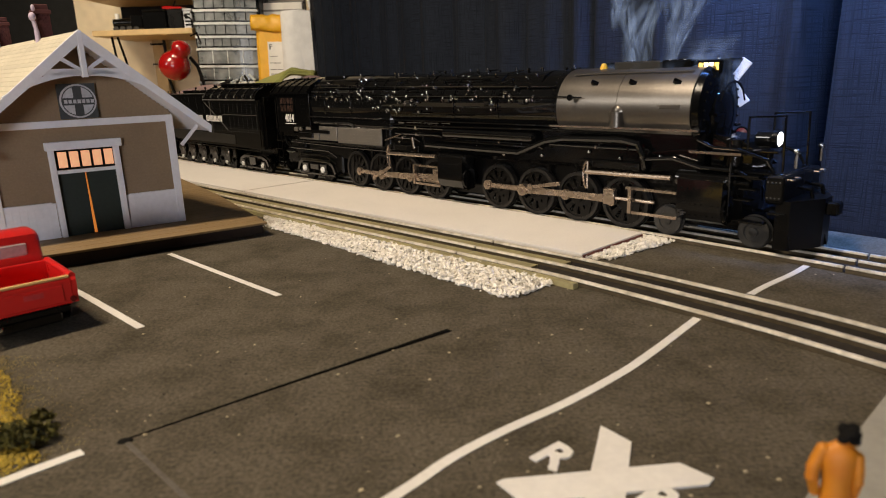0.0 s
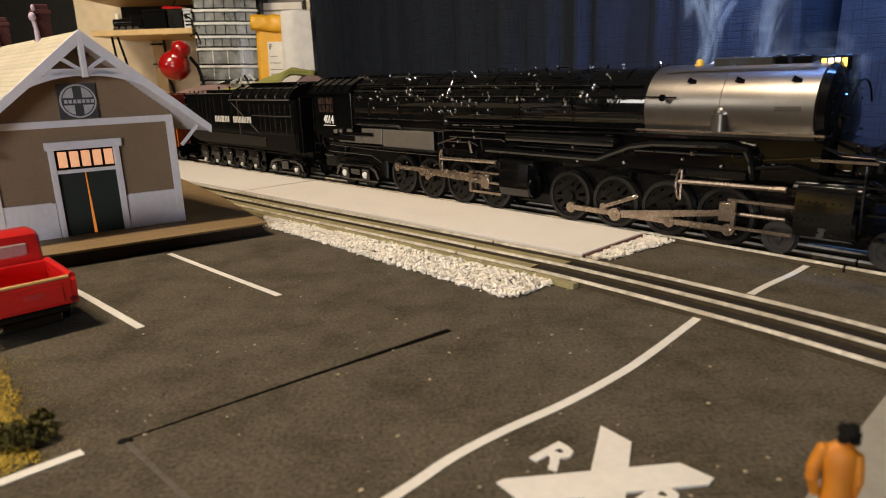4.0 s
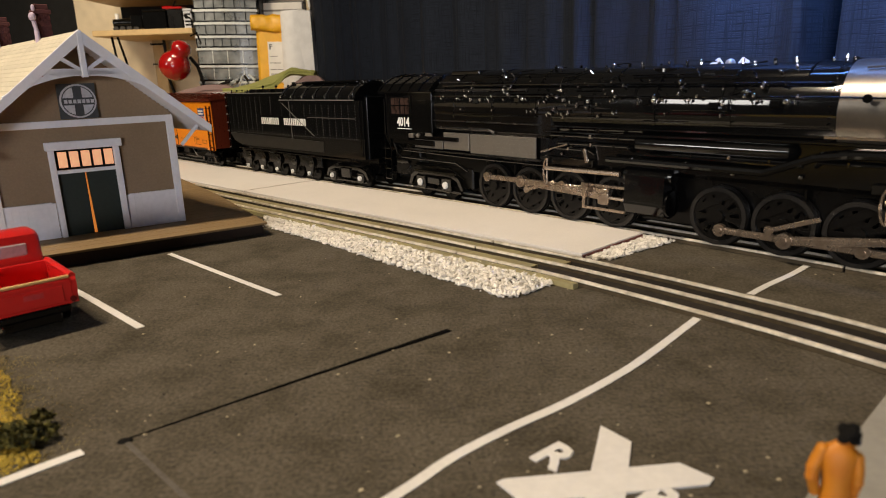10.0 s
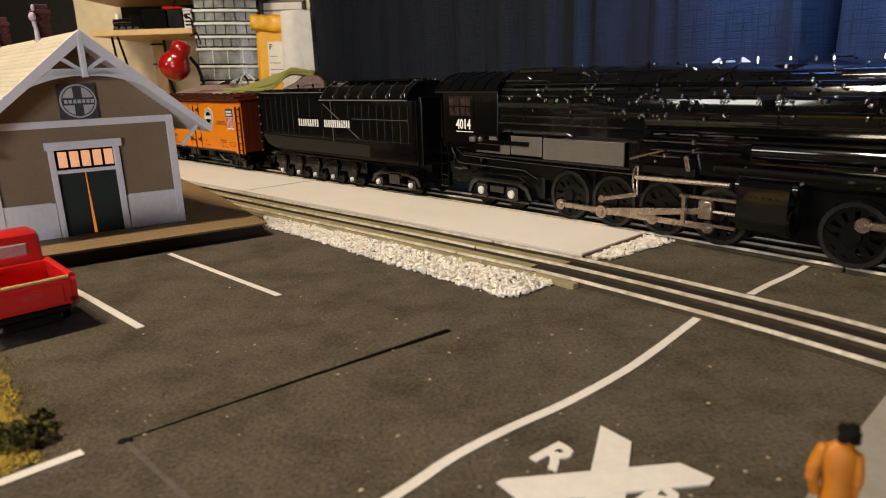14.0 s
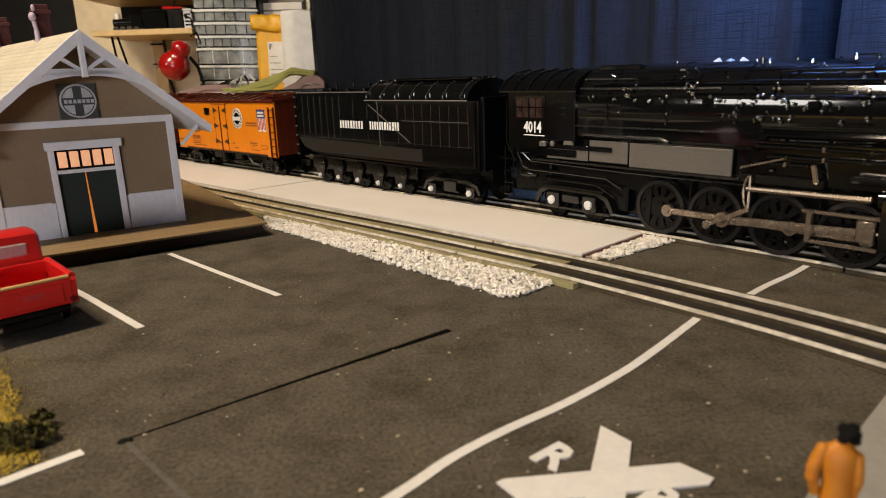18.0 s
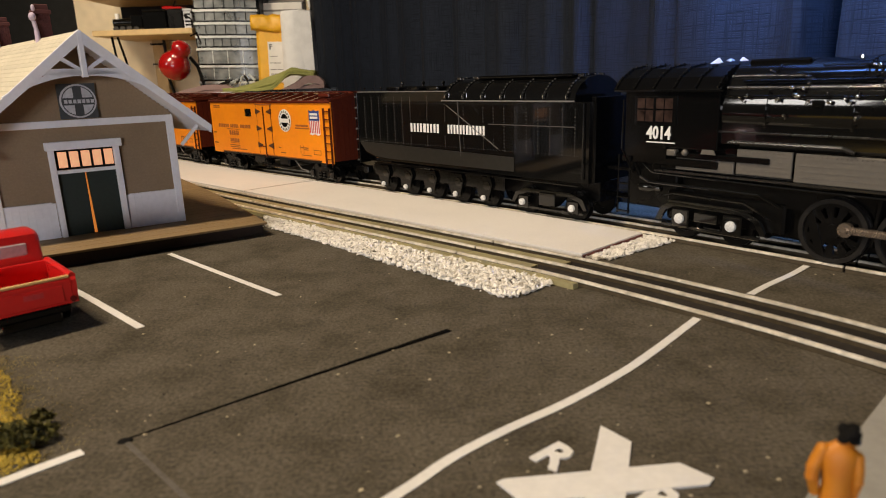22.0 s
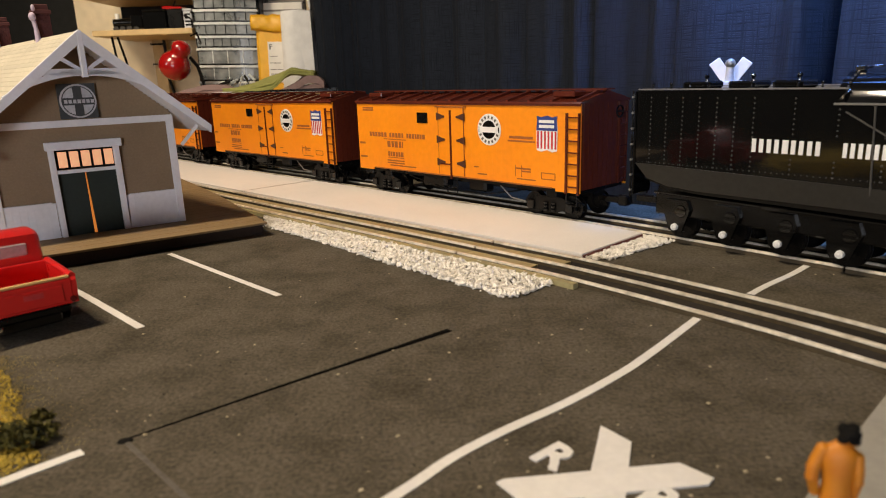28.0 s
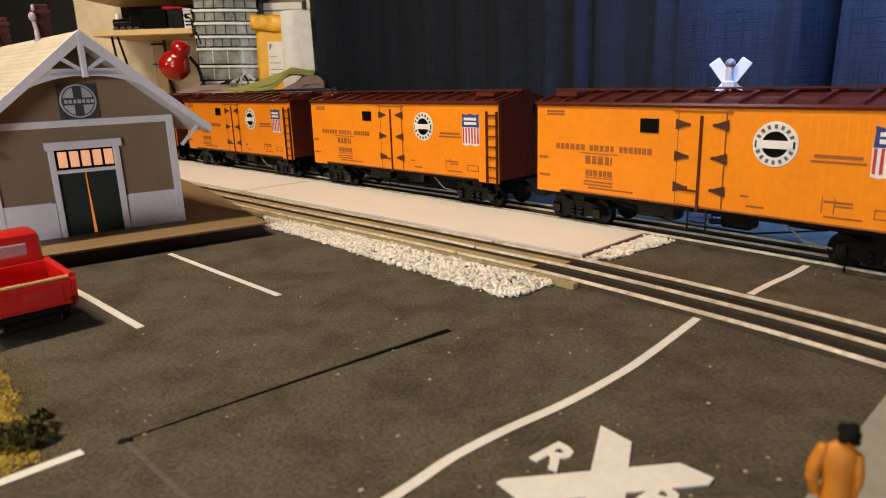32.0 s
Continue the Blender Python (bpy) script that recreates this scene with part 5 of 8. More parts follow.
part("truck_core", box(bmesh.new(), X(0.494), X(0.572), -0.0185, 0.0185, 0.0105, 0.0300, 0.0015), M_FRAME, loco)
part("ash_hopper", prism(bmesh.new(), [(X(0.505), 0.0420), (X(0.600), 0.0420), (X(0.590), 0.0270), (X(0.515), 0.0270)], "y", -0.0175, 0.0175), M_FRAME, loco)
part("cab_floor", box(bmesh.new(), X(0.4640), X(0.5340), -0.0285, 0.0285, 0.0470, 0.0520, 0.0008), M_BLACK2, loco)
part("backhead", box(bmesh.new(), X(0.4668), X(0.4682), -0.0240, 0.0240, 0.0500, 0.0900), M_FRAME, loco)
for sg in (-1, 1):
    part("cab_ladder", pipe(pipe(bmesh.new(), [(X(0.4630), sg * 0.0295, 0.0520), (X(0.4630), sg * 0.0295, 0.0120)], 0.0007), [(X(0.4720), sg * 0.0295, 0.0520), (X(0.4720), sg * 0.0295, 0.0120)], 0.0007), M_BLACK2, loco)
    for k in range(4):
        part("ladder_step", box(bmesh.new(), X(0.4628), X(0.4722), sg * 0.0295 - 0.0012, sg * 0.0295 + 0.0012, 0.0130 + 0.0095 * k, 0.0138 + 0.0095 * k), M_BLACK, loco)
    part("under_pipe", pipe(bmesh.new(), [(X(0.4740), sg * 0.0270, 0.0470), (X(0.4790), sg * 0.0272, 0.0380), (X(0.4860), sg * 0.0272, 0.0350), (X(0.5600), sg * 0.0265, 0.0345), (X(0.5720), sg * 0.0240, 0.0280)], 0.0011, 8), M_BLACK, loco, "glossy black pipe under the cab", True)
    part("under_pipe", pipe(bmesh.new(), [(X(0.4780), sg * 0.0265, 0.0480), (X(0.4880), sg * 0.0268, 0.0415), (X(0.5750), sg * 0.0262, 0.0400), (X(0.6600), sg * 0.0262, 0.0400)], 0.0008, 8), M_BLACK, loco, smooth=True)
    part("injector_body", lathe(bmesh.new(), [(X(0.4780), 0.0010), (X(0.4790), 0.0026), (X(0.4870), 0.0030), (X(0.4900), 0.0018), (X(0.4950), 0.0018)], "x", 12, (0, sg * 0.0262, 0.0310)), M_BLACK, loco, smooth=True)
part("drawbar", box(bmesh.new(), X(0.430), X(0.490), -0.0035, 0.0035, 0.0165, 0.0200, 0.0006), M_FRAME, loco)
part("deck_plate", box(bmesh.new(), X(0.448), X(0.470), -0.0230, 0.0230, 0.0400, 0.0420), M_BLACK2, loco)
REAR_AXLES, FRONT_AXLES = (0.598, 0.637, 0.676, 0.715), (0.790, 0.829, 0.868, 0.907)
for a in REAR_AXLES:
    wheel_pair(loco, X(a), 0.018, ME_DRIVER, "driving_wheel", 0.0)
for a in FRONT_AXLES:
    wheel_pair(loco, X(a), 0.018, ME_DRIVER, "driving_wheel", math.pi)
for a in (0.9390, 0.9950):
    wheel_pair(loco, X(a), 0.0095, ME_PONY)
for a in (0.5085, 0.5435):
    wheel_pair(loco, X(a), 0.0105, ME_TENDW)
part("leading_frame", box(bmesh.new(), X(0.928), X(1.006), -0.0110, 0.0110, 0.0085, 0.0170, 0.0010), M_FRAME, loco)
for sg in (-1, 1):
    part("leading_bar", prism(bmesh.new(), [(X(0.930), 0.0120), (X(0.936), 0.0165), (X(0.950), 0.0180), (X(0.984), 0.0180), (X(0.998), 0.0165), (X(1.003), 0.0120), (X(0.998), 0.0125), (X(0.984), 0.0140), (X(0.950), 0.0140), (X(0.936), 0.0125)], "y", sg * 0.0125 - 0.0010, sg * 0.0125 + 0.0010), M_BLACK, loco)
CRANK, PIN_LAT = 0.0085, 0.0222
RODS = []
for axles, turn in ((REAR_AXLES, 0.0), (FRONT_AXLES, math.pi)):
    for sg in (-1, 1):
        mid = (X(axles[0]) + X(axles[-1])) / 2
        bm = bmesh.new()
        half = (X(axles[-1]) - X(axles[0])) / 2
        box(bm, -half, half, -0.0008, 0.0008, -0.0021, 0.0021, 0.0004)
        box(bm, -half + 0.003, half - 0.003, -0.0011, -0.0008, -0.0009, 0.0009)
        for a in axles:
            rod(bm, (X(a) - mid, -0.0014, 0), (X(a) - mid, 0.0014, 0), 0.0039, 16)
            rod(bm, (X(a) - mid, -0.0022, 0), (X(a) - mid, 0.0022, 0), 0.0017, 8)
        ob = part("coupling_rod", bm, M_STEEL, loco, "worn steel coupling rod", True)
        RODS.append(("couple", ob, mid, sg, turn))
        main = X(axles[1])
        length = 0.0780
        bm = bmesh.new()
        prism(bm, [(0, -0.0026), (0, 0.0026), (length, 0.0018), (length, -0.0018)], "y", -0.0008, 0.0008)
        prism(bm, [(0.006, -0.0010), (0.006, 0.0010), (length - 0.005, 0.0007), (length - 0.005, -0.0007)], "y", -0.0011, -0.0007)
        rod(bm, (0, -0.0016, 0), (0, 0.0016, 0), 0.0046, 18)
        rod(bm, (0, -0.0026, 0), (0, 0.0016, 0), 0.0020, 8)
        rod(bm, (length, -0.0014, 0), (length, 0.0014, 0), 0.0031, 14)
        ob = part("main_rod", bm, M_STEEL, loco, "worn steel main rod", True)
        RODS.append(("main", ob, main, sg, turn))
        bm = bmesh.new()
        box(bm, -0.0045, 0.0045, -0.0022, 0.0022, -0.0050, 0.0065, 0.0006)
        rod(bm, (0, 0, 0), (0.034, 0, 0), 0.0012, 8)
        ob = part("crosshead", bm, M_STEEL, loco, "worn steel crosshead and piston rod", True)
        RODS.append(("cross", ob, main, sg, turn))
        bm = bmesh.new()
        box(bm, 0, 0.0285, -0.0006, 0.0006, -0.0014, 0.0014, 0.0003)
        rod(bm, (0, -0.0009, 0), (0, 0.0009, 0), 0.0026, 12)
        ob = part("eccentric_rod", bm, M_STEEL, loco, "worn steel eccentric rod", True)
        RODS.append(("ecc", ob, main, sg, turn))


def rod_pose(kind, main, sg, phi):
    s, c = math.sin(phi), math.cos(phi)
    px, pz = main + CRANK * s, 0.018 + CRANK * c
    if kind == "couple":
        return pose(px, sg * PIN_LAT, pz)
    L = 0.0780
    cross_z = 0.0215
    cx = px + math.sqrt(L * L - (cross_z - pz) ** 2)
    if kind == "main":
        return Matrix.Translation((px, sg * (PIN_LAT + 0.0024), pz)) @ Matrix.Rotation(-math.atan2(cross_z - pz, cx - px), 4, "Y")
    if kind == "cross":
        return pose(cx, sg * (PIN_LAT + 0.0022), cross_z)
    ex, ez = main + 0.0045 * c, 0.018 - 0.0045 * s
    tx, tz = main + 0.0275, 0.0275
    return Matrix.Translation((ex, sg * (PIN_LAT + 0.0048), ez)) @ Matrix.Rotation(-math.atan2(tz - ez, tx - ex), 4, "Y")


# -- tender --
TEND_C, TEND_HALF = 0.3075, 0.09
tender = thing("tender", "long black riveted coal and water tender with white lettering bars", "tender", "train on the track")


def Y(a):
    return a - TEND_C


def side_outline(top_rear, top_front):
    return [(Y(0.1760), 0.0480), (Y(0.1850), 0.0380), (Y(0.2000), 0.0335), (Y(0.2200), 0.0320), (Y(0.3700), 0.0300), (Y(0.4400), 0.0300), (Y(0.4400), top_front), (Y(0.2980), top_front), (Y(0.2980), top_rear), (Y(0.1760), top_rear)]


part("tank", prism(bmesh.new(), side_outline(0.0940, 0.0865), "y", -0.0305, 0.0305), M_BLACK, tender, "glossy black riveted tank")
coal = [(-0.0300, 0.0865), (-0.0285, 0.0925), (-0.0225, 0.0985), (-0.0130, 0.1030), (0.0, 0.1045), (0.0130, 0.1030), (0.0225, 0.0985), (0.0285, 0.0925), (0.0300, 0.0865)]
part("coal_bunker", prism(bmesh.new(), coal, "x", Y(0.2930), Y(0.4270)), M_BLACK, tender, "glossy black rounded bunker side", True)
part("coal_load", box(bmesh.new(), Y(0.322), Y(0.415), -0.016, 0.016, 0.1030, 0.1058, 0.001), M_BLACK2, tender)
for sg in (-1, 1):
    part("side_rail", box(bmesh.new(), Y(0.1765), Y(0.2990), sg * 0.0302 - 0.0008, sg * 0.0302 + 0.0008, 0.0942, 0.0950), M_RIM, tender, "thin bright rim")
    part("side_rail", box(bmesh.new(), Y(0.2930), Y(0.4270), sg * 0.0305 - 0.0006, sg * 0.0305 + 0.0006, 0.0864, 0.0874), M_RIM, tender, "thin bright rim")
    part("side_rail", box(bmesh.new(), Y(0.3460), Y(0.4280), sg * 0.0306 - 0.0003, sg * 0.0306 + 0.0003, 0.0688, 0.0694), M_RODGREY, tender)
    part("hand_rail", pipe(bmesh.new(), [(Y(0.4360), sg * 0.0318, 0.0860), (Y(0.4360), sg * 0.0318, 0.0330)], 0.0006), M_BLACK, tender)
    part("brace", rod(bmesh.new(), (Y(0.2990), sg * 0.0307, 0.0830), (Y(0.3560), sg * 0.0307, 0.0500), 0.0005, 6), M_RODGREY, tender)
    part("seam_strip", rod(bmesh.new(), (Y(0.3120), sg * 0.0307, 0.0860), (Y(0.3145), sg * 0.0307, 0.0420), 0.0005, 6), M_RODGREY, tender)
    part("belt", prism(bmesh.new(), [(Y(0.1765), 0.0475), (Y(0.1850), 0.0390), (Y(0.2000), 0.0350), (Y(0.2200), 0.0338), (Y(0.3720), 0.0335), (Y(0.3720), 0.0445), (Y(0.1765), 0.0480)], "y", sg * 0.0307 - 0.0003, sg * 0.0307 + 0.0003), M_SLOPE, tender, "grey painted belt along the lower side")
    pts = []
    for k in range(23):
        a = 0.186 + 0.0110 * k
        if 0.252 < a < 0.348 and k % 2:
            continue
        top = 0.0915 if a < 0.297 else 0.0815
        z = 0.0490
        while z < top:
            if not (0.252 < a < 0.352 and 0.0590 < z < 0.0685):
                pts.append((Y(a), sg * 0.0305, z))
            z += 0.0027
    tagged(part("rivets", rivets(pts, 0.00062), M_RIVET, tender), kind="stuff")
    tagged(part("rivets", rivets([(Y(0.178 + 0.0032 * k), sg * 0.0305, 0.0490) for k in range(80)], 0.0004), M_RIVET, tender), kind="stuff")
    # company lettering stands as plain bars, letter by letter
    x = 0.2525
    bars = ((0.0075, 5), (0.0064, 7))
    for w, count in bars:
        for k in range(count):
            wide = w * (0.42 if (count, k) in ((5, 2), (7, 3), (7, 5)) else 0.86)
            px = Y(x) if sg < 0 else -Y(x) - wide + 2 * Y(0.3)
            slim = wide if wide < 0.5 * w else wide * 0.36
            for q in ((px,) if wide < 0.5 * w else (px, px + wide - slim)):
                part("letter_bar", box(bmesh.new(), q, q + slim, sg * 0.0308 - 0.0002, sg * 0.0308 + 0.0002, 0.0600, 0.0674), M_WHITE, tender, "white lettering bar")
            x += w * (0.62 if wide < 0.5 * w else 1.12)
        x += 0.0090
    for k in range(7):
        a = 0.297 + 0.0205 * k
        part("bunker_rib", prism(bmesh.new(), [(sg * abs(y) * 1.008, z + 0.0006) for y, z in coal[:5]] + [(sg * abs(y), z) for y, z in reversed(coal[:5])], "x", Y(a), Y(a) + 0.0009), M_BLACK, tender)
        bm = bmesh.new()
        for (y0, z0), (y1, z1) in zip(coal[:5], coal[1:5]):
            for j in range(3):
                ball(bm, (Y(a) + 0.0004, sg * abs(y0 + (y1 - y0) * j / 3) * 1.010, z0 + (z1 - z0) * j / 3 + 0.0007), 0.00075, u=6, v=4)
        tagged(part("rib_rivets", bm, M_RIVET, tender, smooth=True), kind="stuff")
        part("grab_iron", pipe(bmesh.new(), [(Y(a) - 0.0012, sg * 0.0292, 0.0885), (Y(a) + 0.0004, sg * 0.0312, 0.0912), (Y(a) + 0.0020, sg * 0.0282, 0.0935)], 0.0006, 8), M_CHROME, tender, "bright grab iron", True)
        part("hatch_clamp", box(bmesh.new(), Y(a) - 0.0020, Y(a) + 0.0026, sg * 0.0125 - 0.0014, sg * 0.0125 + 0.0014, 0.1030, 0.1054, 0.0004), M_OILED, tender)
    part("ladder_plate", box(bmesh.new(), Y(0.1742), Y(0.1755), min(sg * 0.0120, sg * 0.0312), max(sg * 0.0120, sg * 0.0312), 0.0270, 0.0935, 0.0003), M_BLACK2, tender)
    part("rear_ladder", pipe(pipe(bmesh.new(), [(Y(0.1735), sg * 0.0125, 0.0940), (Y(0.1735), sg * 0.0125, 0.0250)], 0.0006), [(Y(0.1735), sg * 0.0315, 0.0940), (Y(0.1735), sg * 0.0315, 0.0250)], 0.0006), M_BLACK2, tender)
    for k in range(7):
        part("rung", rod(bmesh.new(), (Y(0.1735), sg * 0.0125, 0.030 + 0.010 * k), (Y(0.1735), sg * 0.0325, 0.030 + 0.010 * k), 0.0008, 8), M_RIM, tender)
    # rear bed with five axles
    bed = part("axle_bed", box(bmesh.new(), Y(0.1880), Y(0.3560), sg * 0.0225 - 0.0016, sg * 0.0225 + 0.0016, 0.0150, 0.0290, 0.0010), M_BLACK2, tender)
    for a in (0.2047, 0.2373, 0.2700, 0.3027, 0.3356):
        part("axle_box", prism(bmesh.new(), [(Y(a) - 0.0070, 0.0260), (Y(a) - 0.0095, 0.0200), (Y(a) - 0.0045, 0.0060), (Y(a) + 0.0045, 0.0060), (Y(a) + 0.0095, 0.0200), (Y(a) + 0.0070, 0.0260)], "y", sg * 0.0252 - 0.0012, sg * 0.0252 + 0.0012), M_BLACK2, bed)
        part("bearing", lathe(bmesh.new(), [(sg * 0.0262, 0.0042), (sg * 0.0270, 0.0036)], "y", 14, (Y(a) + 0.0035, 0, 0.0190)), M_BLACK, bed, smooth=True)
        part("hub_cap", lathe(bmesh.new(), [(sg * 0.0262, 0.0023), (sg * 0.0282, 0.0021), (sg * 0.0286, 0.0008)], "y", 12, (Y(a), 0, 0.0086)), M_HUB, bed, "white-painted hub cap", True)
    tb = part("truck_frame", prism(bmesh.new(), [(Y(0.3640), 0.0090), (Y(0.3680), 0.0165), (Y(0.3780), 0.0205), (Y(0.4200), 0.0205), (Y(0.4310), 0.0165), (Y(0.4350), 0.0090), (Y(0.4320), 0.0085), (Y(0.4280), 0.0145), (Y(0.4180), 0.0175), (Y(0.3800), 0.0175), (Y(0.3710), 0.0145), (Y(0.3670), 0.0085)], "y", sg * 0.0230 - 0.0012, sg * 0.0230 + 0.0012), M_BLACK, tender)
    part("truck_bar", box(bmesh.new(), Y(0.3680), Y(0.4310), sg * 0.0228 - 0.0008, sg * 0.0228 + 0.0008, 0.0045, 0.0066, 0.0003), M_BLACK, tb)
    for a in (0.3760, 0.4228):
        part("axle_box", box(bmesh.new(), Y(a) - 0.0048, Y(a) + 0.0048, sg * 0.0240 - 0.0012, sg * 0.0240 + 0.0012, 0.0050, 0.0150, 0.0008), M_BLACK, tb)
    part("bolster", box(bmesh.new(), Y(0.3920), Y(0.4070), sg * 0.0248 - 0.0010, sg * 0.0248 + 0.0010, 0.0090, 0.0190, 0.0006), M_BLACK, tb)
    for a in (0.3760, 0.4228):
        part("hub_cap", lathe(bmesh.new(), [(sg * 0.0245, 0.0027), (sg * 0.0270, 0.0025), (sg * 0.0275, 0.0008)], "y", 12, (Y(a), 0, 0.0098)), M_HUB, tb, "white-painted hub cap", True)
    part("side_step", box(bmesh.new(), Y(0.2600), Y(0.2750), min(sg * 0.024, sg * 0.0300), max(sg * 0.024, sg * 0.0300), 0.0275, 0.0300, 0.0005), M_BLACK, tender)
    part("side_pipe", pipe(bmesh.new(), [(Y(0.19), sg * 0.0285, 0.0300), (Y(0.36), sg * 0.0285, 0.0275), (Y(0.43), sg * 0.0285, 0.0270)], 0.0008), M_BLACK, tender)
for a in (0.2047, 0.2373, 0.2700, 0.3027, 0.3356, 0.3760, 0.4228):
    wheel_pair(tender, Y(a), 0.0105, ME_TENDW)
part("underframe", box(bmesh.new(), Y(0.182), Y(0.438), -0.0120, 0.0120, 0.0140, 0.0310), M_FRAME, tender)
for a in (0.195, 0.225, 0.252):
    part("water_hatch", box(bmesh.new(), Y(a), Y(a) + 0.016, -0.011, 0.011, 0.0940, 0.0985, 0.0012), M_BLACK, tender)
    part("hatch_wheel", ball(rod(bmesh.new(), (Y(a) + 0.008, 0.004, 0.0985), (Y(a) + 0.008, 0.004, 0.1010), 0.0008, 6), (Y(a) + 0.008, 0.004, 0.1012), 0.0016), M_BLACK, tender, smooth=True)
for k in range(9):
    part("deck_post", ball(rod(bmesh.new(), (Y(0.186 + 0.0125 * k), -0.0290, 0.0945), (Y(0.186 + 0.0125 * k), -0.0290, 0.0975), 0.0005, 6), (Y(0.186 + 0.0125 * k), -0.0290, 0.0978), 0.0009), M_BLACK, tender, smooth=True)
part("front_wall", box(bmesh.new(), Y(0.4395), Y(0.4435), -0.0280, 0.0280, 0.0300, 0.0900, 0.0006), M_BLACK2, tender)
part("coupler", box(bmesh.new(), Y(0.158), Y(0.180), -0.0024, 0.0024, 0.0165, 0.0210, 0.0006), M_FRAME, tender)

# -- refrigerator car --
CAR_HALF = 0.0975
car = thing("refrigerator_car", "orange wooden-sided refrigerator boxcar with brown roof and ends", "boxcar", "train on the track")
HL, HW, Z0, Z1 = 0.1293, 0.0305, 0.0243, 0.0849
part("body_core", box(bmesh.new(), -HL + 0.001, HL - 0.001, -HW + 0.0012, HW - 0.0012, Z0, Z1), M_BROWN, car)
for sg in (-1, 1):
    yo = sg * HW
    # the side, one sheet with fine grooves between its boards
    n = 56
    w = 2 * HL / n
    out = []
    for k in range(n):
        x0, x1 = -HL + k * w, -HL + (k + 1) * w
        out += [(x0, yo - sg * 0.00005), (x0 + 0.00012, yo), (x1 - 0.00012, yo)]
    out += [(HL, yo - sg * 0.00022), (HL, yo - sg * 0.0013), (-HL, yo - sg * 0.0013)]
    bm = prism(bmesh.new(), out, "z", Z0, Z1)
    side = part("side", bm, M_ORANGE, car, "orange planked side")

    def flat(name, x0, x1, z0, z1, material, t=0.0005, lab="", parent=None):
        a, b = (x0, x1) if sg < 0 else (-x1, -x0)
        return part(name, box(bmesh.new(), a, b, min(yo, yo + sg * t), max(yo, yo + sg * t), z0, z1), material, parent or side, lab)

    door = flat("door", -0.0150, 0.0150, Z0 + 0.0010, Z1 - 0.0020, M_ORANGE, 0.0006, "orange double door")
    for k in range(2):
        flat("door_edge", -0.0152 + 0.030 * k, -0.0148 + 0.030 * k, Z0 + 0.001, Z1 - 0.002, M_PRINT, 0.0008, parent=side)
    flat("door_header", -0.0180, 0.0180, Z1 - 0.0034, Z1 - 0.0024, M_PRINT, 0.0012)
    flat("lock_bar", -0.0008, 0.0008, Z0 - 0.0022, Z1 - 0.0055, M_BROWN, 0.0014, "brown door lock bar")
    flat("lock_handle", -0.0120, 0.0008, 0.0338, 0.0348, M_BROWN, 0.0016)
    for z in (0.0740, 0.0548, 0.0357):
        for s2 in (-1, 1):
            a = [(s2 * 0.0165 - 0.0, z - 0.0032), (s2 * 0.0165, z + 0.0032), (s2 * 0.0100, z + 0.0012), (s2 * 0.0072, z + 0.0008), (s2 * 0.0072, z - 0.0008), (s2 * 0.0100, z - 0.0012)]
            part("hinge", prism(bmesh.new(), a, "y", min(yo + sg * 0.0004, yo + sg * 0.0014), max(yo + sg * 0.0004, yo + sg * 0.0014)), M_HINGE, side, "dark strap hinge")
    flat("placard", -0.0418, -0.0288, 0.0680, 0.0768, M_FRAME, 0.0008, "black square placard")
    # round emblem, drawn as plain shapes
    ex = -sg * 0.0432
    em = part("emblem", lathe(bmesh.new(), [(yo, 0.0124), (yo + sg * 0.0005, 0.0122)], "y", 30, (ex, 0, 0.0648)), M_WHITE, side, "round white emblem with black centre")
    part("emblem_disc", lathe(bmesh.new(), [(yo + sg * 0.0003, 0.0072), (yo + sg * 0.0008, 0.0071)], "y", 24, (ex, 0, 0.0648)), M_FRAME, em)
    part("emblem_band", box(bmesh.new(), ex - 0.0098, ex + 0.0098, min(yo, yo + sg * 0.0011), max(yo, yo + sg * 0.0011), 0.0626, 0.0670), M_WHITE, em)
    for k in range(14):
        t = math.pi * (0.14 + 0.72 * (k % 7) / 6) + (math.pi if k > 6 else 0)
        part("emblem_mark", box(bmesh.new(), -0.0008, 0.0008, -0.0003, 0.0003, -0.0011, 0.0011, 0, Matrix.Translation((ex + 0.0098 * math.cos(t), yo + sg * 0.0006, 0.0648 + 0.0098 * math.sin(t))) @ Matrix.Rotation(math.pi / 2 - t, 4, "Y")), M_DGREY, em)
    for k in range(2):
        part("emblem_mark", box(bmesh.new(), ex - 0.0107 + 0.0175 * k, ex - 0.0068 + 0.0175 * k, min(yo, yo + sg * 0.0009), max(yo, yo + sg * 0.0009), 0.0640 - 0.0012, 0.0640 + 0.0028), M_FRAME, em)
    # shield emblem with stripes
    sx = -sg * 0.1002
    shape = [(sx - 0.0092, 0.0515), (sx - 0.0050, 0.0505), (sx, 0.0520), (sx + 0.0050, 0.0505), (sx + 0.0092, 0.0515), (sx + 0.0096, 0.0668), (sx + 0.0088, 0.0735), (sx + 0.0092, 0.0765), (sx + 0.0050, 0.0755), (sx, 0.0768), (sx - 0.0050, 0.0755), (sx - 0.0092, 0.0765), (sx - 0.0088, 0.0735), (sx - 0.0096, 0.0668)]
    sh = part("shield", prism(bmesh.new(), shape, "y", min(yo, yo + sg * 0.0004), max(yo, yo + sg * 0.0004)), M_WHITE, side, "shield emblem with red stripes and blue top")
    part("shield_top", prism(bmesh.new(), [(sx - 0.0094, 0.0660)] + [p for p in [(sx + 0.0094, 0.0660)] + shape[6:13]], "y", min(yo, yo + sg * 0.0007), max(yo, yo + sg * 0.0007)), M_BLUEP, sh)
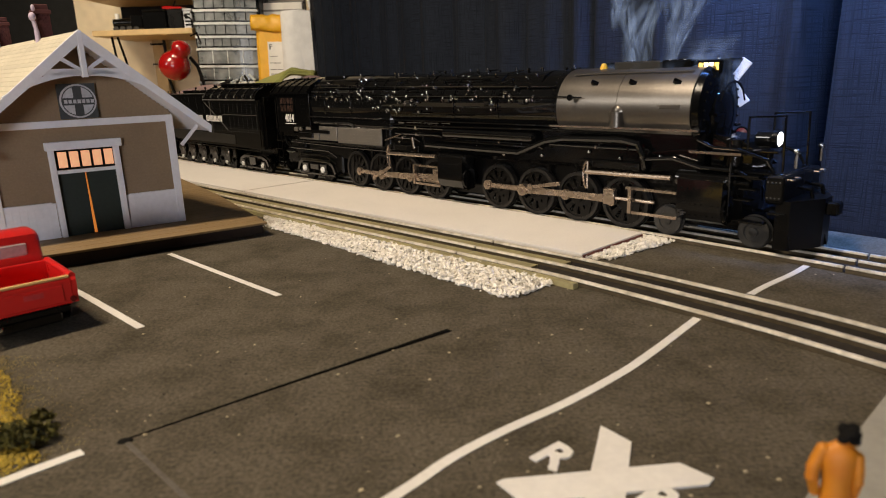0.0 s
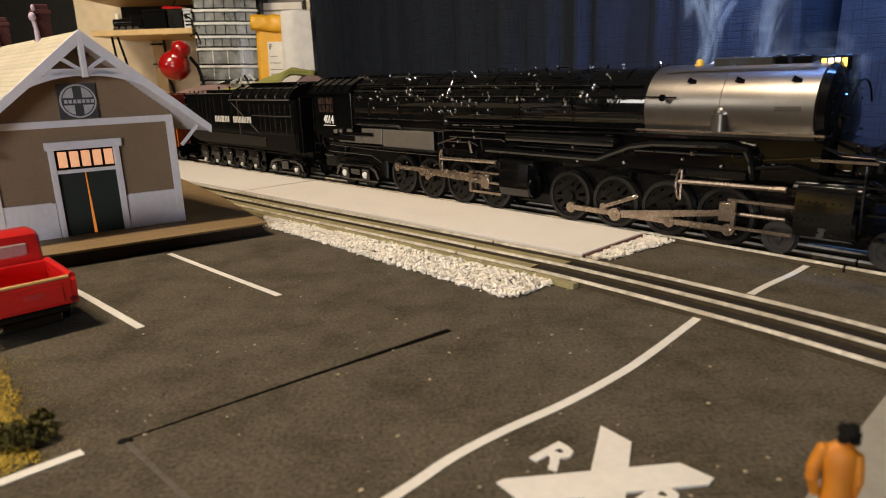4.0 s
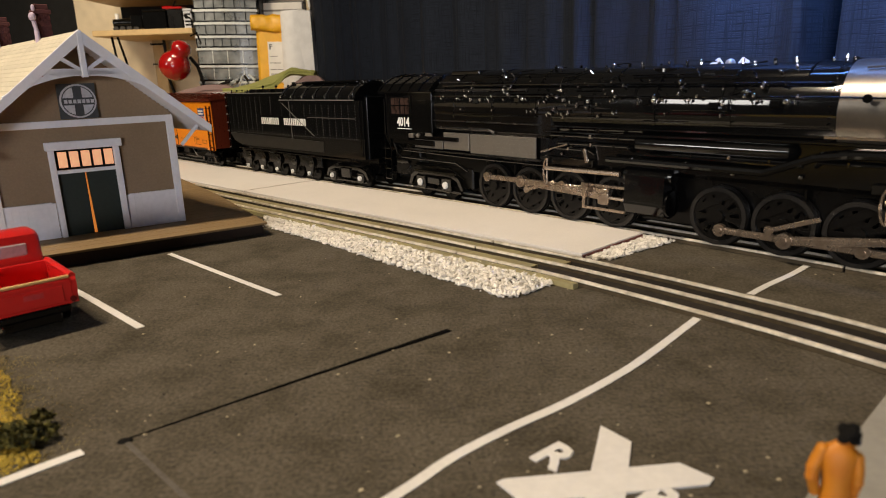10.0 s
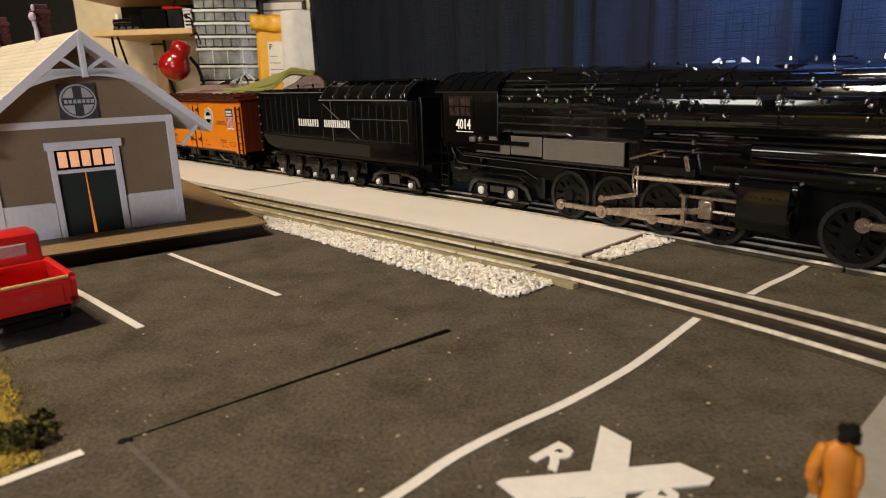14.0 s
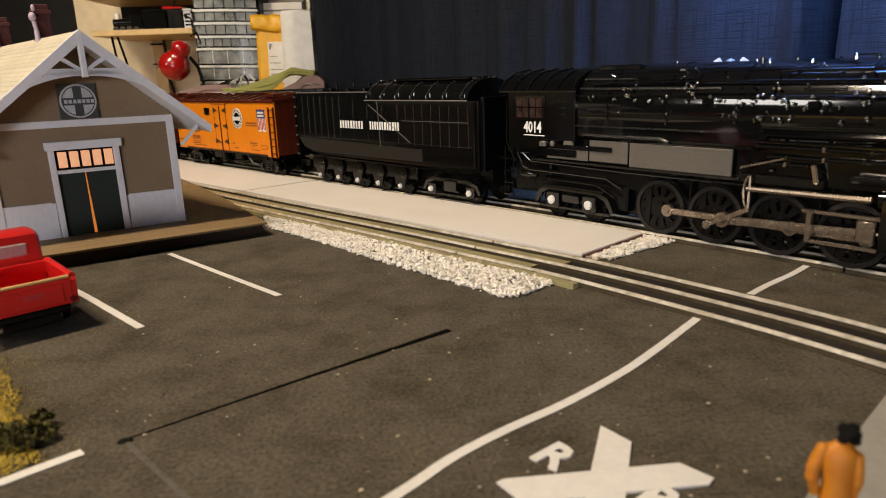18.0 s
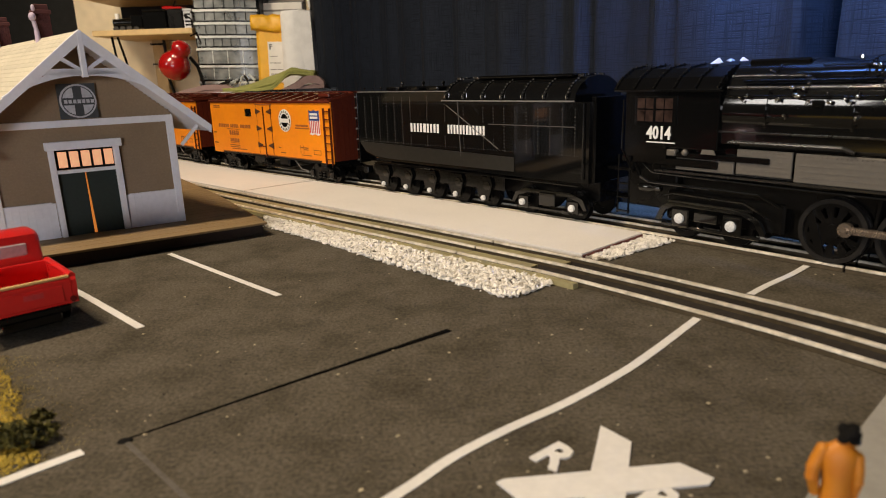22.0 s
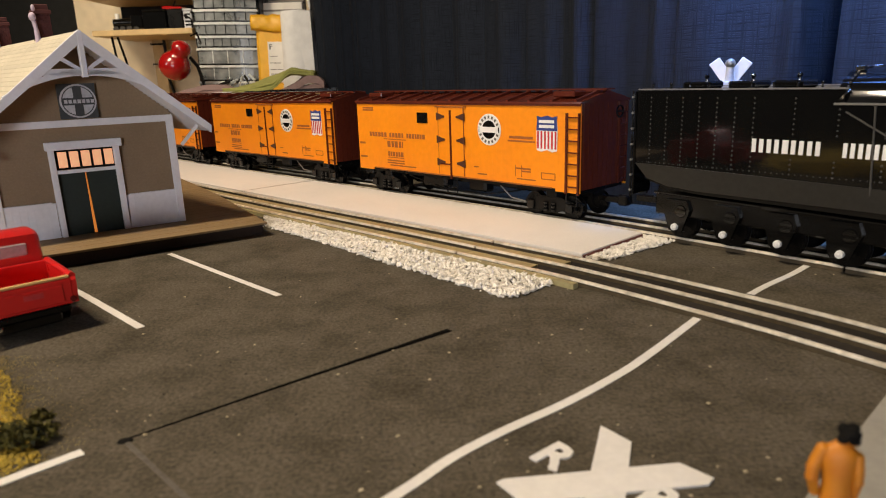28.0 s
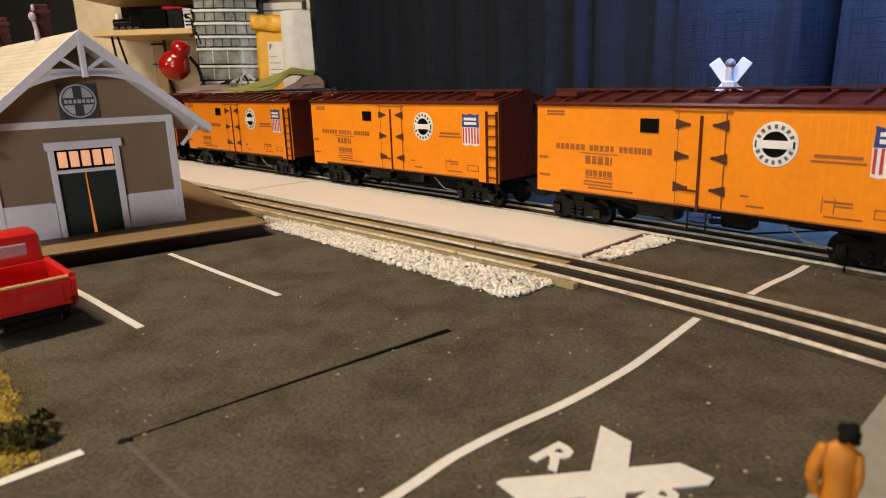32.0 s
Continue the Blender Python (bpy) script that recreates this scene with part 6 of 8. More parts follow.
    for z in (0.0725, 0.0690):
        part("shield_bar", box(bmesh.new(), sx - 0.0068, sx + 0.0068, min(yo, yo + sg * 0.0010), max(yo, yo + sg * 0.0010), z - 0.0011, z + 0.0011), M_WHITE, sh)
    for k in range(6):
        x = sx - 0.0080 + 0.0032 * k
        part("stripe", box(bmesh.new(), x - 0.0007, x + 0.0007, min(yo, yo + sg * 0.0007), max(yo, yo + sg * 0.0007), 0.0528, 0.0655), M_REDP, sh)
    # printed words and small data stand as plain bars
    rnd = random.Random(5)
    def print_row(x0, x1, z, h, gaps, hh=0.00045):
        x = x0
        while x < x1:
            w2 = rnd.uniform(0.7, 1.15) * h * 0.72
            if not any(g0 < x < g1 for g0, g1 in gaps):
                flat("print_bar", x, min(x + w2, x1), z - h / 2, z + h / 2, M_PRINT, 0.0003)
            x += w2 * 1.45
    print_row(-0.1110, -0.0330, 0.0558, 0.0040, ((-0.0865, -0.0835), (-0.0640, -0.0610)))
    flat("print_line", -0.0900, -0.0585, 0.0517, 0.0523, M_PRINT, 0.0003)
    print_row(-0.0850, -0.0630, 0.0475, 0.0055, ())
    print_row(-0.0845, -0.0625, 0.0385, 0.0042, ())
    flat("print_line", -0.0850, -0.0620, 0.0350, 0.0356, M_PRINT, 0.0003)
    for x0, x1, z, h in ((-0.086, -0.062, 0.0325, 0.0011), (-0.086, -0.062, 0.0303, 0.0011), (-0.082, -0.046, 0.0281, 0.0011), (-0.120, -0.104, 0.0800, 0.0012), (-0.120, -0.104, 0.0780, 0.0012), (-0.127, -0.119, 0.0470, 0.0018), (-0.127, -0.117, 0.0340, 0.0018),
                         (0.0640, 0.0870, 0.0600, 0.0018), (0.0625, 0.0890, 0.0572, 0.0012), (0.0710, 0.0850, 0.0365, 0.0012), (0.0760, 0.0850, 0.0345, 0.0010), (0.0715, 0.0900, 0.0285, 0.0009), (0.026, 0.031, 0.0345, 0.0010), (0.030, 0.040, 0.0290, 0.0011)):
        flat("print_bar", x0, x1, z - h / 2, z + h / 2, M_PRINT, 0.0003)
    for x0, x1, z0, z1 in ((0.0950, 0.1080, 0.0300, 0.0306), (0.0950, 0.1080, 0.0345, 0.0351), (0.0950, 0.0955, 0.0300, 0.0350), (0.1075, 0.1080, 0.0300, 0.0350), (0.0700, 0.0704, 0.0300, 0.0390), (0.0760, 0.0764, 0.0300, 0.0390)):
        flat("print_line", x0, x1, z0, z1, M_PRINT, 0.0003)
    # ladder at the right-hand end of each side
    for x in (0.1175, 0.1280):
        flat("ladder_stile", x, x + 0.0012, Z0 - 0.003, Z1 - 0.006, M_BROWN, 0.0018, "brown ladder stile")
    for k in range(7):
        flat("ladder_rung", 0.1178, 0.1290, Z0 + 0.002 + 0.0082 * k, Z0 + 0.0028 + 0.0082 * k, M_BROWN, 0.0020)
    for sx in (-1, 1):
        part("side_tab", box(bmesh.new(), min(sx * 0.108, sx * HL), max(sx * 0.108, sx * HL), min(yo, yo - sg * 0.0013), max(yo, yo - sg * 0.0013), Z0 - 0.0022, Z0), M_ORANGE, side)
    flat("sill", -0.105, 0.105, Z0 - 0.0004, Z0 + 0.0006, M_PRINT, 0.0004)
    flat("fascia", -HL, HL, Z1 - 0.0012, Z1 + 0.0004, M_BROWN, 0.0012)
    # trucks
    for xc in (-CAR_HALF, CAR_HALF):
        tf = part("truck_frame", prism(bmesh.new(), [(xc - 0.0230, 0.0075), (xc - 0.0190, 0.0055), (xc - 0.0110, 0.0060), (xc - 0.0060, 0.0040), (xc + 0.0060, 0.0040), (xc + 0.0110, 0.0060), (xc + 0.0190, 0.0055), (xc + 0.0230, 0.0075), (xc + 0.0210, 0.0125), (xc + 0.0100, 0.0160), (xc - 0.0100, 0.0160), (xc - 0.0210, 0.0125)], "y", sg * 0.0215 - 0.0012, sg * 0.0215 + 0.0012), M_FRAME, car)
        for dx in (-0.018, 0.018):
            part("journal_box", box(bmesh.new(), xc + dx - 0.0032, xc + dx + 0.0032, sg * 0.0235 - 0.0016, sg * 0.0235 + 0.0016, 0.0055, 0.0125, 0.0008), M_BLACK2, tf)
        for dx in (-0.0035, 0.0035):
            part("spring", lathe(bmesh.new(), [(0.0048, 0.0018), (0.0062, 0.0024), (0.0076, 0.0018), (0.0090, 0.0024), (0.0104, 0.0018), (0.0118, 0.0024)], "z", 10, (xc + dx, sg * 0.0230, 0)), M_BLACK2, tf, smooth=True)
    step = bmesh.new()
    for x in (-0.0060, 0.0060):
        rod(step, (x, yo, 0.0240), (x, yo, 0.0095), 0.0005, 6)
    for z in (0.0100, 0.0150):
        rod(step, (-0.0060, yo, z), (0.0060, yo, z), 0.0005, 6)
    part("door_step", step, M_FRAME, car)
    part("brake_lever", pipe(bmesh.new(), [(-sg * 0.0500, sg * 0.026, 0.0210), (-sg * 0.0620, sg * 0.026, 0.0120), (-sg * 0.0760, sg * 0.0255, 0.0105)], 0.0006, 6), M_RIM, car, "thin bare metal brake lever")
    part("stirrup", pipe(bmesh.new(), [(-sg * 0.1180, yo, 0.0230), (-sg * 0.1180, yo, 0.0130), (-sg * 0.1270, yo, 0.0130), (-sg * 0.1270, yo, 0.0230)], 0.0006), M_FRAME, car)
for xc in (-CAR_HALF, CAR_HALF):
    part("bolster", box(bmesh.new(), xc - 0.005, xc + 0.005, -0.022, 0.022, 0.0085, 0.0210, 0.001), M_FRAME, car)
    for dx in (-0.018, 0.018):
        wheel_pair(car, xc + dx, 0.0088, ME_CARW)
part("underframe", box(bmesh.new(), -HL + 0.004, HL - 0.004, -0.0080, 0.0080, 0.0160, 0.0244), M_FRAME, car)
part("floor_frame", box(bmesh.new(), -HL + 0.002, HL - 0.002, -0.0280, 0.0280, 0.0210, 0.0243), M_FRAME, car)
for x0, x1, y0, y1, z0 in ((-0.050, -0.020, -0.020, -0.008, 0.011), (0.010, 0.030, -0.022, -0.010, 0.012), (0.035, 0.060, 0.008, 0.020, 0.011)):
    part("brake_gear", box(bmesh.new(), x0, x1, y0, y1, z0, 0.0215, 0.002), M_FRAME, car)
part("brake_rod", pipe(bmesh.new(), [(-0.070, -0.018, 0.018), (-0.02, -0.020, 0.010), (0.03, -0.020, 0.0105), (0.07, -0.016, 0.018)], 0.0006), M_FRAME, car)
for sx in (-1, 1):
    part("end", box(bmesh.new(), min(sx * (HL - 0.001), sx * HL), max(sx * (HL - 0.001), sx * HL), -HW + 0.0014, HW - 0.0014, Z0, Z1 + 0.002), M_BROWN, car, "dark brown planked end")
    for k in range(9):
        part("end_rib", box(bmesh.new(), min(sx * HL, sx * (HL + 0.0005)), max(sx * HL, sx * (HL + 0.0005)), -0.027 + 0.006 * k, -0.024 + 0.006 * k + 0.002, Z0, Z1), M_BROWN, car)
    for y in (-0.0270, -0.0170):
        part("ladder_stile", box(bmesh.new(), min(sx * (HL + 0.0005), sx * (HL + 0.002)), max(sx * (HL + 0.0005), sx * (HL + 0.002)), y * -sx - 0.0006, y * -sx + 0.0006, Z0, Z1), M_BROWN, car)
    for k in range(7):
        part("ladder_rung", rod(bmesh.new(), (sx * (HL + 0.0018), -0.0170 * -sx, Z0 + 0.003 + 0.0082 * k), (sx * (HL + 0.0018), -0.0270 * -sx, Z0 + 0.003 + 0.0082 * k), 0.0005, 5), M_BROWN, car)
    part("brake_wheel", ring(rod(rod(bmesh.new(), (0, -0.003, 0), (0, 0.001, 0), 0.0006, 6), (-0.004, 0, 0), (0.004, 0, 0), 0.0004, 5), 0.0038, 0.0046, -0.0005, 0.0005, 18), M_FRAME, car).matrix_local = pose(sx * (HL + 0.0045), 0.012, 0.078, 0, 0, 90)
    part("coupler", box(box(bmesh.new(), min(sx * HL, sx * 0.1480), max(sx * HL, sx * 0.1480), -0.0022, 0.0022, 0.0130, 0.0175, 0.0005), min(sx * 0.1440, sx * 0.1515), max(sx * 0.1440, sx * 0.1515), -0.0042, 0.0042, 0.0115, 0.0190, 0.0010), M_FRAME, car)
roof_o = [(-HW - 0.0016, Z1 + 0.0002), (-HW - 0.0012, Z1 + 0.0016), (0, 0.0925), (HW + 0.0012, Z1 + 0.0016), (HW + 0.0016, Z1 + 0.0002), (0, 0.0870)]
part("roof", prism(bmesh.new(), roof_o, "x", -HL - 0.001, HL + 0.001), M_BROWN, car, "brown ribbed metal roof")
for k in range(13):
    x = -HL + 0.004 + k * (2 * HL - 0.008) / 12
    for sg in (-1, 1):
        part("roof_rib", prism(bmesh.new(), [(sg * (HW + 0.0012), Z1 + 0.0016), (sg * (HW + 0.0012), Z1 + 0.0030), (sg * 0.004, 0.0938), (sg * 0.004, 0.0920)], "x", x - 0.0012, x + 0.0012), M_BROWN, car)
part("roof_walk", box(bmesh.new(), -HL - 0.004, HL + 0.004, -0.0055, 0.0055, 0.0938, 0.0948), M_BROWN, car, "brown plank roof walk")
for sx in (-1, 1):
    for sg in (-1, 1):
        part("ice_hatch", box(bmesh.new(), sx * 0.1090 - 0.0095, sx * 0.1090 + 0.0095, min(sg * 0.008, sg * 0.0235), max(sg * 0.008, sg * 0.0235), 0.0895, 0.0935, 0.0008), M_BROWN, car, "closed brown ice hatch")
CARS = [car]
for k in range(1, 5):
    CARS.append(copy_thing(car, Matrix.Identity(4)))
# ---- depot: x along its front, y inward, z from the platform; its right front corner at the origin ----
DEPOT = pose(-0.1968, 0.5002, 0.0105, 0, 0, 33.6)
plat = thing("platform", "low brown wooden plank platform under the depot", "platform", m=DEPOT)
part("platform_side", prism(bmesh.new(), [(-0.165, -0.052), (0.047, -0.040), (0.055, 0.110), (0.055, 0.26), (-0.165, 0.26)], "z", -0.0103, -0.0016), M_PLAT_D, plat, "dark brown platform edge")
for k in range(26):
    y0 = -0.0515 + 0.012 * k
    x0 = 0.047 + (y0 + 0.046) * 0.055 if y0 < 0.11 else 0.055
    part("plank", box(bmesh.new(), -0.165, x0, y0, y0 + 0.0117, -0.0016, 0.0, 0.0002), M_PLAT, plat)
depot = thing("depot", "small brown and white wooden railway depot with gabled roof", "railway depot", m=DEPOT)
DW, DH, DL = 0.1180, 0.0790, 0.20
cx = -0.0590
front = part("front_wall", prism(bmesh.new(), [(-DW, 0.0), (-0.0815, 0.0), (-0.0815, 0.0645), (-0.0370, 0.0645), (-0.0370, 0.0), (0, 0), (0, 0.0815), (-0.0590, 0.1318), (-DW, 0.0815)], "y", 0.0008, 0.0030), M_WALLBR, depot, "brown clapboard front wall")
z = 0.0245
while z < 0.1285:
    reach = (0.1312 - z) * 0.0765 / 0.0655
    a0, b0 = max(-DW, -0.0590 - reach), min(0.0, -0.0590 + reach)
    spans = [(a0, b0)] if z > 0.0650 else [(a0, cx - 0.0225), (cx + 0.0220, b0)]
    for a, b in spans:
        if b - a > 0.003:
            part("clapboard", prism(bmesh.new(), [(0.0009, z), (0.0002, z), (0.0005, z + 0.0021), (0.0009, z + 0.0021)], "x", a, b), M_WALLBR, front)
    z += 0.0022
# white lower wall of upright boards
for a, b in ((-DW, -0.0830), (-0.0375, 0.0)):
    n = int((b - a) / 0.0042)
    for k in range(n):
        w = (b - a) / n
        part("wainscot_board", box(bmesh.new(), a + k * w + 0.00003, a + (k + 1) * w - 0.00003, -0.0008, 0.0008, 0.0, 0.0242), M_TRIM, front)
for nm, ext in (("corner_trim", (-0.0042, 0.0006, -0.0014, 0.0008, 0.0, 0.0790)), ("corner_trim", (-DW - 0.0006, -DW + 0.0042, -0.0014, 0.0008, 0.0, 0.0790)),
                ("belt_trim", (-DW, 0.0, -0.0017, 0.0006, 0.0750, 0.0797)), ("rail_trim", (-DW, -0.0850, -0.0012, 0.0006, 0.0238, 0.0250)), ("rail_trim", (-0.0360, 0.0, -0.0012, 0.0006, 0.0238, 0.0250))):
    part(nm, box(bmesh.new(), *ext, 0.0002), M_TRIM, depot, "white painted trim")
fr = part("door_frame", box(box(box(box(bmesh.new(), -0.0824, -0.0790, -0.0024, 0.0010, 0.0, 0.0650, 0.0003), -0.0420, -0.0384, -0.0024, 0.0010, 0.0, 0.0650, 0.0003), -0.0838, -0.0366, -0.0030, 0.0010, 0.0600, 0.0655, 0.0003), -0.0790, -0.0420, -0.0020, 0.0010, 0.0438, 0.0462, 0.0002), M_TRIM, depot, "white painted door frame")
part("transom", box(bmesh.new(), -0.0790, -0.0420, 0.0002, 0.0012, 0.0462, 0.0600), M_FRAME, fr, "black transom window sash")
for k in range(5):
    x = -0.0768 + 0.0072 * k
    part("pane", box(bmesh.new(), x, x + 0.0054, -0.0002, 0.0008, 0.0478, 0.0585), M_GLOW, fr, "orange lit window pane")
part("door", box(bmesh.new(), -0.0790, -0.0616, 0.0004, 0.0014, 0.0, 0.0438, 0.0002), M_GREEN, depot, "dark green door leaf slightly ajar")
part("door", prism(bmesh.new(), [(-0.0604, 0.0438), (-0.0594, 0.0), (-0.0420, 0.0), (-0.0420, 0.0438)], "y", 0.0004, 0.0014), M_GREEN, depot, "dark green door leaf slightly ajar")
part("lit_gap", prism(bmesh.new(), [(-0.0618, 0.0), (-0.0590, 0.0), (-0.0603, 0.0438), (-0.0612, 0.0438)], "y", 0.0030, 0.0034), M_GLOW2, depot, "orange light in the door gap")
# side wall and back
part("side_wall", box(bmesh.new(), -0.0030, 0.0, 0.0030, DL, 0.0, DH), M_WALLBR, depot)
part("side_wall", box(bmesh.new(), -DW, -DW + 0.003, 0.0030, DL, 0.0, DH), M_WALLBR, depot)
part("back_wall", prism(bmesh.new(), [(-DW, 0), (0, 0), (0, DH), (cx, DH + 0.0465), (-DW, DH)], "y", DL, DL + 0.003), M_WALLBR, depot)
part("ceiling_board", box(bmesh.new(), -DW + 0.003, -0.003, 0.003, DL, 0.0700, 0.0712), M_WALLBR, depot)
# roof: two slopes with shingle courses
PK = (-0.0590, 0.1340)
ER, EL = (0.0175, 0.0685), (-0.1355, 0.0685)
Y0, Y1 = -0.0215, 0.225
for (ex, ez), sgn in ((ER, 1), (EL, -1)):
    slope = part("roof_slope", prism(bmesh.new(), [PK, (ex, ez), (ex, ez + 0.0018), (PK[0], PK[1] + 0.0022)] if sgn > 0 else [PK, (PK[0], PK[1] + 0.0022), (ex, ez + 0.0018), (ex, ez)], "y", Y0 + 0.002, Y1), M_ROOF, depot, "cream shingled roof slope")
    n = 22
    for k in range(n):
        t0, t1 = k / n, (k + 1) / n + 0.006
        ax, az = PK[0] + (ex - PK[0]) * t0, PK[1] + (ez - PK[1]) * t0 + 0.0020
        bx, bz = PK[0] + (ex - PK[0]) * t1, PK[1] + (ez - PK[1]) * t1 + 0.0020
        part("shingle_course", prism(bmesh.new(), [(ax, az), (bx, bz + 0.00035), (bx, bz), (ax, az - 0.0004)], "y", Y0 + 0.0005 * (k % 2), Y1), M_ROOF, slope)
    part("soffit", prism(bmesh.new(), [(PK[0], PK[1] - 0.0004), (ex, ez - 0.0004), (ex, ez - 0.0014), (PK[0], PK[1] - 0.0016)], "y", Y0 + 0.0006, Y1), M_TRIM, depot, "white painted soffit")
    # barge board along the gable
    th = 0.0052
    part("barge_board", prism(bmesh.new(), [(PK[0], PK[1] + 0.003), (ex, ez + 0.003), (ex - sgn * 0.0005, ez - 0.0022), (PK[0], PK[1] - th)], "y", Y0 - 0.0022, Y0 + 0.0004), M_TRIM, depot, "white barge board")
    # soffit rafters' bracket
    part("bracket", box(bmesh.new(), -0.0009, 0.0009, -0.0012, 0.0012, 0, 0.0195, 0, Matrix.Translation((0.0 if sgn > 0 else -DW, -0.012, 0.0580)) @ Matrix.Rotation(radians(sgn * 43), 4, "Y")), M_TRIM, depot)
    part("bracket", box(bmesh.new(), -0.0009, 0.0009, -0.0012, 0.0012, 0, 0.0195, 0, Matrix.Translation((0.0 if sgn > 0 else -DW, 0.060, 0.0580)) @ Matrix.Rotation(radians(sgn * 43), 4, "Y")), M_TRIM, depot)
# gable truss: collar beam, king post, struts and arched brace
yt0, yt1 = Y0 - 0.0016, Y0 + 0.0008
part("collar_beam", prism(bmesh.new(), [(PK[0] - 0.0300, 0.1088), (PK[0] + 0.0300, 0.1088), (PK[0] + 0.0262, 0.1128), (PK[0] - 0.0262, 0.1128)], "y", yt0, yt1), M_TRIM, depot, "white truss beam")
part("king_post", box(bmesh.new(), PK[0] - 0.0017, PK[0] + 0.0017, yt0 - 0.0008, yt1, 0.1072, 0.1360, 0.0003), M_TRIM, depot, "white truss post")
for sgn in (-1, 1):
    part("strut", prism(bmesh.new(), [(PK[0] + sgn * 0.0015, 0.1128), (PK[0] + sgn * 0.0048, 0.1128), (PK[0] + sgn * 0.0178, 0.1212), (PK[0] + sgn * 0.0158, 0.1230)], "y", yt0, yt1), M_TRIM, depot)
    arc = []
    for k in range(9):
        t = k / 8
        arc.append((PK[0] + sgn * (0.002 + 0.046 * t), 0.1082 - 0.0145 * t ** 2.0))
    top = [(x, z + 0.0040 - 0.001 * i / 8) for i, (x, z) in enumerate(arc)]
    part("arched_brace", prism(bmesh.new(), arc + list(reversed(top)), "y", yt0, yt1), M_TRIM, depot, "white arched brace")
# herald: dark board with a pale circle and cross
hd = part("sign_board", box(bmesh.new(), -0.0708, -0.0478, -0.0016, 0.0004, 0.0803, 0.1035), M_HERALD, depot, "square sign with a circled cross emblem")
part("sign_disc", ring(bmesh.new(), 0.0, 0.0112, -0.0022, -0.0014, 30, (-0.0593, 0, 0.0920)), M_SIGNGREY, hd)
part("sign_rim", ring(bmesh.new(), 0.0095, 0.0101, -0.0024, -0.0020, 30, (-0.0593, 0, 0.0920)), M_HERALD, hd)
part("sign_cross", box(bmesh.new(), -0.0619, -0.0567, -0.0026, -0.0016, 0.0822, 0.1018), M_HERALD, hd)
part("sign_cross", box(bmesh.new(), -0.0690, -0.0496, -0.0027, -0.0016, 0.0894, 0.0942), M_HERALD, hd)
for k in range(7):
    part("sign_mark", box(bmesh.new(), -0.0680 + 0.0027 * k, -0.0661 + 0.0027 * k, -0.0030, -0.0020, 0.0906, 0.0930), M_SIGNGREY, hd)
# chimneys and pale finials along the ridge
for y in (0.062, 0.172):
    px = PK[0] + 0.0040
    ch = part("chimney", box(bmesh.new(), px - 0.0046, px + 0.0046, y - 0.0046, y + 0.0046, 0.1260, 0.1530, 0.0004), M_CHIM, depot, "dark red brick chimney")
    for r in range(10):
        for k in range(3):
            zz = 0.1300 + 0.0024 * r
            xx = px - 0.0046 + 0.0015 * (r % 2) + 0.0032 * k
            if xx + 0.0028 < px + 0.0050:
                part("brick", box(bmesh.new(), xx, xx + 0.0028, y - 0.0050, y - 0.0044, zz, zz + 0.0020), M_CHIM, ch)
    part("chimney_cap", box(bmesh.new(), px - 0.0056, px + 0.0056, y - 0.0056, y + 0.0056, 0.1530, 0.1562, 0.0005), M_CHIM, ch)
    part("chimney_cap", box(bmesh.new(), px - 0.0044, px + 0.0044, y - 0.0044, y + 0.0044, 0.1562, 0.1600, 0.0005), M_CHIM, ch)
    part("chimney_foot", box(bmesh.new(), px - 0.0054, px + 0.0054, y - 0.0054, y + 0.0054, 0.1320, 0.1360, 0.0004), M_CHIM, ch)
    yf, xf = y - 0.0075, px - 0.0062
    part("roof_finial", ball(ball(rod(rod(bmesh.new(), (xf, yf, 0.1260), (xf, yf, 0.1420), 0.0019, 10, 0.0016), (xf, yf, 0.1420), (xf - 0.0008, yf, 0.1480), 0.0014, 8), (xf - 0.0012, yf, 0.1510), 0.0026, 0.9, 0.9, 1.2), (xf, yf, 0.1570), 0.0016, 0.8, 0.8, 1.5), M_PINK, depot, "pale pink turned roof finial", True)
# the little building stands slightly out of square
_done = set()
for ob in depot.children_recursive:
    if ob.data.name not in _done:
        _done.add(ob.data.name)
        ob.data.transform(Matrix(((1, -0.20, 0, 0), (0, 1, 0, 0), (0, 0, 1, 0), (0, 0, 0, 1))))

# ---- pickup truck: x towards its tail, y to its right side, z up ----
TR = Matrix(((0.70, 0.714, 0, -0.1738), (-0.714, 0.70, 0, 0.3022), (0, 0, 1, 0), (0, 0, 0, 1)))
truck = thing("pickup_truck", "glossy red vintage pickup truck parked on the asphalt", "pickup truck", m=TR)
W = 0.0390
yc = -W / 2
part("floor_pan", box(bmesh.new(), -0.100, -0.002, -W + 0.003, -0.003, 0.0085, 0.0125, 0.001), M_FRAME, truck)
part("chassis", box(bmesh.new(), -0.098, -0.0035, -W + 0.007, -0.007, 0.0040, 0.0090, 0.0008), M_FRAME, truck, "black chassis")
for y in (-W, -0.0022):
    part("bed_side", prism(bmesh.new(), [(-0.0400, 0.0120), (-0.0005, 0.0130), (0.0006, 0.0240), (-0.0012, 0.0258), (-0.0400, 0.0268)], "y", y, y + 0.0022), M_RED, truck, "red bed side", True)
    part("bed_rail", rod(bmesh.new(), (-0.0400, y + 0.0011, 0.0268), (-0.0010, y + 0.0011, 0.0258), 0.0016, 10), M_RED, truck, smooth=True)
tg = part("tailgate", box(bmesh.new(), -0.0020, 0.0002, -W + 0.0020, -0.0020, 0.0135, 0.0250, 0.0006), M_RED, truck, "red tailgate with a raised panel")
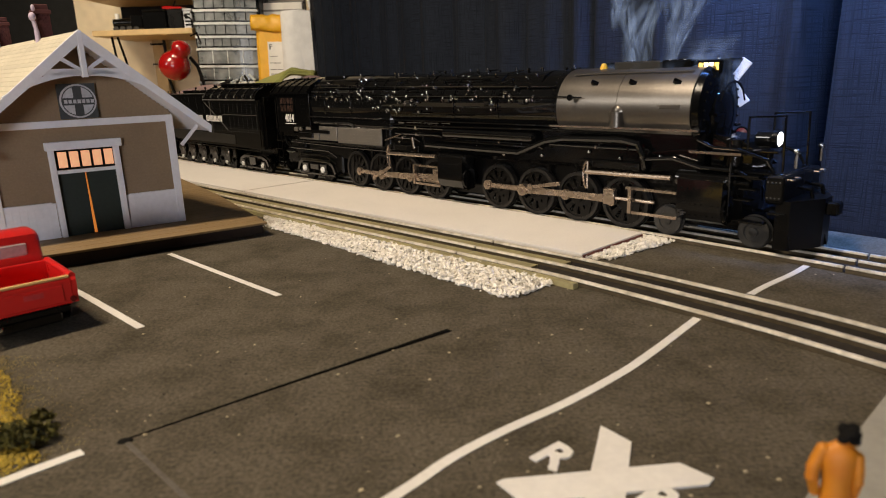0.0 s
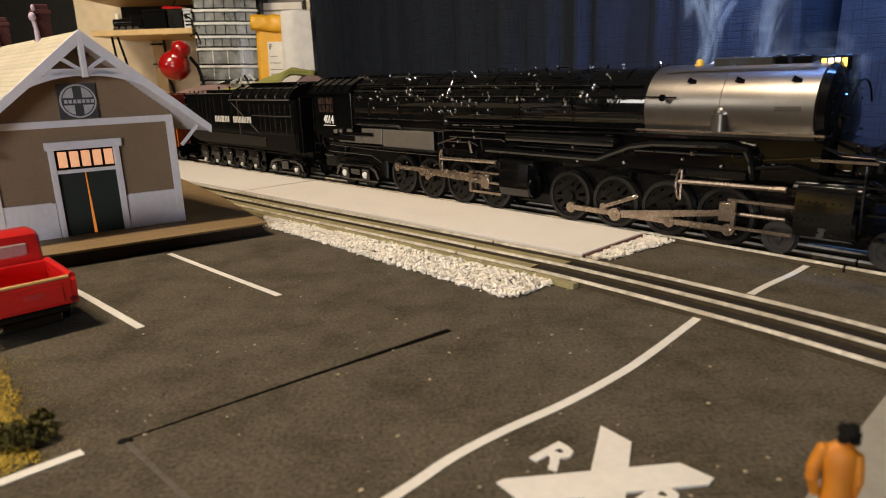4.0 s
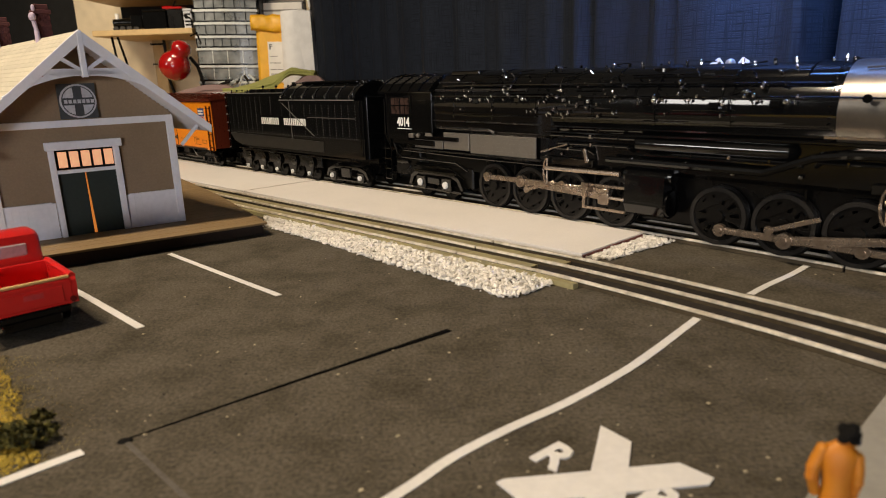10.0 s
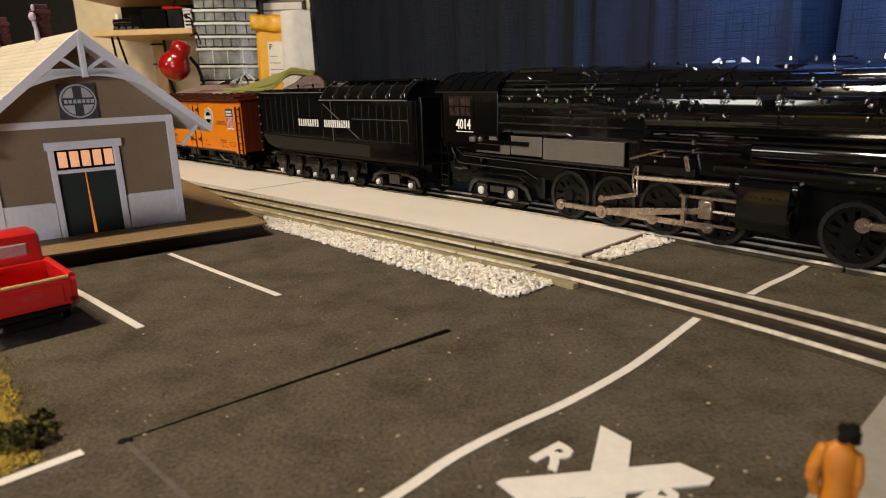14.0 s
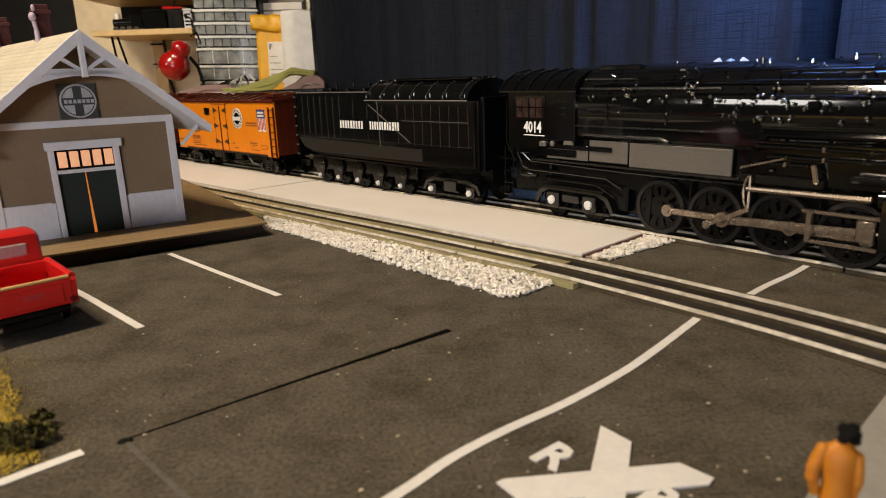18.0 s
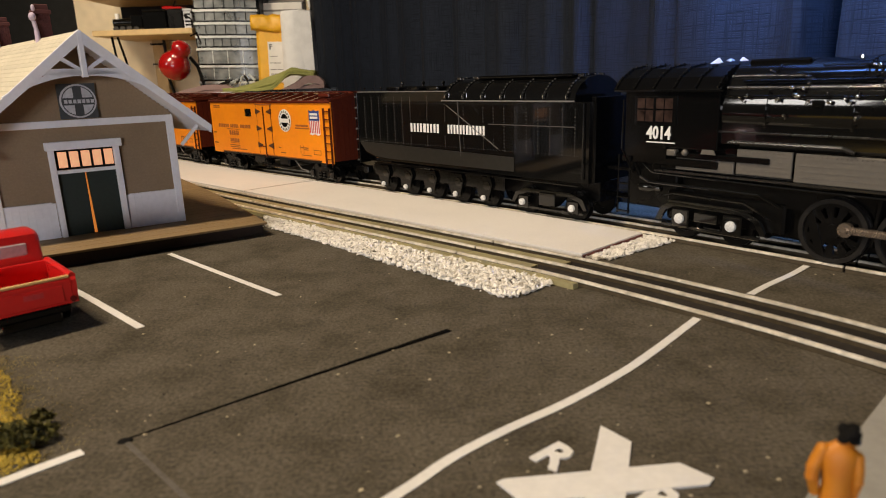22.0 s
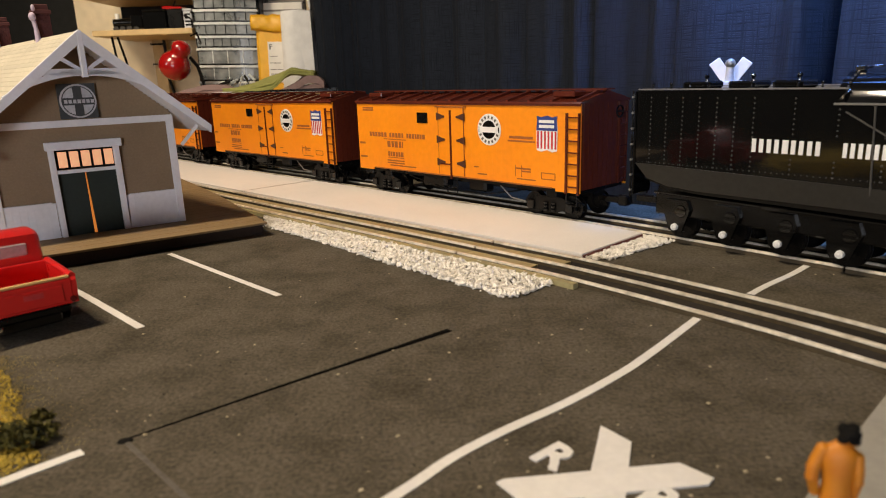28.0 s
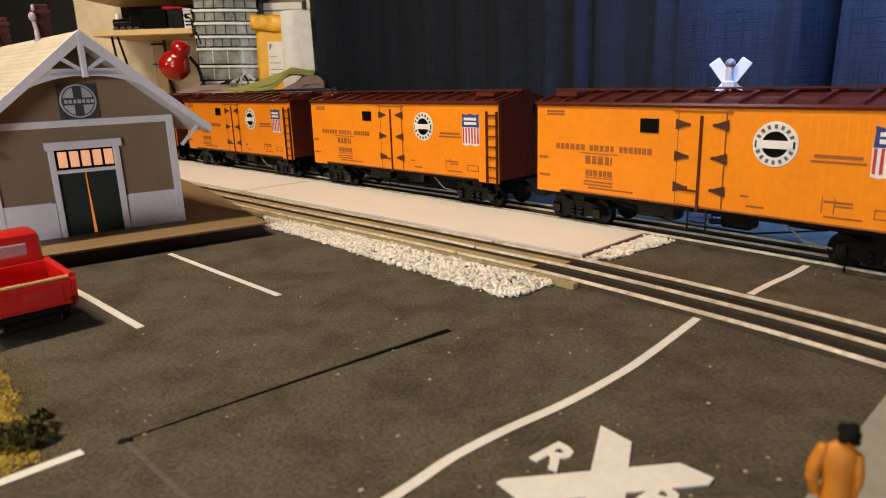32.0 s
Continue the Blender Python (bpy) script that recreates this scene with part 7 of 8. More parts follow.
part("tailgate_panel", box(bmesh.new(), 0.0002, 0.0007, -W + 0.0060, -0.0060, 0.0145, 0.0225, 0.0003), M_RED, tg)
part("tailgate_badge", box(bmesh.new(), 0.0006, 0.0010, yc - 0.003, yc + 0.005, 0.0185, 0.0210), M_REDP, tg)
part("tailgate_cap", box(bmesh.new(), -0.0026, -0.0002, -W + 0.0024, -0.0024, 0.0252, 0.0264, 0.0003), M_TAN, tg, "tan wooden tailgate top")
part("bed_floor", box(bmesh.new(), -0.0390, -0.0020, -W + 0.0022, -0.0022, 0.0125, 0.0140), M_RED, truck)
part("bed_front", box(bmesh.new(), -0.0410, -0.0392, -W, 0.0, 0.0120, 0.0270, 0.0004), M_RED, truck)
bm = prism(bmesh.new(), [(-0.0420, 0.0110), (-0.0720, 0.0110), (-0.0720, 0.0270), (-0.0690, 0.0280), (-0.0630, 0.0405), (-0.0580, 0.0424), (-0.0480, 0.0424), (-0.0435, 0.0405), (-0.0420, 0.0280)], "y", -W + 0.0015, -0.0015)
bmesh.ops.bevel(bm, geom=[e for e in bm.edges if abs(e.verts[0].co.y - e.verts[1].co.y) < 1e-6 and min(v.co.z for v in e.verts) > 0.012], offset=0.0034, segments=4, affect="EDGES", profile=0.5)
part("cab_body", bm, M_RED, truck, "red rounded cab", True)
part("rear_window", box(bmesh.new(), -0.0432, -0.0416, -W + 0.0085, -0.0085, 0.0305, 0.0368, 0.0006), M_GLASSD, truck, "rear window with a pale reflection in its colour")
part("bonnet", prism(bmesh.new(), [(-0.0720, 0.0110), (-0.1050, 0.0110), (-0.1060, 0.0230), (-0.1020, 0.0280), (-0.0720, 0.0300)], "y", -W + 0.0060, -0.0060), M_RED, truck, smooth=True)
for y in (-W - 0.0010, -0.0060):
    bm = lathe(bmesh.new(), [(y, 0.0080), (y + 0.0010, 0.0110), (y + 0.0060, 0.0110), (y + 0.0070, 0.0080)], "y", 24, (-0.0220, 0, 0.0100))
    for v in bm.verts:
        v.co.z = max(v.co.z, 0.0095)
    part("rear_fender", bm, M_RED, truck, smooth=True)
    part("front_fender", lathe(bmesh.new(), [(y, 0.0080), (y + 0.0010, 0.0115), (y + 0.0060, 0.0115), (y + 0.0070, 0.0080)], "y", 24, (-0.0880, 0, 0.0105)), M_RED, truck, smooth=True)
    for x in (-0.0220, -0.0880):
        wh = part("wheel", lathe(bmesh.new(), [(y + 0.0005, 0.0050), (y + 0.0012, 0.0078), (y + 0.0052, 0.0078), (y + 0.0060, 0.0050)], "y", 22, (x, 0, 0.0078)), M_BLACK2, truck, "black rubber tyre", True)
        part("hub_cap", ball(bmesh.new(), (x, y + (0.0008 if y < -0.02 else 0.0058), 0.0078), 0.0032, 1, 0.4, 1), M_CHROME, wh, smooth=True)
    part("tail_lamp", rod(bmesh.new(), (-0.0010, y + 0.0035, 0.0150), (0.0012, y + 0.0035, 0.0150), 0.0014, 10), M_REDLENS, truck, "small red tail lamp", True)
part("rear_bumper", box(bmesh.new(), 0.0012, 0.0032, -W - 0.0005, -0.0325, 0.0072, 0.0098, 0.0006), M_CHROME, truck, "bluish chrome bumper")

# ---- grass, bush, figure ----
def tufts(name, n, centre, spread, size, label, seed, material, upright):
    rnd = random.Random(seed)
    verts, faces = [], []
    for _ in range(n):
        x, y = centre(rnd)
        r = size * rnd.uniform(0.5, 1.4)
        a = rnd.uniform(0, 6.28)
        z = rnd.random() ** 1.5 * upright
        k = len(verts)
        for j in range(3):
            b = a + j * 2.1
            verts.append((x + r * math.cos(b), y + r * math.sin(b), z + rnd.uniform(0, r)))
        verts.append((x + rnd.uniform(-r, r) * 0.5, y + rnd.uniform(-r, r) * 0.5, z + r * rnd.uniform(0.8, 1.8)))
        faces += [(k, k + 1, k + 3), (k + 1, k + 2, k + 3), (k + 2, k, k + 3)]
    me = bpy.data.meshes.new(name)
    me.from_pydata(verts, [], faces)
    me.materials.append(material)
    return tagged(new(name, me), label, "grass", kind="stuff")


def lawn(rnd):
    while True:
        x, y = rnd.uniform(-0.26, -0.118), rnd.uniform(0.160, 0.252)
        edge = -0.1235 - 0.78 * (y - 0.180) + 0.005 * noise.noise(Vector((y * 90, 1, 0)))
        if x < edge and x + 0.3055 < (y + 0.0 - 0.1345) * 1.0 + 0.1355 + 0.02 and (x - (-0.1330)) < (y - 0.1745) * 0.93:
            return x, y


bm = prism(bmesh.new(), [(-0.1330, 0.1840), (-0.1450, 0.2000), (-0.1600, 0.2190), (-0.1780, 0.2410), (-0.21, 0.262), (-0.36, 0.29), (-0.40, 0.10), (-0.20, 0.119)], "z", 0.0001, 0.0005)
tagged(part("verge", bm, M_GRASS), "yellow-green turf verge beside the lot", "grass", kind="structure")


def fringe(rnd):
    """Turf that thins out over the asphalt past the verge's edge."""
    while True:
        y = rnd.uniform(0.182, 0.268)
        x = -0.1270 - 0.78 * (y - 0.180) + rnd.expovariate(1 / 0.0055) - 0.006
        if (x + 0.1330) < (y - 0.1745) * 0.93 and rnd.random() < 0.5 + 0.9 * noise.noise(Vector((x * 160, y * 160, 4))):
            return x, y


tufts("grass", 15000, lawn, 0, 0.00055, "short yellow-green model grass tufts", 31, M_TURF_ISL, 0.0011)
tufts("grass", 15000, fringe, 0, 0.00026, "thin scattered turf crumbs at the lawn's edge", 32, M_FRINGE_ISL, 0.0003)
bush = thing("bush", "small dark olive foliage bush on the verge", "bush", m=pose(-0.1375, 0.1925, 0.0))
rnd = random.Random(33)
for cxb, cyb, czb, rb, cnt in ((0.0, 0.0, 0.0042, 0.0062, 420), (-0.008, -0.001, 0.0038, 0.0056, 300), (0.0055, 0.0035, 0.0030, 0.0042, 160), (0.0, 0.0125, 0.0045, 0.0035, 150)):
    verts, faces = [], []
    for _ in range(cnt):
        d = Vector((rnd.gauss(0, 1), rnd.gauss(0, 1), abs(rnd.gauss(0, 1)) * 0.9)).normalized() * rb * rnd.uniform(0.55, 1.12)
        c = Vector((cxb, cyb, max(0.0004, czb * 0.6 + d.z))) + Vector((d.x, d.y, 0))
        k = len(verts)
        for j in range(4):
            verts.append(tuple(c + Vector((rnd.uniform(-1, 1), rnd.uniform(-1, 1), rnd.uniform(-1, 1))) * 0.0011))
        faces += [(k, k + 1, k + 2), (k, k + 2, k + 3), (k, k + 1, k + 3)]
    me = bpy.data.meshes.new("foliage")
    me.from_pydata(verts, [], faces)
    me.materials.append(M_BUSH_ISL)
    f = new("foliage", me)
    f.parent = bush
bm = bmesh.new()
for k in range(5):
    rod(bm, (0, 0, 0), (rnd.uniform(-0.004, 0.004), rnd.uniform(-0.003, 0.003), 0.006), 0.0005, 5, 0.0002)
part("stem_cluster", bm, M_TIE, bush)

# a small painted figure on the sidewalk, as one plain shape
def loft(bm, rows, seg=20):
    """A closed skin over level ellipses: (z, centre x, centre y, half width, half depth)."""
    rings = [[bm.verts.new((cx0 + rx * math.cos(2 * math.pi * k / seg), cy0 + ry * math.sin(2 * math.pi * k / seg), z0)) for k in range(seg)] for z0, cx0, cy0, rx, ry in rows]
    fs = [bm.faces.new((p[k], p[(k + 1) % seg], q[(k + 1) % seg], q[k])) for p, q in zip(rings, rings[1:]) for k in range(seg)]
    fs += [bm.faces.new(rings[0]), bm.faces.new(rings[-1])]
    bmesh.ops.recalc_face_normals(bm, faces=fs)
    return bm


bm = bmesh.new()
loft(bm, [(0.0, 0, 0, 0.0030, 0.0022), (0.006, 0, 0, 0.0028, 0.0021), (0.0120, 0.0002, 0, 0.0032, 0.0024), (0.0150, 0.0002, 0, 0.0034, 0.0026), (0.0180, 0.0, 0, 0.0029, 0.0023), (0.0205, 0, 0, 0.0031, 0.0023),
          (0.0235, -0.0001, 0, 0.0037, 0.0024), (0.0258, -0.0002, 0.0001, 0.0041, 0.0023), (0.0272, -0.0002, 0.0002, 0.0036, 0.0020), (0.0282, 0.0002, 0.0003, 0.0020, 0.0015), (0.0290, 0.0005, 0.0004, 0.0012, 0.0011)])
for sgx, bend in ((-1, 0.0009), (1, -0.0003)):
    arm = [Vector((sgx * 0.0034, 0, 0.0262 - 0.0006 * sgx)), Vector((sgx * (0.0040 + bend), -0.0004, 0.0225)), Vector((sgx * (0.0041 + bend), -0.0004, 0.0200)), Vector((sgx * (0.0036 + 0.2 * bend), 0.0008, 0.0155))]
    for p, q, r0, r1 in zip(arm, arm[1:], (0.0014, 0.0014, 0.0013), (0.0014, 0.0013, 0.0011)):
        rod(bm, p, q, r0, 12, r1)
    for p in arm[:-1]:
        ball(bm, p, 0.0014, u=12, v=8)
ball(bm, (0.0014, 0.0006, 0.0306), 0.0021, 0.95, 1.0, 1.15, 16, 12)
for k in range(9):
    t = 2 * math.pi * k / 9
    ball(bm, (0.0014 + 0.0012 * math.cos(t), 0.0002 + 0.0012 * math.sin(t), 0.0308 + 0.0012 * math.sin(3 * t)), 0.0013, u=8, v=6)
for f in bm.faces:
    f.material_index = 1 if f.calc_center_median().z > 0.0292 else 0
fig = part("figurine", bm, M_FIGURE, None, smooth=True)
fig.data.materials.append(M_SPECKD)
fig.matrix_world = pose(0.0846, 0.1280, 0.0030, 0, 0, -18)
tagged(fig, "small orange painted figurine with a dark head", "figurine")

# ---- crossing signal behind the train ----
sig = thing("crossing_signal", "white crossbuck crossing signal with a grey post cap", "crossing signal", m=Matrix.Translation(line(0.367, -0.055)) @ Matrix.Rotation(radians(-26), 4, "Z"))
part("base", box(bmesh.new(), -0.0060, 0.0060, -0.0060, 0.0060, 0.0, 0.0050, 0.0008), M_FRAME, sig, "black base")
part("post", rod(bmesh.new(), (0, 0, 0.0050), (0, 0, 0.0850), 0.0026, 12), M_FRAME, sig, "black metal post", True)
part("post_top", rod(bmesh.new(), (0, 0, 0.0850), (0, 0, 0.1105), 0.0026, 12), M_SIGNGREY, sig, "grey metal post top", True)
part("cap", ball(bmesh.new(), (0, 0, 0.1128), 0.0034, u=14, v=10), M_RIM, sig, "grey metal ball cap", True)
for a in (-54, 54):
    part("blade", box(bmesh.new(), -0.0185, 0.0185, -0.0008, 0.0008, -0.0040, 0.0040, 0.0004, Matrix.Translation((0, 0.0032 + a * 0.00002, 0.1000)) @ Matrix.Rotation(radians(a), 4, "Y")), M_WHITE, sig, "white crossbuck blade")
part("blade_clamp", box(bmesh.new(), -0.0040, 0.0040, -0.0034, 0.0026, 0.0960, 0.1010, 0.0006), M_SIGNGREY, sig)
for s in (-1, 1):
    part("lamp_hood", lathe(bmesh.new(), [(-0.004, 0.0020), (-0.003, 0.0046), (0.003, 0.0046), (0.0035, 0.004)], "y", 16, (s * 0.0105, 0, 0.0655)), M_BLACK2, sig, smooth=True)
    part("lamp_lens", lathe(bmesh.new(), [(-0.0046, 0.001), (-0.0040, 0.0038)], "y", 14, (s * 0.0105, 0, 0.0655)), M_REDLENS, sig, "unlit red lens", True)
part("lamp_arm", rod(bmesh.new(), (-0.0105, 0, 0.0655), (0.0105, 0, 0.0655), 0.0012, 8), M_SIGNGREY, sig)
part("control_box", box(bmesh.new(), -0.0050, 0.0050, -0.0045, 0.0045, 0.0745, 0.0815, 0.0006), M_WHITE, sig, "white control box")

# ---- work bench at the back ----
BZ0 = 0.072
bench = thing("work_bench", "wooden work bench with a pale cluttered top", "work bench")
part("worktop", box(bmesh.new(), -2.4, -0.20, 2.12, 2.84, BZ0 - 0.035, BZ0, 0.003), M_WOOD, bench)
for x in (-2.35, -1.4, -0.28):
    part("leg", box(bmesh.new(), x, x + 0.07, 2.2, 2.27, -0.95, BZ0 - 0.035), M_WOOD, bench)
part("front_rail", box(bmesh.new(), -2.4, -0.20, 2.14, 2.17, BZ0 - 0.12, BZ0 - 0.035), M_WOOD, bench)


def shelf(x0, x1, y0, y1, z, th, lab):
    s = thing("wall_shelf", lab, "shelf", "wall shelves")
    part("plank", box(bmesh.new(), x0, x1, y0, y1, z - th, z, 0.002), M_WOOD, s)
    for x in ((x0 + 0.05,) if z < 0.4 else ()):
        part("bracket", rod(rod(bmesh.new(), (x, y0 + 0.04, z - th), (x + 0.004, y0 + 0.05, z - th - 0.10), 0.0042, 8), (x + 0.016, y0 + 0.05, z - th), (x + 0.034, y0 + 0.06, z - th - 0.10), 0.0042, 8), M_BLACK2, s, "black shelf bracket")
    return s


shelf(-1.215, -0.860, 2.48, 2.84, 0.304, 0.020, "light pine wall shelf with black brackets")
shelf(-1.27, -0.90, 2.52, 2.84, 0.440, 0.022, "light pine upper wall shelf")
# added panel whose near-black colour stands in for the upper shelf's shadow
tagged(part("shelf_back", box(bmesh.new(), -1.262, -0.868, 2.842, 2.856, 0.306, 0.56, 0.001), M_PAINTED_SHADE), "near-black panel added for the shade behind the toy locomotives", "back board", kind="structure")
up = thing("wall_upright", "pale wooden upright with wires below the shelf", "upright")
part("post", box(bmesh.new(), -1.130, -1.085, 2.78, 2.83, BZ0, 0.285, 0.002), M_WOOD, up)
part("wire", pipe(bmesh.new(), [(-1.080, 2.775, 0.285), (-1.076, 2.77, 0.22), (-1.083, 2.77, 0.16), (-1.060, 2.77, BZ0)], 0.006), M_FRAME, up)
part("cable_tie", box(bmesh.new(), -1.133, -1.075, 2.770, 2.782, 0.190, 0.195), M_FRAME, up)
part("cable_tie", box(bmesh.new(), -1.133, -1.075, 2.770, 2.782, 0.265, 0.272), M_FRAME, up)
# models and boxes on the shelf
toy = thing("toy_locomotive", "small black toy locomotive on the shelf", "toy locomotive", m=pose(-1.12, 2.58, 0.304))
part("body", box(lathe(bmesh.new(), [(-0.055, 0.016), (0.02, 0.018)], "x", 16, (0, 0, 0.030)), -0.055, 0.055, -0.016, 0.016, 0.008, 0.018, 0.002), M_BLACK2, toy, smooth=True)
part("cab", box(bmesh.new(), 0.012, 0.055, -0.020, 0.020, 0.012, 0.056, 0.003), M_BLACK2, toy)
part("stack", rod(bmesh.new(), (-0.043, 0, 0.044), (-0.043, 0, 0.064), 0.007, 12), M_WHITE, toy)
for x in (-0.045, -0.02, 0.005, 0.03):
    part("wheel", rod(bmesh.new(), (x, -0.020, 0.010), (x, -0.016, 0.010), 0.0095, 14), M_DISC, toy)
for x, w, h, m, lab in ((-1.005, 0.085, 0.062, M_BLACK2, "black cased box on the shelf"), (-0.930, 0.055, 0.068, M_FRAME, "black carton with a red top on the shelf"), (-0.885, 0.030, 0.060, M_SIGNGREY, "pale grey control box on the shelf")):
    b = thing("storage_box", lab, "box", "boxes on the shelf", m=pose(x, 2.56, 0.304))
    part("case", box(bmesh.new(), -w / 2, w / 2, -0.04, 0.05, 0, h, 0.003), m, b)
    part("lid", box(bmesh.new(), -w / 2 - 0.001, w / 2 + 0.001, -0.041, 0.051, h, h + 0.008, 0.002), M_LAMPRED if x > -0.95 and x < -0.9 else m, b)
    if m is M_SIGNGREY:
        for k in range(4):
            part("slot", box(bmesh.new(), -0.010, 0.010, -0.0415, -0.039, 0.010 + 0.012 * k, 0.016 + 0.012 * k), M_FRAME, b)
clut = thing("red_clamp", "small red and black clamp on the shelf", "clamp", m=pose(-0.965, 2.56, 0.374))
part("jaw", box(bmesh.new(), -0.020, 0.020, -0.010, 0.010, 0.0, 0.012, 0.003), M_LAMPRED, clut)
part("screw", rod(bmesh.new(), (0.018, 0, 0.010), (0.030, 0, 0.030), 0.003, 8), M_FRAME, clut)
for k in range(5):
    w = thing("metal_bracket", "black bent metal hobby part on the shelf", "hobby part", "hobby parts on the shelf", m=pose(-0.872 + 0.012 * k, 2.52 + 0.012 * (k % 2), 0.304))
    part("stem", pipe(bmesh.new(), [(0, 0, 0), (0.002 * k, 0, 0.030 + 0.006 * k), (-0.020, 0, 0.045 + 0.005 * k)], 0.003), M_FRAME, w)
    part("head", ball(bmesh.new(), (-0.020, 0, 0.045 + 0.005 * k), 0.006), M_WHITE if k == 3 else M_FRAME, w, smooth=True)
# parts cabinet with clear drawers
pc = thing("parts_cabinet", "small-parts cabinet with bowed clear plastic drawers", "parts cabinet", m=pose(-0.7405, 2.47, BZ0, 0, 1.6, 0))
CW, CH = 0.222, 0.372
for sx in (-1, 1):
    part("case_side", box(bmesh.new(), min(sx * CW / 2, sx * (CW / 2 + 0.005)), max(sx * CW / 2, sx * (CW / 2 + 0.005)), 0.012, 0.16, 0, CH, 0.001), M_FRAME, pc, "thin black side")
part("case_back", box(bmesh.new(), -CW / 2, CW / 2, 0.145, 0.16, 0, CH), M_FRAME, pc)


def bowed(x0, x1, out, z0, z1, deep=0.010):
    """A slab whose front bows gently outward across the cabinet."""
    n = 10
    front = [(x0 + (x1 - x0) * k / n, -out - 0.016 * (1 - (2 * (x0 + (x1 - x0) * k / n) / CW) ** 2)) for k in range(n + 1)]
    return prism(bmesh.new(), front + [(x1, deep), (x0, deep)], "z", z0, z1)


z = 0.002
rnd = random.Random(50)
cont = [mat("drawer_fill", c, 0.6) for c in ((0.08, 0.085, 0.09), (0.16, 0.165, 0.17), (0.05, 0.05, 0.055), (0.24, 0.24, 0.23))]
for h, n in ((0.047, 4), (0.055, 4), (0.059, 4), (0.041, 7), (0.045, 6), (0.043, 6), (0.040, 6), (0.040, 6)):
    # shelf brought forward in black to paint the shadow gap between drawers
    part("case_shelf", bowed(-CW / 2, CW / 2, 0.001, z - 0.0048, z + 0.0012, 0.145), M_FRAME, pc, "black case shelf standing for the shadow gap below a drawer")
    d = part("drawer", bowed(-CW / 2 + 0.003, CW / 2 - 0.003, 0.0, z + 0.001, z + h - 0.011, 0.004), M_CLEAR, pc, "clear plastic drawer")
    part("lid", bowed(-CW / 2 - 0.002, CW / 2 + 0.002, 0.006, z + h - 0.0125, z + h - 0.0045), M_CLEAR_RIM, d, "pale translucent lid edge")
    for k in range(n):
        w = (CW - 0.008) / n
        x0 = -CW / 2 + 0.004 + k * w
        yb = -0.016 * (1 - (2 * x0 / CW) ** 2)
        if k:
            part("divider", box(bmesh.new(), x0 - 0.0012, x0 + 0.0012, yb - 0.0015, 0.10, z + 0.002, z + h - 0.012), M_FRAME if n > 4 else M_CLEAR_RIM, d)
        part("filling", box(bmesh.new(), x0 + 0.003, x0 + w - 0.003, 0.008, 0.10, z + 0.002, z + h * rnd.uniform(0.3, 0.75), 0.003), cont[rnd.randrange(4)], d)
    z += h
part("case_top", box(bmesh.new(), -CW / 2 - 0.005, CW / 2 + 0.005, 0.0, 0.16, CH, CH + 0.006), M_FRAME, pc)
# envelope and labelled parcel
env = thing("padded_envelope", "bulging yellow padded mailing envelope standing on the bench", "envelope", m=pose(-0.5760, 2.415, BZ0, -3, 1.5, 3))
bm = box(bmesh.new(), -0.052, 0.060, 0, 0.028, 0, 0.252, 0.010)
for v in bm.verts:
    v.co.y += 0.004 * noise.noise(v.co * 22)
part("pouch", bm, M_YELLOW, env, smooth=True)
bm = bmesh.new()
_g = []
for i in range(15):
    u = i / 14
    _g.append([bm.verts.new((-0.066 + 0.112 * u, -0.004 - 0.010 * math.sin(3.1 * w) + 0.006 * noise.noise(Vector((u * 4, w * 3, 8))), 0.262 - 0.052 * w - 0.010 * u * w + 0.006 * noise.noise(Vector((u * 5, w * 2, 2))))) for w in (0, 0.2, 0.4, 0.6, 0.8, 1.0)])
for p, q in zip(_g, _g[1:]):
    for k in range(5):
        bm.faces.new((p[k], p[k + 1], q[k + 1], q[k]))
fl = part("flap", bm, M_YELLOW, env, "crumpled yellow flap", smooth=True)
fl.modifiers.new("thickness", "SOLIDIFY").thickness = 0.003
part("address_label", box(bmesh.new(), -0.012, 0.062, -0.0055, -0.0005, 0.035, 0.172), M_PAPER, env, "white printed label with black bars")
for k in range(7):
    part("label_bar", box(bmesh.new(), -0.004 + 0.006 * k, -0.001 + 0.006 * k, -0.0066, -0.005, 0.042, 0.066), M_DGREY, env)
for k in range(3):
    part("label_bar", box(bmesh.new(), -0.006, 0.040 - 0.010 * k, -0.0062, -0.005, 0.078 + 0.022 * k, 0.0800 + 0.022 * k), M_DGREY, env)
words("F", 0.026, M_FRAME, env, pose(-0.008, -0.0062, 0.146, 90, 0, 0), depth=0.0004)
for x, y, w, h, lab, m in ((-0.552, 2.54, 0.150, 0.312, "white cardboard carton behind the envelope", M_PAPER), (-0.560, 2.62, 0.15, 0.352, "navy blue carton at the back of the bench", M_MAGENTA)):
    b = thing("carton", lab, "carton", m=pose(x, y, BZ0))
    part("case", box(bmesh.new(), -w / 2, w / 2, 0, 0.05, 0, h, 0.002), m, b)
    part("lid_strip", box(bmesh.new(), -w / 2, w / 2, -0.001, 0.0, h - 0.030, h - 0.024), M_DGREY, b)
# paper towel roll
roll = thing("paper_towel_roll", "white quilted paper towel roll standing upright", "paper towel roll", m=pose(-0.4690, 2.40, BZ0, 0, -0.6, 0))
bm = bmesh.new()
prof = [(0.0, 0.066), (0.006, 0.0675), (0.10, 0.0605), (0.20, 0.0570), (0.262, 0.0545), (0.267, 0.0520), (0.267, 0.020), (0.20, 0.020)]
lathe(bm, prof, "z", 40)
part("wound_paper", bm, M_TOWEL, roll, smooth=True)
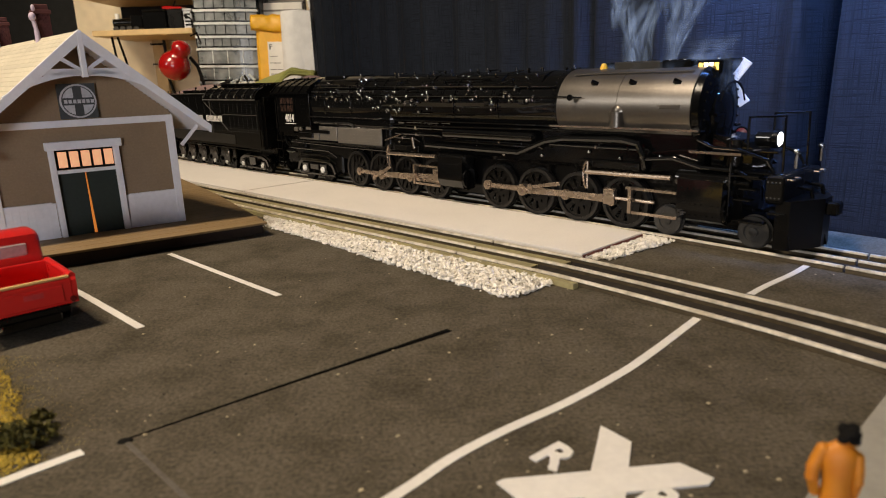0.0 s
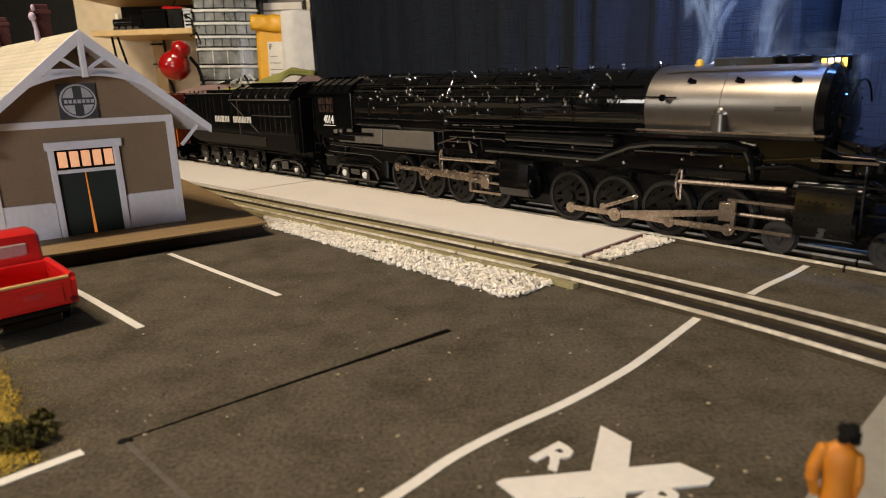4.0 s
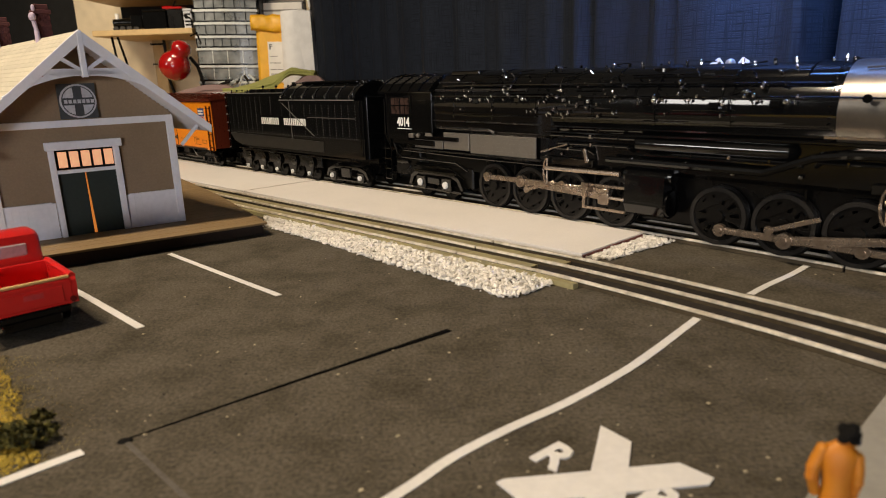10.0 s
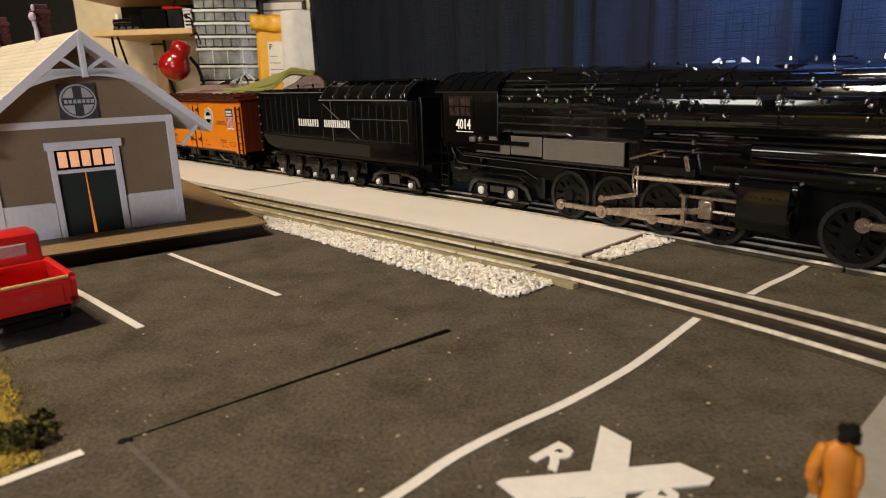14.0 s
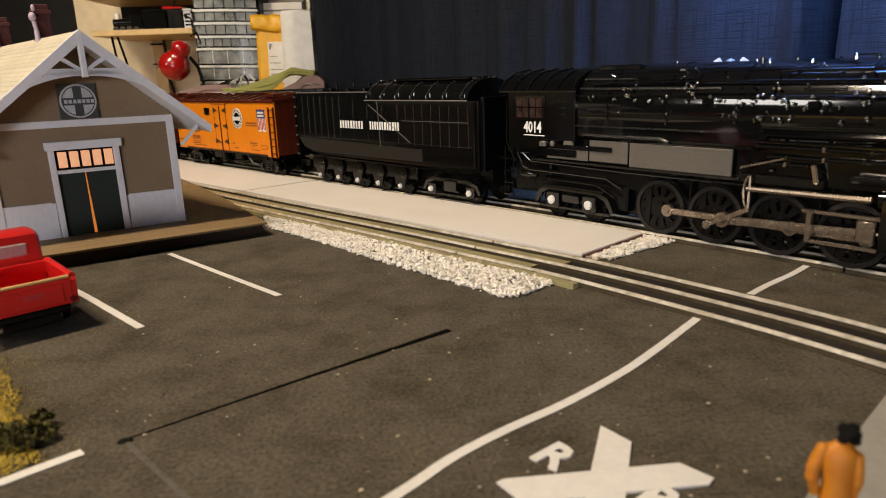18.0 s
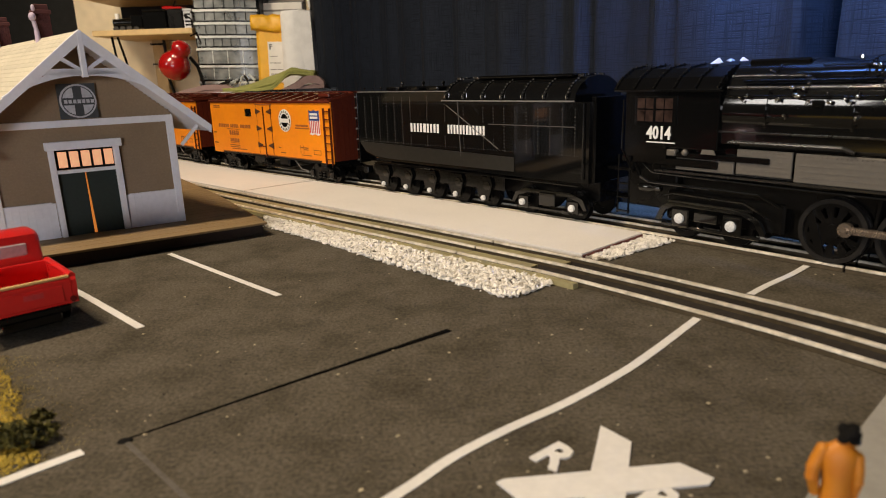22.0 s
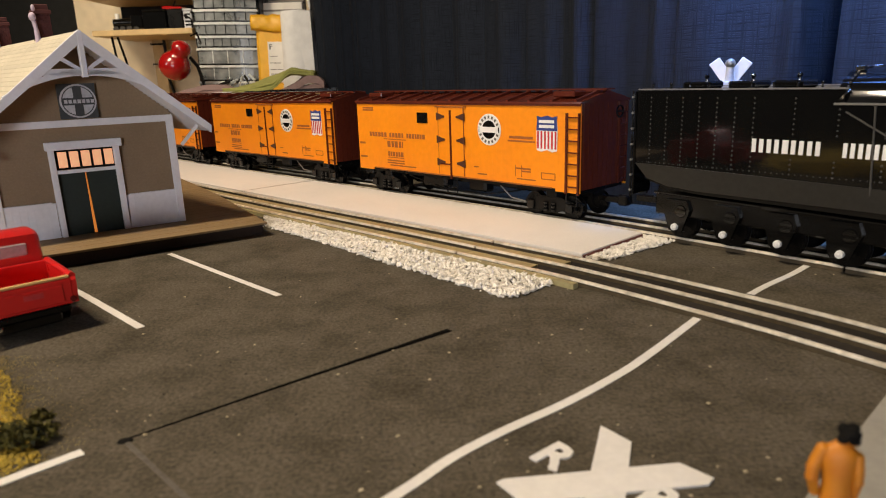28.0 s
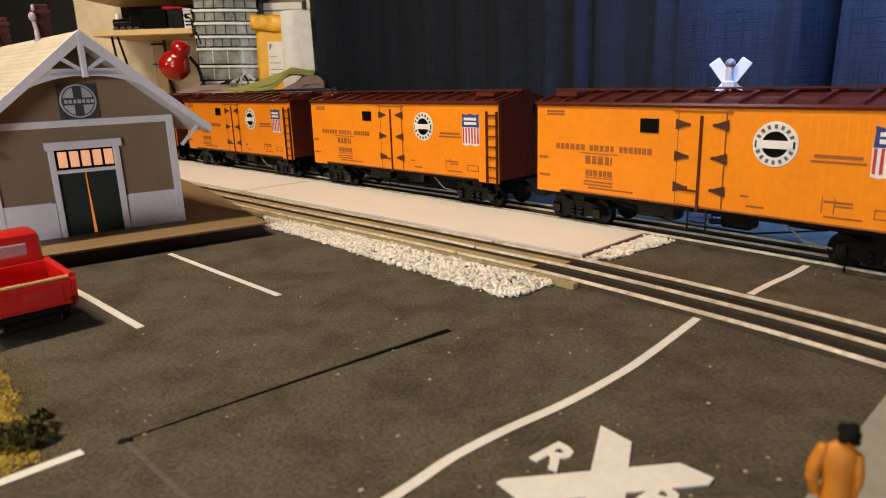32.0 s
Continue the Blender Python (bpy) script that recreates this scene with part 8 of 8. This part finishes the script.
part("core", ring(bmesh.new(), 0.017, 0.0195, -0.268, -0.002, 20), M_WOOD, roll, "cardboard core").matrix_local = pose(0, 0, 0, -90, 0, 0)
part("loose_sheet", box(bmesh.new(), -0.002, 0.056, -0.0570, -0.0555, 0.002, 0.262, 0.0004), M_TOWEL, roll)


def cloth_heap(name, m, w, d, h, material, label, seed, layers):
    """A folded cloth: thick soft layers that slope up to one side, one over the other."""
    t = thing(name, label, "cloth", "folded cloths on the bench", m=m)
    for q in range(layers):
        bm = bmesh.new()
        nx, ny = 26, 8
        lo, hi = [], []
        for i in range(nx + 1):
            u = i / nx
            top = h * (0.10 + 0.90 * min(1.0, u / 0.62) ** 1.1) * (q + 1) / layers
            if u > 0.9:
                top *= 1 - 3.0 * (u - 0.9)
            a, b = [], []
            for j in range(ny + 1):
                v = j / ny
                wob = 0.05 * h * math.sin(9 * u + 2 * q + seed) + 0.10 * h * noise.noise(Vector((u * 4, v * 3, seed + q)))
                x = (u - 0.5) * w * (1 - 0.07 * q) + 0.02 * w * q + 0.012 * math.sin(3 * v + q)
                y = (v - 0.5) * d - 0.004 * q
                zt = max(0.006, top + wob)
                b.append(bm.verts.new((x, y, zt)))
                a.append(bm.verts.new((x, y, max(0.0, zt - h / layers * 0.92) if q else 0.0)))
            lo.append(a), hi.append(b)
        for i in range(nx):
            for j in range(ny):
                bm.faces.new((hi[i][j], hi[i + 1][j], hi[i + 1][j + 1], hi[i][j + 1]))
                bm.faces.new((lo[i][j + 1], lo[i + 1][j + 1], lo[i + 1][j], lo[i][j]))
            for j, s0 in ((0, 1), (ny, -1)):
                f = (lo[i][j], lo[i + 1][j], hi[i + 1][j], hi[i][j])
                bm.faces.new(f if s0 > 0 else tuple(reversed(f)))
        for i, s0 in ((0, -1), (nx, 1)):
            for j in range(ny):
                f = (lo[i][j], lo[i][j + 1], hi[i][j + 1], hi[i][j])
                bm.faces.new(f if s0 > 0 else tuple(reversed(f)))
        part("fold", bm, material, t, smooth=True)
    return t


def draped_cloth(m, w, d, h, material, label, seed, layers):
    """A folded cloth that climbs from the bench over a pile beside it and ends in a flat lip; its layers show one above the other."""
    t = thing("folded_cloth", label, "cloth", "folded cloths on the bench", m=m)
    nx, ny = 44, 14
    for q in range(layers):
        bm = bmesh.new()
        g = []
        for i in range(nx + 1):
            u = i / nx
            crest = h * (min(1.0, u / 0.66) ** 1.25 if u < 0.66 else 1.0 - 0.75 * (u - 0.66) ** 1.2)
            row = []
            for j in range(ny + 1):
                v = j / ny
                face = 1.0 if u > 0.74 else 0.30 + 0.70 * min(1.0, v / 0.8) + (0.70 - 0.70 * min(1.0, v / 0.8)) * max(0.0, (u - 0.55) / 0.19)
                x = w * (u - 0.5) + 0.020 * v * (1 - u) + 0.004 * noise.noise(Vector((v * 3, q, seed)))
                y = d * (v - 0.5) * (1 - 0.35 * max(0.0, u - 0.66)) + 0.007 * q - 0.012 * math.sin(3.0 * u + 0.6 * q)
                z = crest * face + 0.0065 * (q + 1) + 0.003 * math.sin(9 * u - 5 * v + q) * (1 - v) + 0.004 * noise.noise(Vector((u * 6, v * 4, seed + q)))
                row.append(bm.verts.new((x, y, max(0.003, z))))
            g.append(row)
        for p, r in zip(g, g[1:]):
            for j in range(ny):
                bm.faces.new((p[j], r[j], r[j + 1], p[j + 1]))
        ob = part("fold", bm, material, t, smooth=True)
        ob.modifiers.new("thickness", "SOLIDIFY").thickness = 0.0045
    return t


draped_cloth(pose(-0.530, 2.19, BZ0, 0, 0, 3), 0.285, 0.10, 0.058, M_GREENCLOTH, "crumpled olive green cloth on the bench", 61, 3)
cloth_heap("folded_cloth", pose(-0.4420, 2.175, BZ0, 0, 0, 0), 0.165, 0.075, 0.050, M_PINKCLOTH, "folded dusty pink cloth on the bench", 62, 2)
cloth_heap("folded_cloth", pose(-0.780, 2.20, BZ0, 0, 0, 3), 0.26, 0.10, 0.034, M_PINKCLOTH, "flattened grey-pink rag on the bench", 63, 2)
tray = thing("black_tray", "flat black tray on the bench edge", "tray", m=pose(-0.44, 2.16, BZ0))
part("base", box(bmesh.new(), -0.16, 0.17, -0.03, 0.03, 0, 0.010, 0.002), M_BLACK2, tray)
part("lip", box(bmesh.new(), -0.16, 0.17, -0.032, -0.028, 0, 0.014, 0.001), M_FRAME, tray)
pad = thing("paper_pad", "pale paper pad with a black end on the bench", "paper pad", m=pose(-0.660, 2.15, BZ0))
part("paper_block", box(bmesh.new(), -0.04, 0.03, -0.02, 0.03, 0, 0.012, 0.001), M_PAPER, pad)
part("clip", box(bmesh.new(), 0.03, 0.075, -0.02, 0.03, 0, 0.013, 0.002), M_FRAME, pad)
for k in range(6):
    j = thing("small_tool", "thin metal hobby tool lying on the bench", "tool", "tools on the bench", m=pose(-0.72 + 0.03 * k, 2.19 + 0.01 * (k % 3), BZ0 + 0.024, 0, -12 - 4 * k, 20 + 25 * k))
    part("shaft", rod(bmesh.new(), (-0.045, 0, 0), (0.045, 0, 0.006), 0.0022, 8), M_CHROME, j)
    part("grip", rod(bmesh.new(), (0.030, 0, 0.005), (0.062, 0, 0.007), 0.0042, 8), M_CLEAR_RIM if k % 2 else M_FRAME, j)
for k in range(4):
    j = thing("paper_sheet", "loose printed sheet lying on the bench", "paper", "papers on the bench", m=pose(-0.92 + 0.075 * k, 2.19, BZ0 + 0.0006 + 0.001 * k, 0, 0, 17 * k - 20))
    part("sheet", box(bmesh.new(), -0.05, 0.05, -0.035, 0.035, 0, 0.0008), M_PAPER if k % 2 else M_WOOD, j)
# red desk lamp
lamp = thing("desk_lamp", "glossy red desk lamp with a black arm, switched off", "desk lamp", m=pose(-0.864, 2.34, BZ0))
axis = Matrix.Translation((-0.020, 0.0, 0.102)) @ Matrix.Rotation(radians(32), 4, "Y") @ Matrix.Rotation(radians(12), 4, "X")
sh = part("shade", lathe(bmesh.new(), [(-0.046, 0.030), (-0.038, 0.042), (-0.020, 0.0525), (0.0, 0.0560), (0.020, 0.0520), (0.036, 0.0390), (0.044, 0.0310), (0.052, 0.0300), (0.066, 0.0345), (0.080, 0.0320), (0.092, 0.0200), (0.096, 0.006)], "z", 32), M_LAMPRED, lamp, "glossy red lamp shade", True)
sh.matrix_local = axis @ Matrix.Diagonal((0.93, 0.93, 0.93, 1))
part("arm", pipe(bmesh.new(), [(0.030, 0.01, 0.128), (0.050, 0.02, 0.095), (0.062, 0.02, 0.045), (0.064, 0.02, 0.0)], 0.006, 8), M_FRAME, lamp, "black lamp arm", True)
part("base", lathe(bmesh.new(), [(0, 0.055), (0.010, 0.052), (0.014, 0.02)], "z", 24, (0.060, 0.02, 0)), M_FRAME, lamp, smooth=True)
part("switch_cord", pipe(bmesh.new(), [(0.040, 0.01, 0.195), (0.060, 0.02, 0.205), (0.066, 0.03, 0.17)], 0.003), M_FRAME, lamp)
pens = thing("pen_cup", "black pens standing behind the towel roll", "pens", m=pose(-0.455, 2.60, BZ0))
part("cup", lathe(bmesh.new(), [(0, 0.03), (0.25, 0.032)], "z", 16), M_FRAME, pens)
part("pen", rod(bmesh.new(), (0, 0, 0.2), (0.03, 0, 0.40), 0.006, 8), M_FRAME, pens)
part("pen", rod(bmesh.new(), (0.01, 0.01, 0.2), (-0.02, 0, 0.39), 0.005, 8), M_WHITE, pens)
strip2 = thing("paper_box", "small white printed carton lying behind the track", "carton", m=Matrix.Translation(line(-0.42, -0.16)) @ Matrix.Rotation(radians(-45), 4, "Z"))
part("case", box(bmesh.new(), -0.03, 0.03, -0.01, 0.01, 0, 0.016, 0.001), M_PAPER, strip2)
for k in range(6):
    part("print_bar", box(bmesh.new(), -0.024 + 0.008 * k, -0.019 + 0.008 * k, -0.0105, -0.0098, 0.004, 0.010), M_DGREY, strip2)
# ---- smoke: thin blue-white wisps, each a rigid piece that rises from the chimneys ----
M_SMOKE = bpy.data.materials.new("thin_smoke")
M_SMOKE.use_nodes = True
_n, _l = M_SMOKE.node_tree.nodes, M_SMOKE.node_tree.links
_b = _n["Principled BSDF"]
_b.inputs["Base Color"].default_value = (0.42, 0.60, 0.98, 1)
_b.inputs["Roughness"].default_value, _b.inputs["Specular IOR Level"].default_value = 1.0, 0.0
_uv, _mp, _t, _r = _n.new("ShaderNodeUVMap"), _n.new("ShaderNodeMapping"), _n.new("ShaderNodeTexNoise"), _n.new("ShaderNodeMapRange")
_mp.inputs["Scale"].default_value = (1.5, 3.0, 1)
_t.inputs["Scale"].default_value, _t.inputs["Detail"].default_value, _t.inputs["Distortion"].default_value = 1.0, 4, 1.6
_r.inputs[1].default_value, _r.inputs[2].default_value, _r.inputs[3].default_value, _r.inputs[4].default_value = 0.36, 0.64, 0.0, 0.62
_l.new(_uv.outputs[0], _mp.inputs[0]), _l.new(_mp.outputs[0], _t.inputs["Vector"]), _l.new(_t.outputs["Fac"], _r.inputs[0])
# the sheets thin out to nothing at their two edges and at both ends
_sep = _n.new("ShaderNodeSeparateXYZ")
_l.new(_uv.outputs[0], _sep.inputs[0])
_last = _r.outputs[0]
for _axis, _gain in ((0, 2.2), (1, 5.0)):
    _inv, _par, _cap, _mul = (_n.new("ShaderNodeMath") for _k in range(4))
    _inv.operation, _inv.inputs[0].default_value = "SUBTRACT", 1.0
    _l.new(_sep.outputs[_axis], _inv.inputs[1])
    _par.operation = _cap.operation = _mul.operation = "MULTIPLY"
    _l.new(_inv.outputs[0], _par.inputs[0]), _l.new(_sep.outputs[_axis], _par.inputs[1])
    _cap.use_clamp, _cap.inputs[1].default_value = True, _gain
    _l.new(_par.outputs[0], _cap.inputs[0])
    _l.new(_cap.outputs[0], _mul.inputs[0]), _l.new(_last, _mul.inputs[1])
    _last = _mul.outputs[0]
_l.new(_last, _b.inputs["Alpha"])


def wisp_mesh(seed):
    """Four curling sheets of smoke that part and widen upward, about 10 cm high."""
    rnd = random.Random(seed)
    bm = bmesh.new()
    uvl = bm.loops.layers.uv.new("UVMap")
    nz, na = 22, 8
    for sheet in range(4):
        a1, a2, a3, lean = rnd.uniform(0, 6), rnd.uniform(0, 6), rnd.uniform(0, 6), rnd.uniform(0.004, 0.034)
        wide = rnd.uniform(0.020, 0.036)
        du = rnd.uniform(0, 5)
        grid = []
        for i in range(nz + 1):
            t = i / nz
            cx = lean * t + 0.008 * t * math.sin(5.0 * t + a1) + 0.003 * math.sin(11 * t + a2) * t
            cy = 0.006 * math.sin(4 * t + a3) * t
            w = 0.0055 + wide * t ** 0.9 * (0.65 + 0.35 * math.sin(6 * t + a3))
            tw = 0.35 * math.sin(3.5 * t + a2)
            grid.append([bm.verts.new((cx + w * (k / na - 0.5) * math.cos(tw), cy + w * (k / na - 0.5) * math.sin(tw) + 0.0010 * math.sin(7 * k / na + a1) * t, 0.100 * t)) for k in range(na + 1)])
        for i in range(nz):
            for k in range(na):
                f = bm.faces.new((grid[i][k], grid[i][k + 1], grid[i + 1][k + 1], grid[i + 1][k]))
                for lp, (q, p) in zip(f.loops, ((k, i), (k + 1, i), (k + 1, i + 1), (k, i + 1))):
                    lp[uvl].uv = (q / na, p / nz)
    return finish(bm, "smoke_wisp", M_SMOKE, True)


WISPS = []
for k in range(4):
    me = wisp_mesh(70 + k)
    for j in range(4):
        ob = tagged(new("smoke_wisp", me), "thin blue-white wisp of chimney smoke", "smoke", "chimney smoke")
        ob.visible_shadow = False
        WISPS.append((ob, k, j))


# ---- everything that moves ----
def chimney_place(t, a):
    m = on_line(run(t) + LOCO_C, LOCO_HALF)
    return m @ Vector((X(a), 0, 0.112))


def motions():
    every = [f / FPS for f in range(0, 961, 12)] 
    fine = [f / FPS for f in range(0, 961, 4)]
    vehicles = [(loco, LOCO_C, LOCO_HALF), (tender, TEND_C, TEND_HALF)] + [(c, -0.3 * k, CAR_HALF) for k, c in enumerate(CARS)]
    for ob, c, half in vehicles:
        walk(ob, [(t, on_line(run(t) + c, half)) for t in every])
    s9 = run(9.0)
    for ob, c, half in vehicles:
        for w in ob.children:
            if "radius" not in w:
                continue
            x, y, r = w["place"]
            flip = pose(0, 0, 0, 0, 0, 180) if y > 0 else Matrix.Identity(4)
            rows = []
            for t in fine:
                phi = (run(t) - s9) / w["radius"] - math.pi / 2 + w["turn"]
                rows.append((t, Matrix.Translation((x, y, r)) @ Matrix.Rotation(phi, 4, "Y") @ flip))
            walk(w, rows)
    for kind, ob, main, sg, turn in RODS:
        rows = []
        for t in fine:
            phi = (run(t) - s9) / 0.018 - math.pi / 2 + turn + 0.0
            rows.append((t, rod_pose(kind, main, sg, phi)))
        walk(ob, rows)
    # a wisp leaves a chimney, climbs out of sight above and later leaves again from below the chimney's rim
    for n, (ob, k, j) in enumerate(WISPS):
        a = (0.882, 0.896, 0.920, 0.934)[k]
        rows = []
        start = -2.2 + 0.66 * (4 * j + (0, 2, 1, 3)[k])
        speed = 0.055 + 0.012 * ((n * 7) % 5) / 5
        for t in [0.4 * i for i in range(81)]:
            base = chimney_place(max(0.0, min(t, max(start, 0.0))), a)
            heading = on_line(run(t) + LOCO_C, LOCO_HALF).to_euler().z
            rise = min(1.1, max(0.0, t - start) * speed)
            drift = 0.30 * (chimney_place(t, a) - base) if t > start else Vector((0, 0, 0))
            hidden = -0.100 if t <= start else -0.100 + rise
            p = (chimney_place(t, a) if t <= start else base + drift) + Vector((0.004 * math.sin(1.3 * t + n) * min(1, rise * 12), 0, hidden))
            rows.append((t, Matrix.Translation(p) @ Matrix.Rotation(heading + 0.30 * math.sin(0.5 * t + n), 4, "Z")))
        walk(ob, rows)


motions()
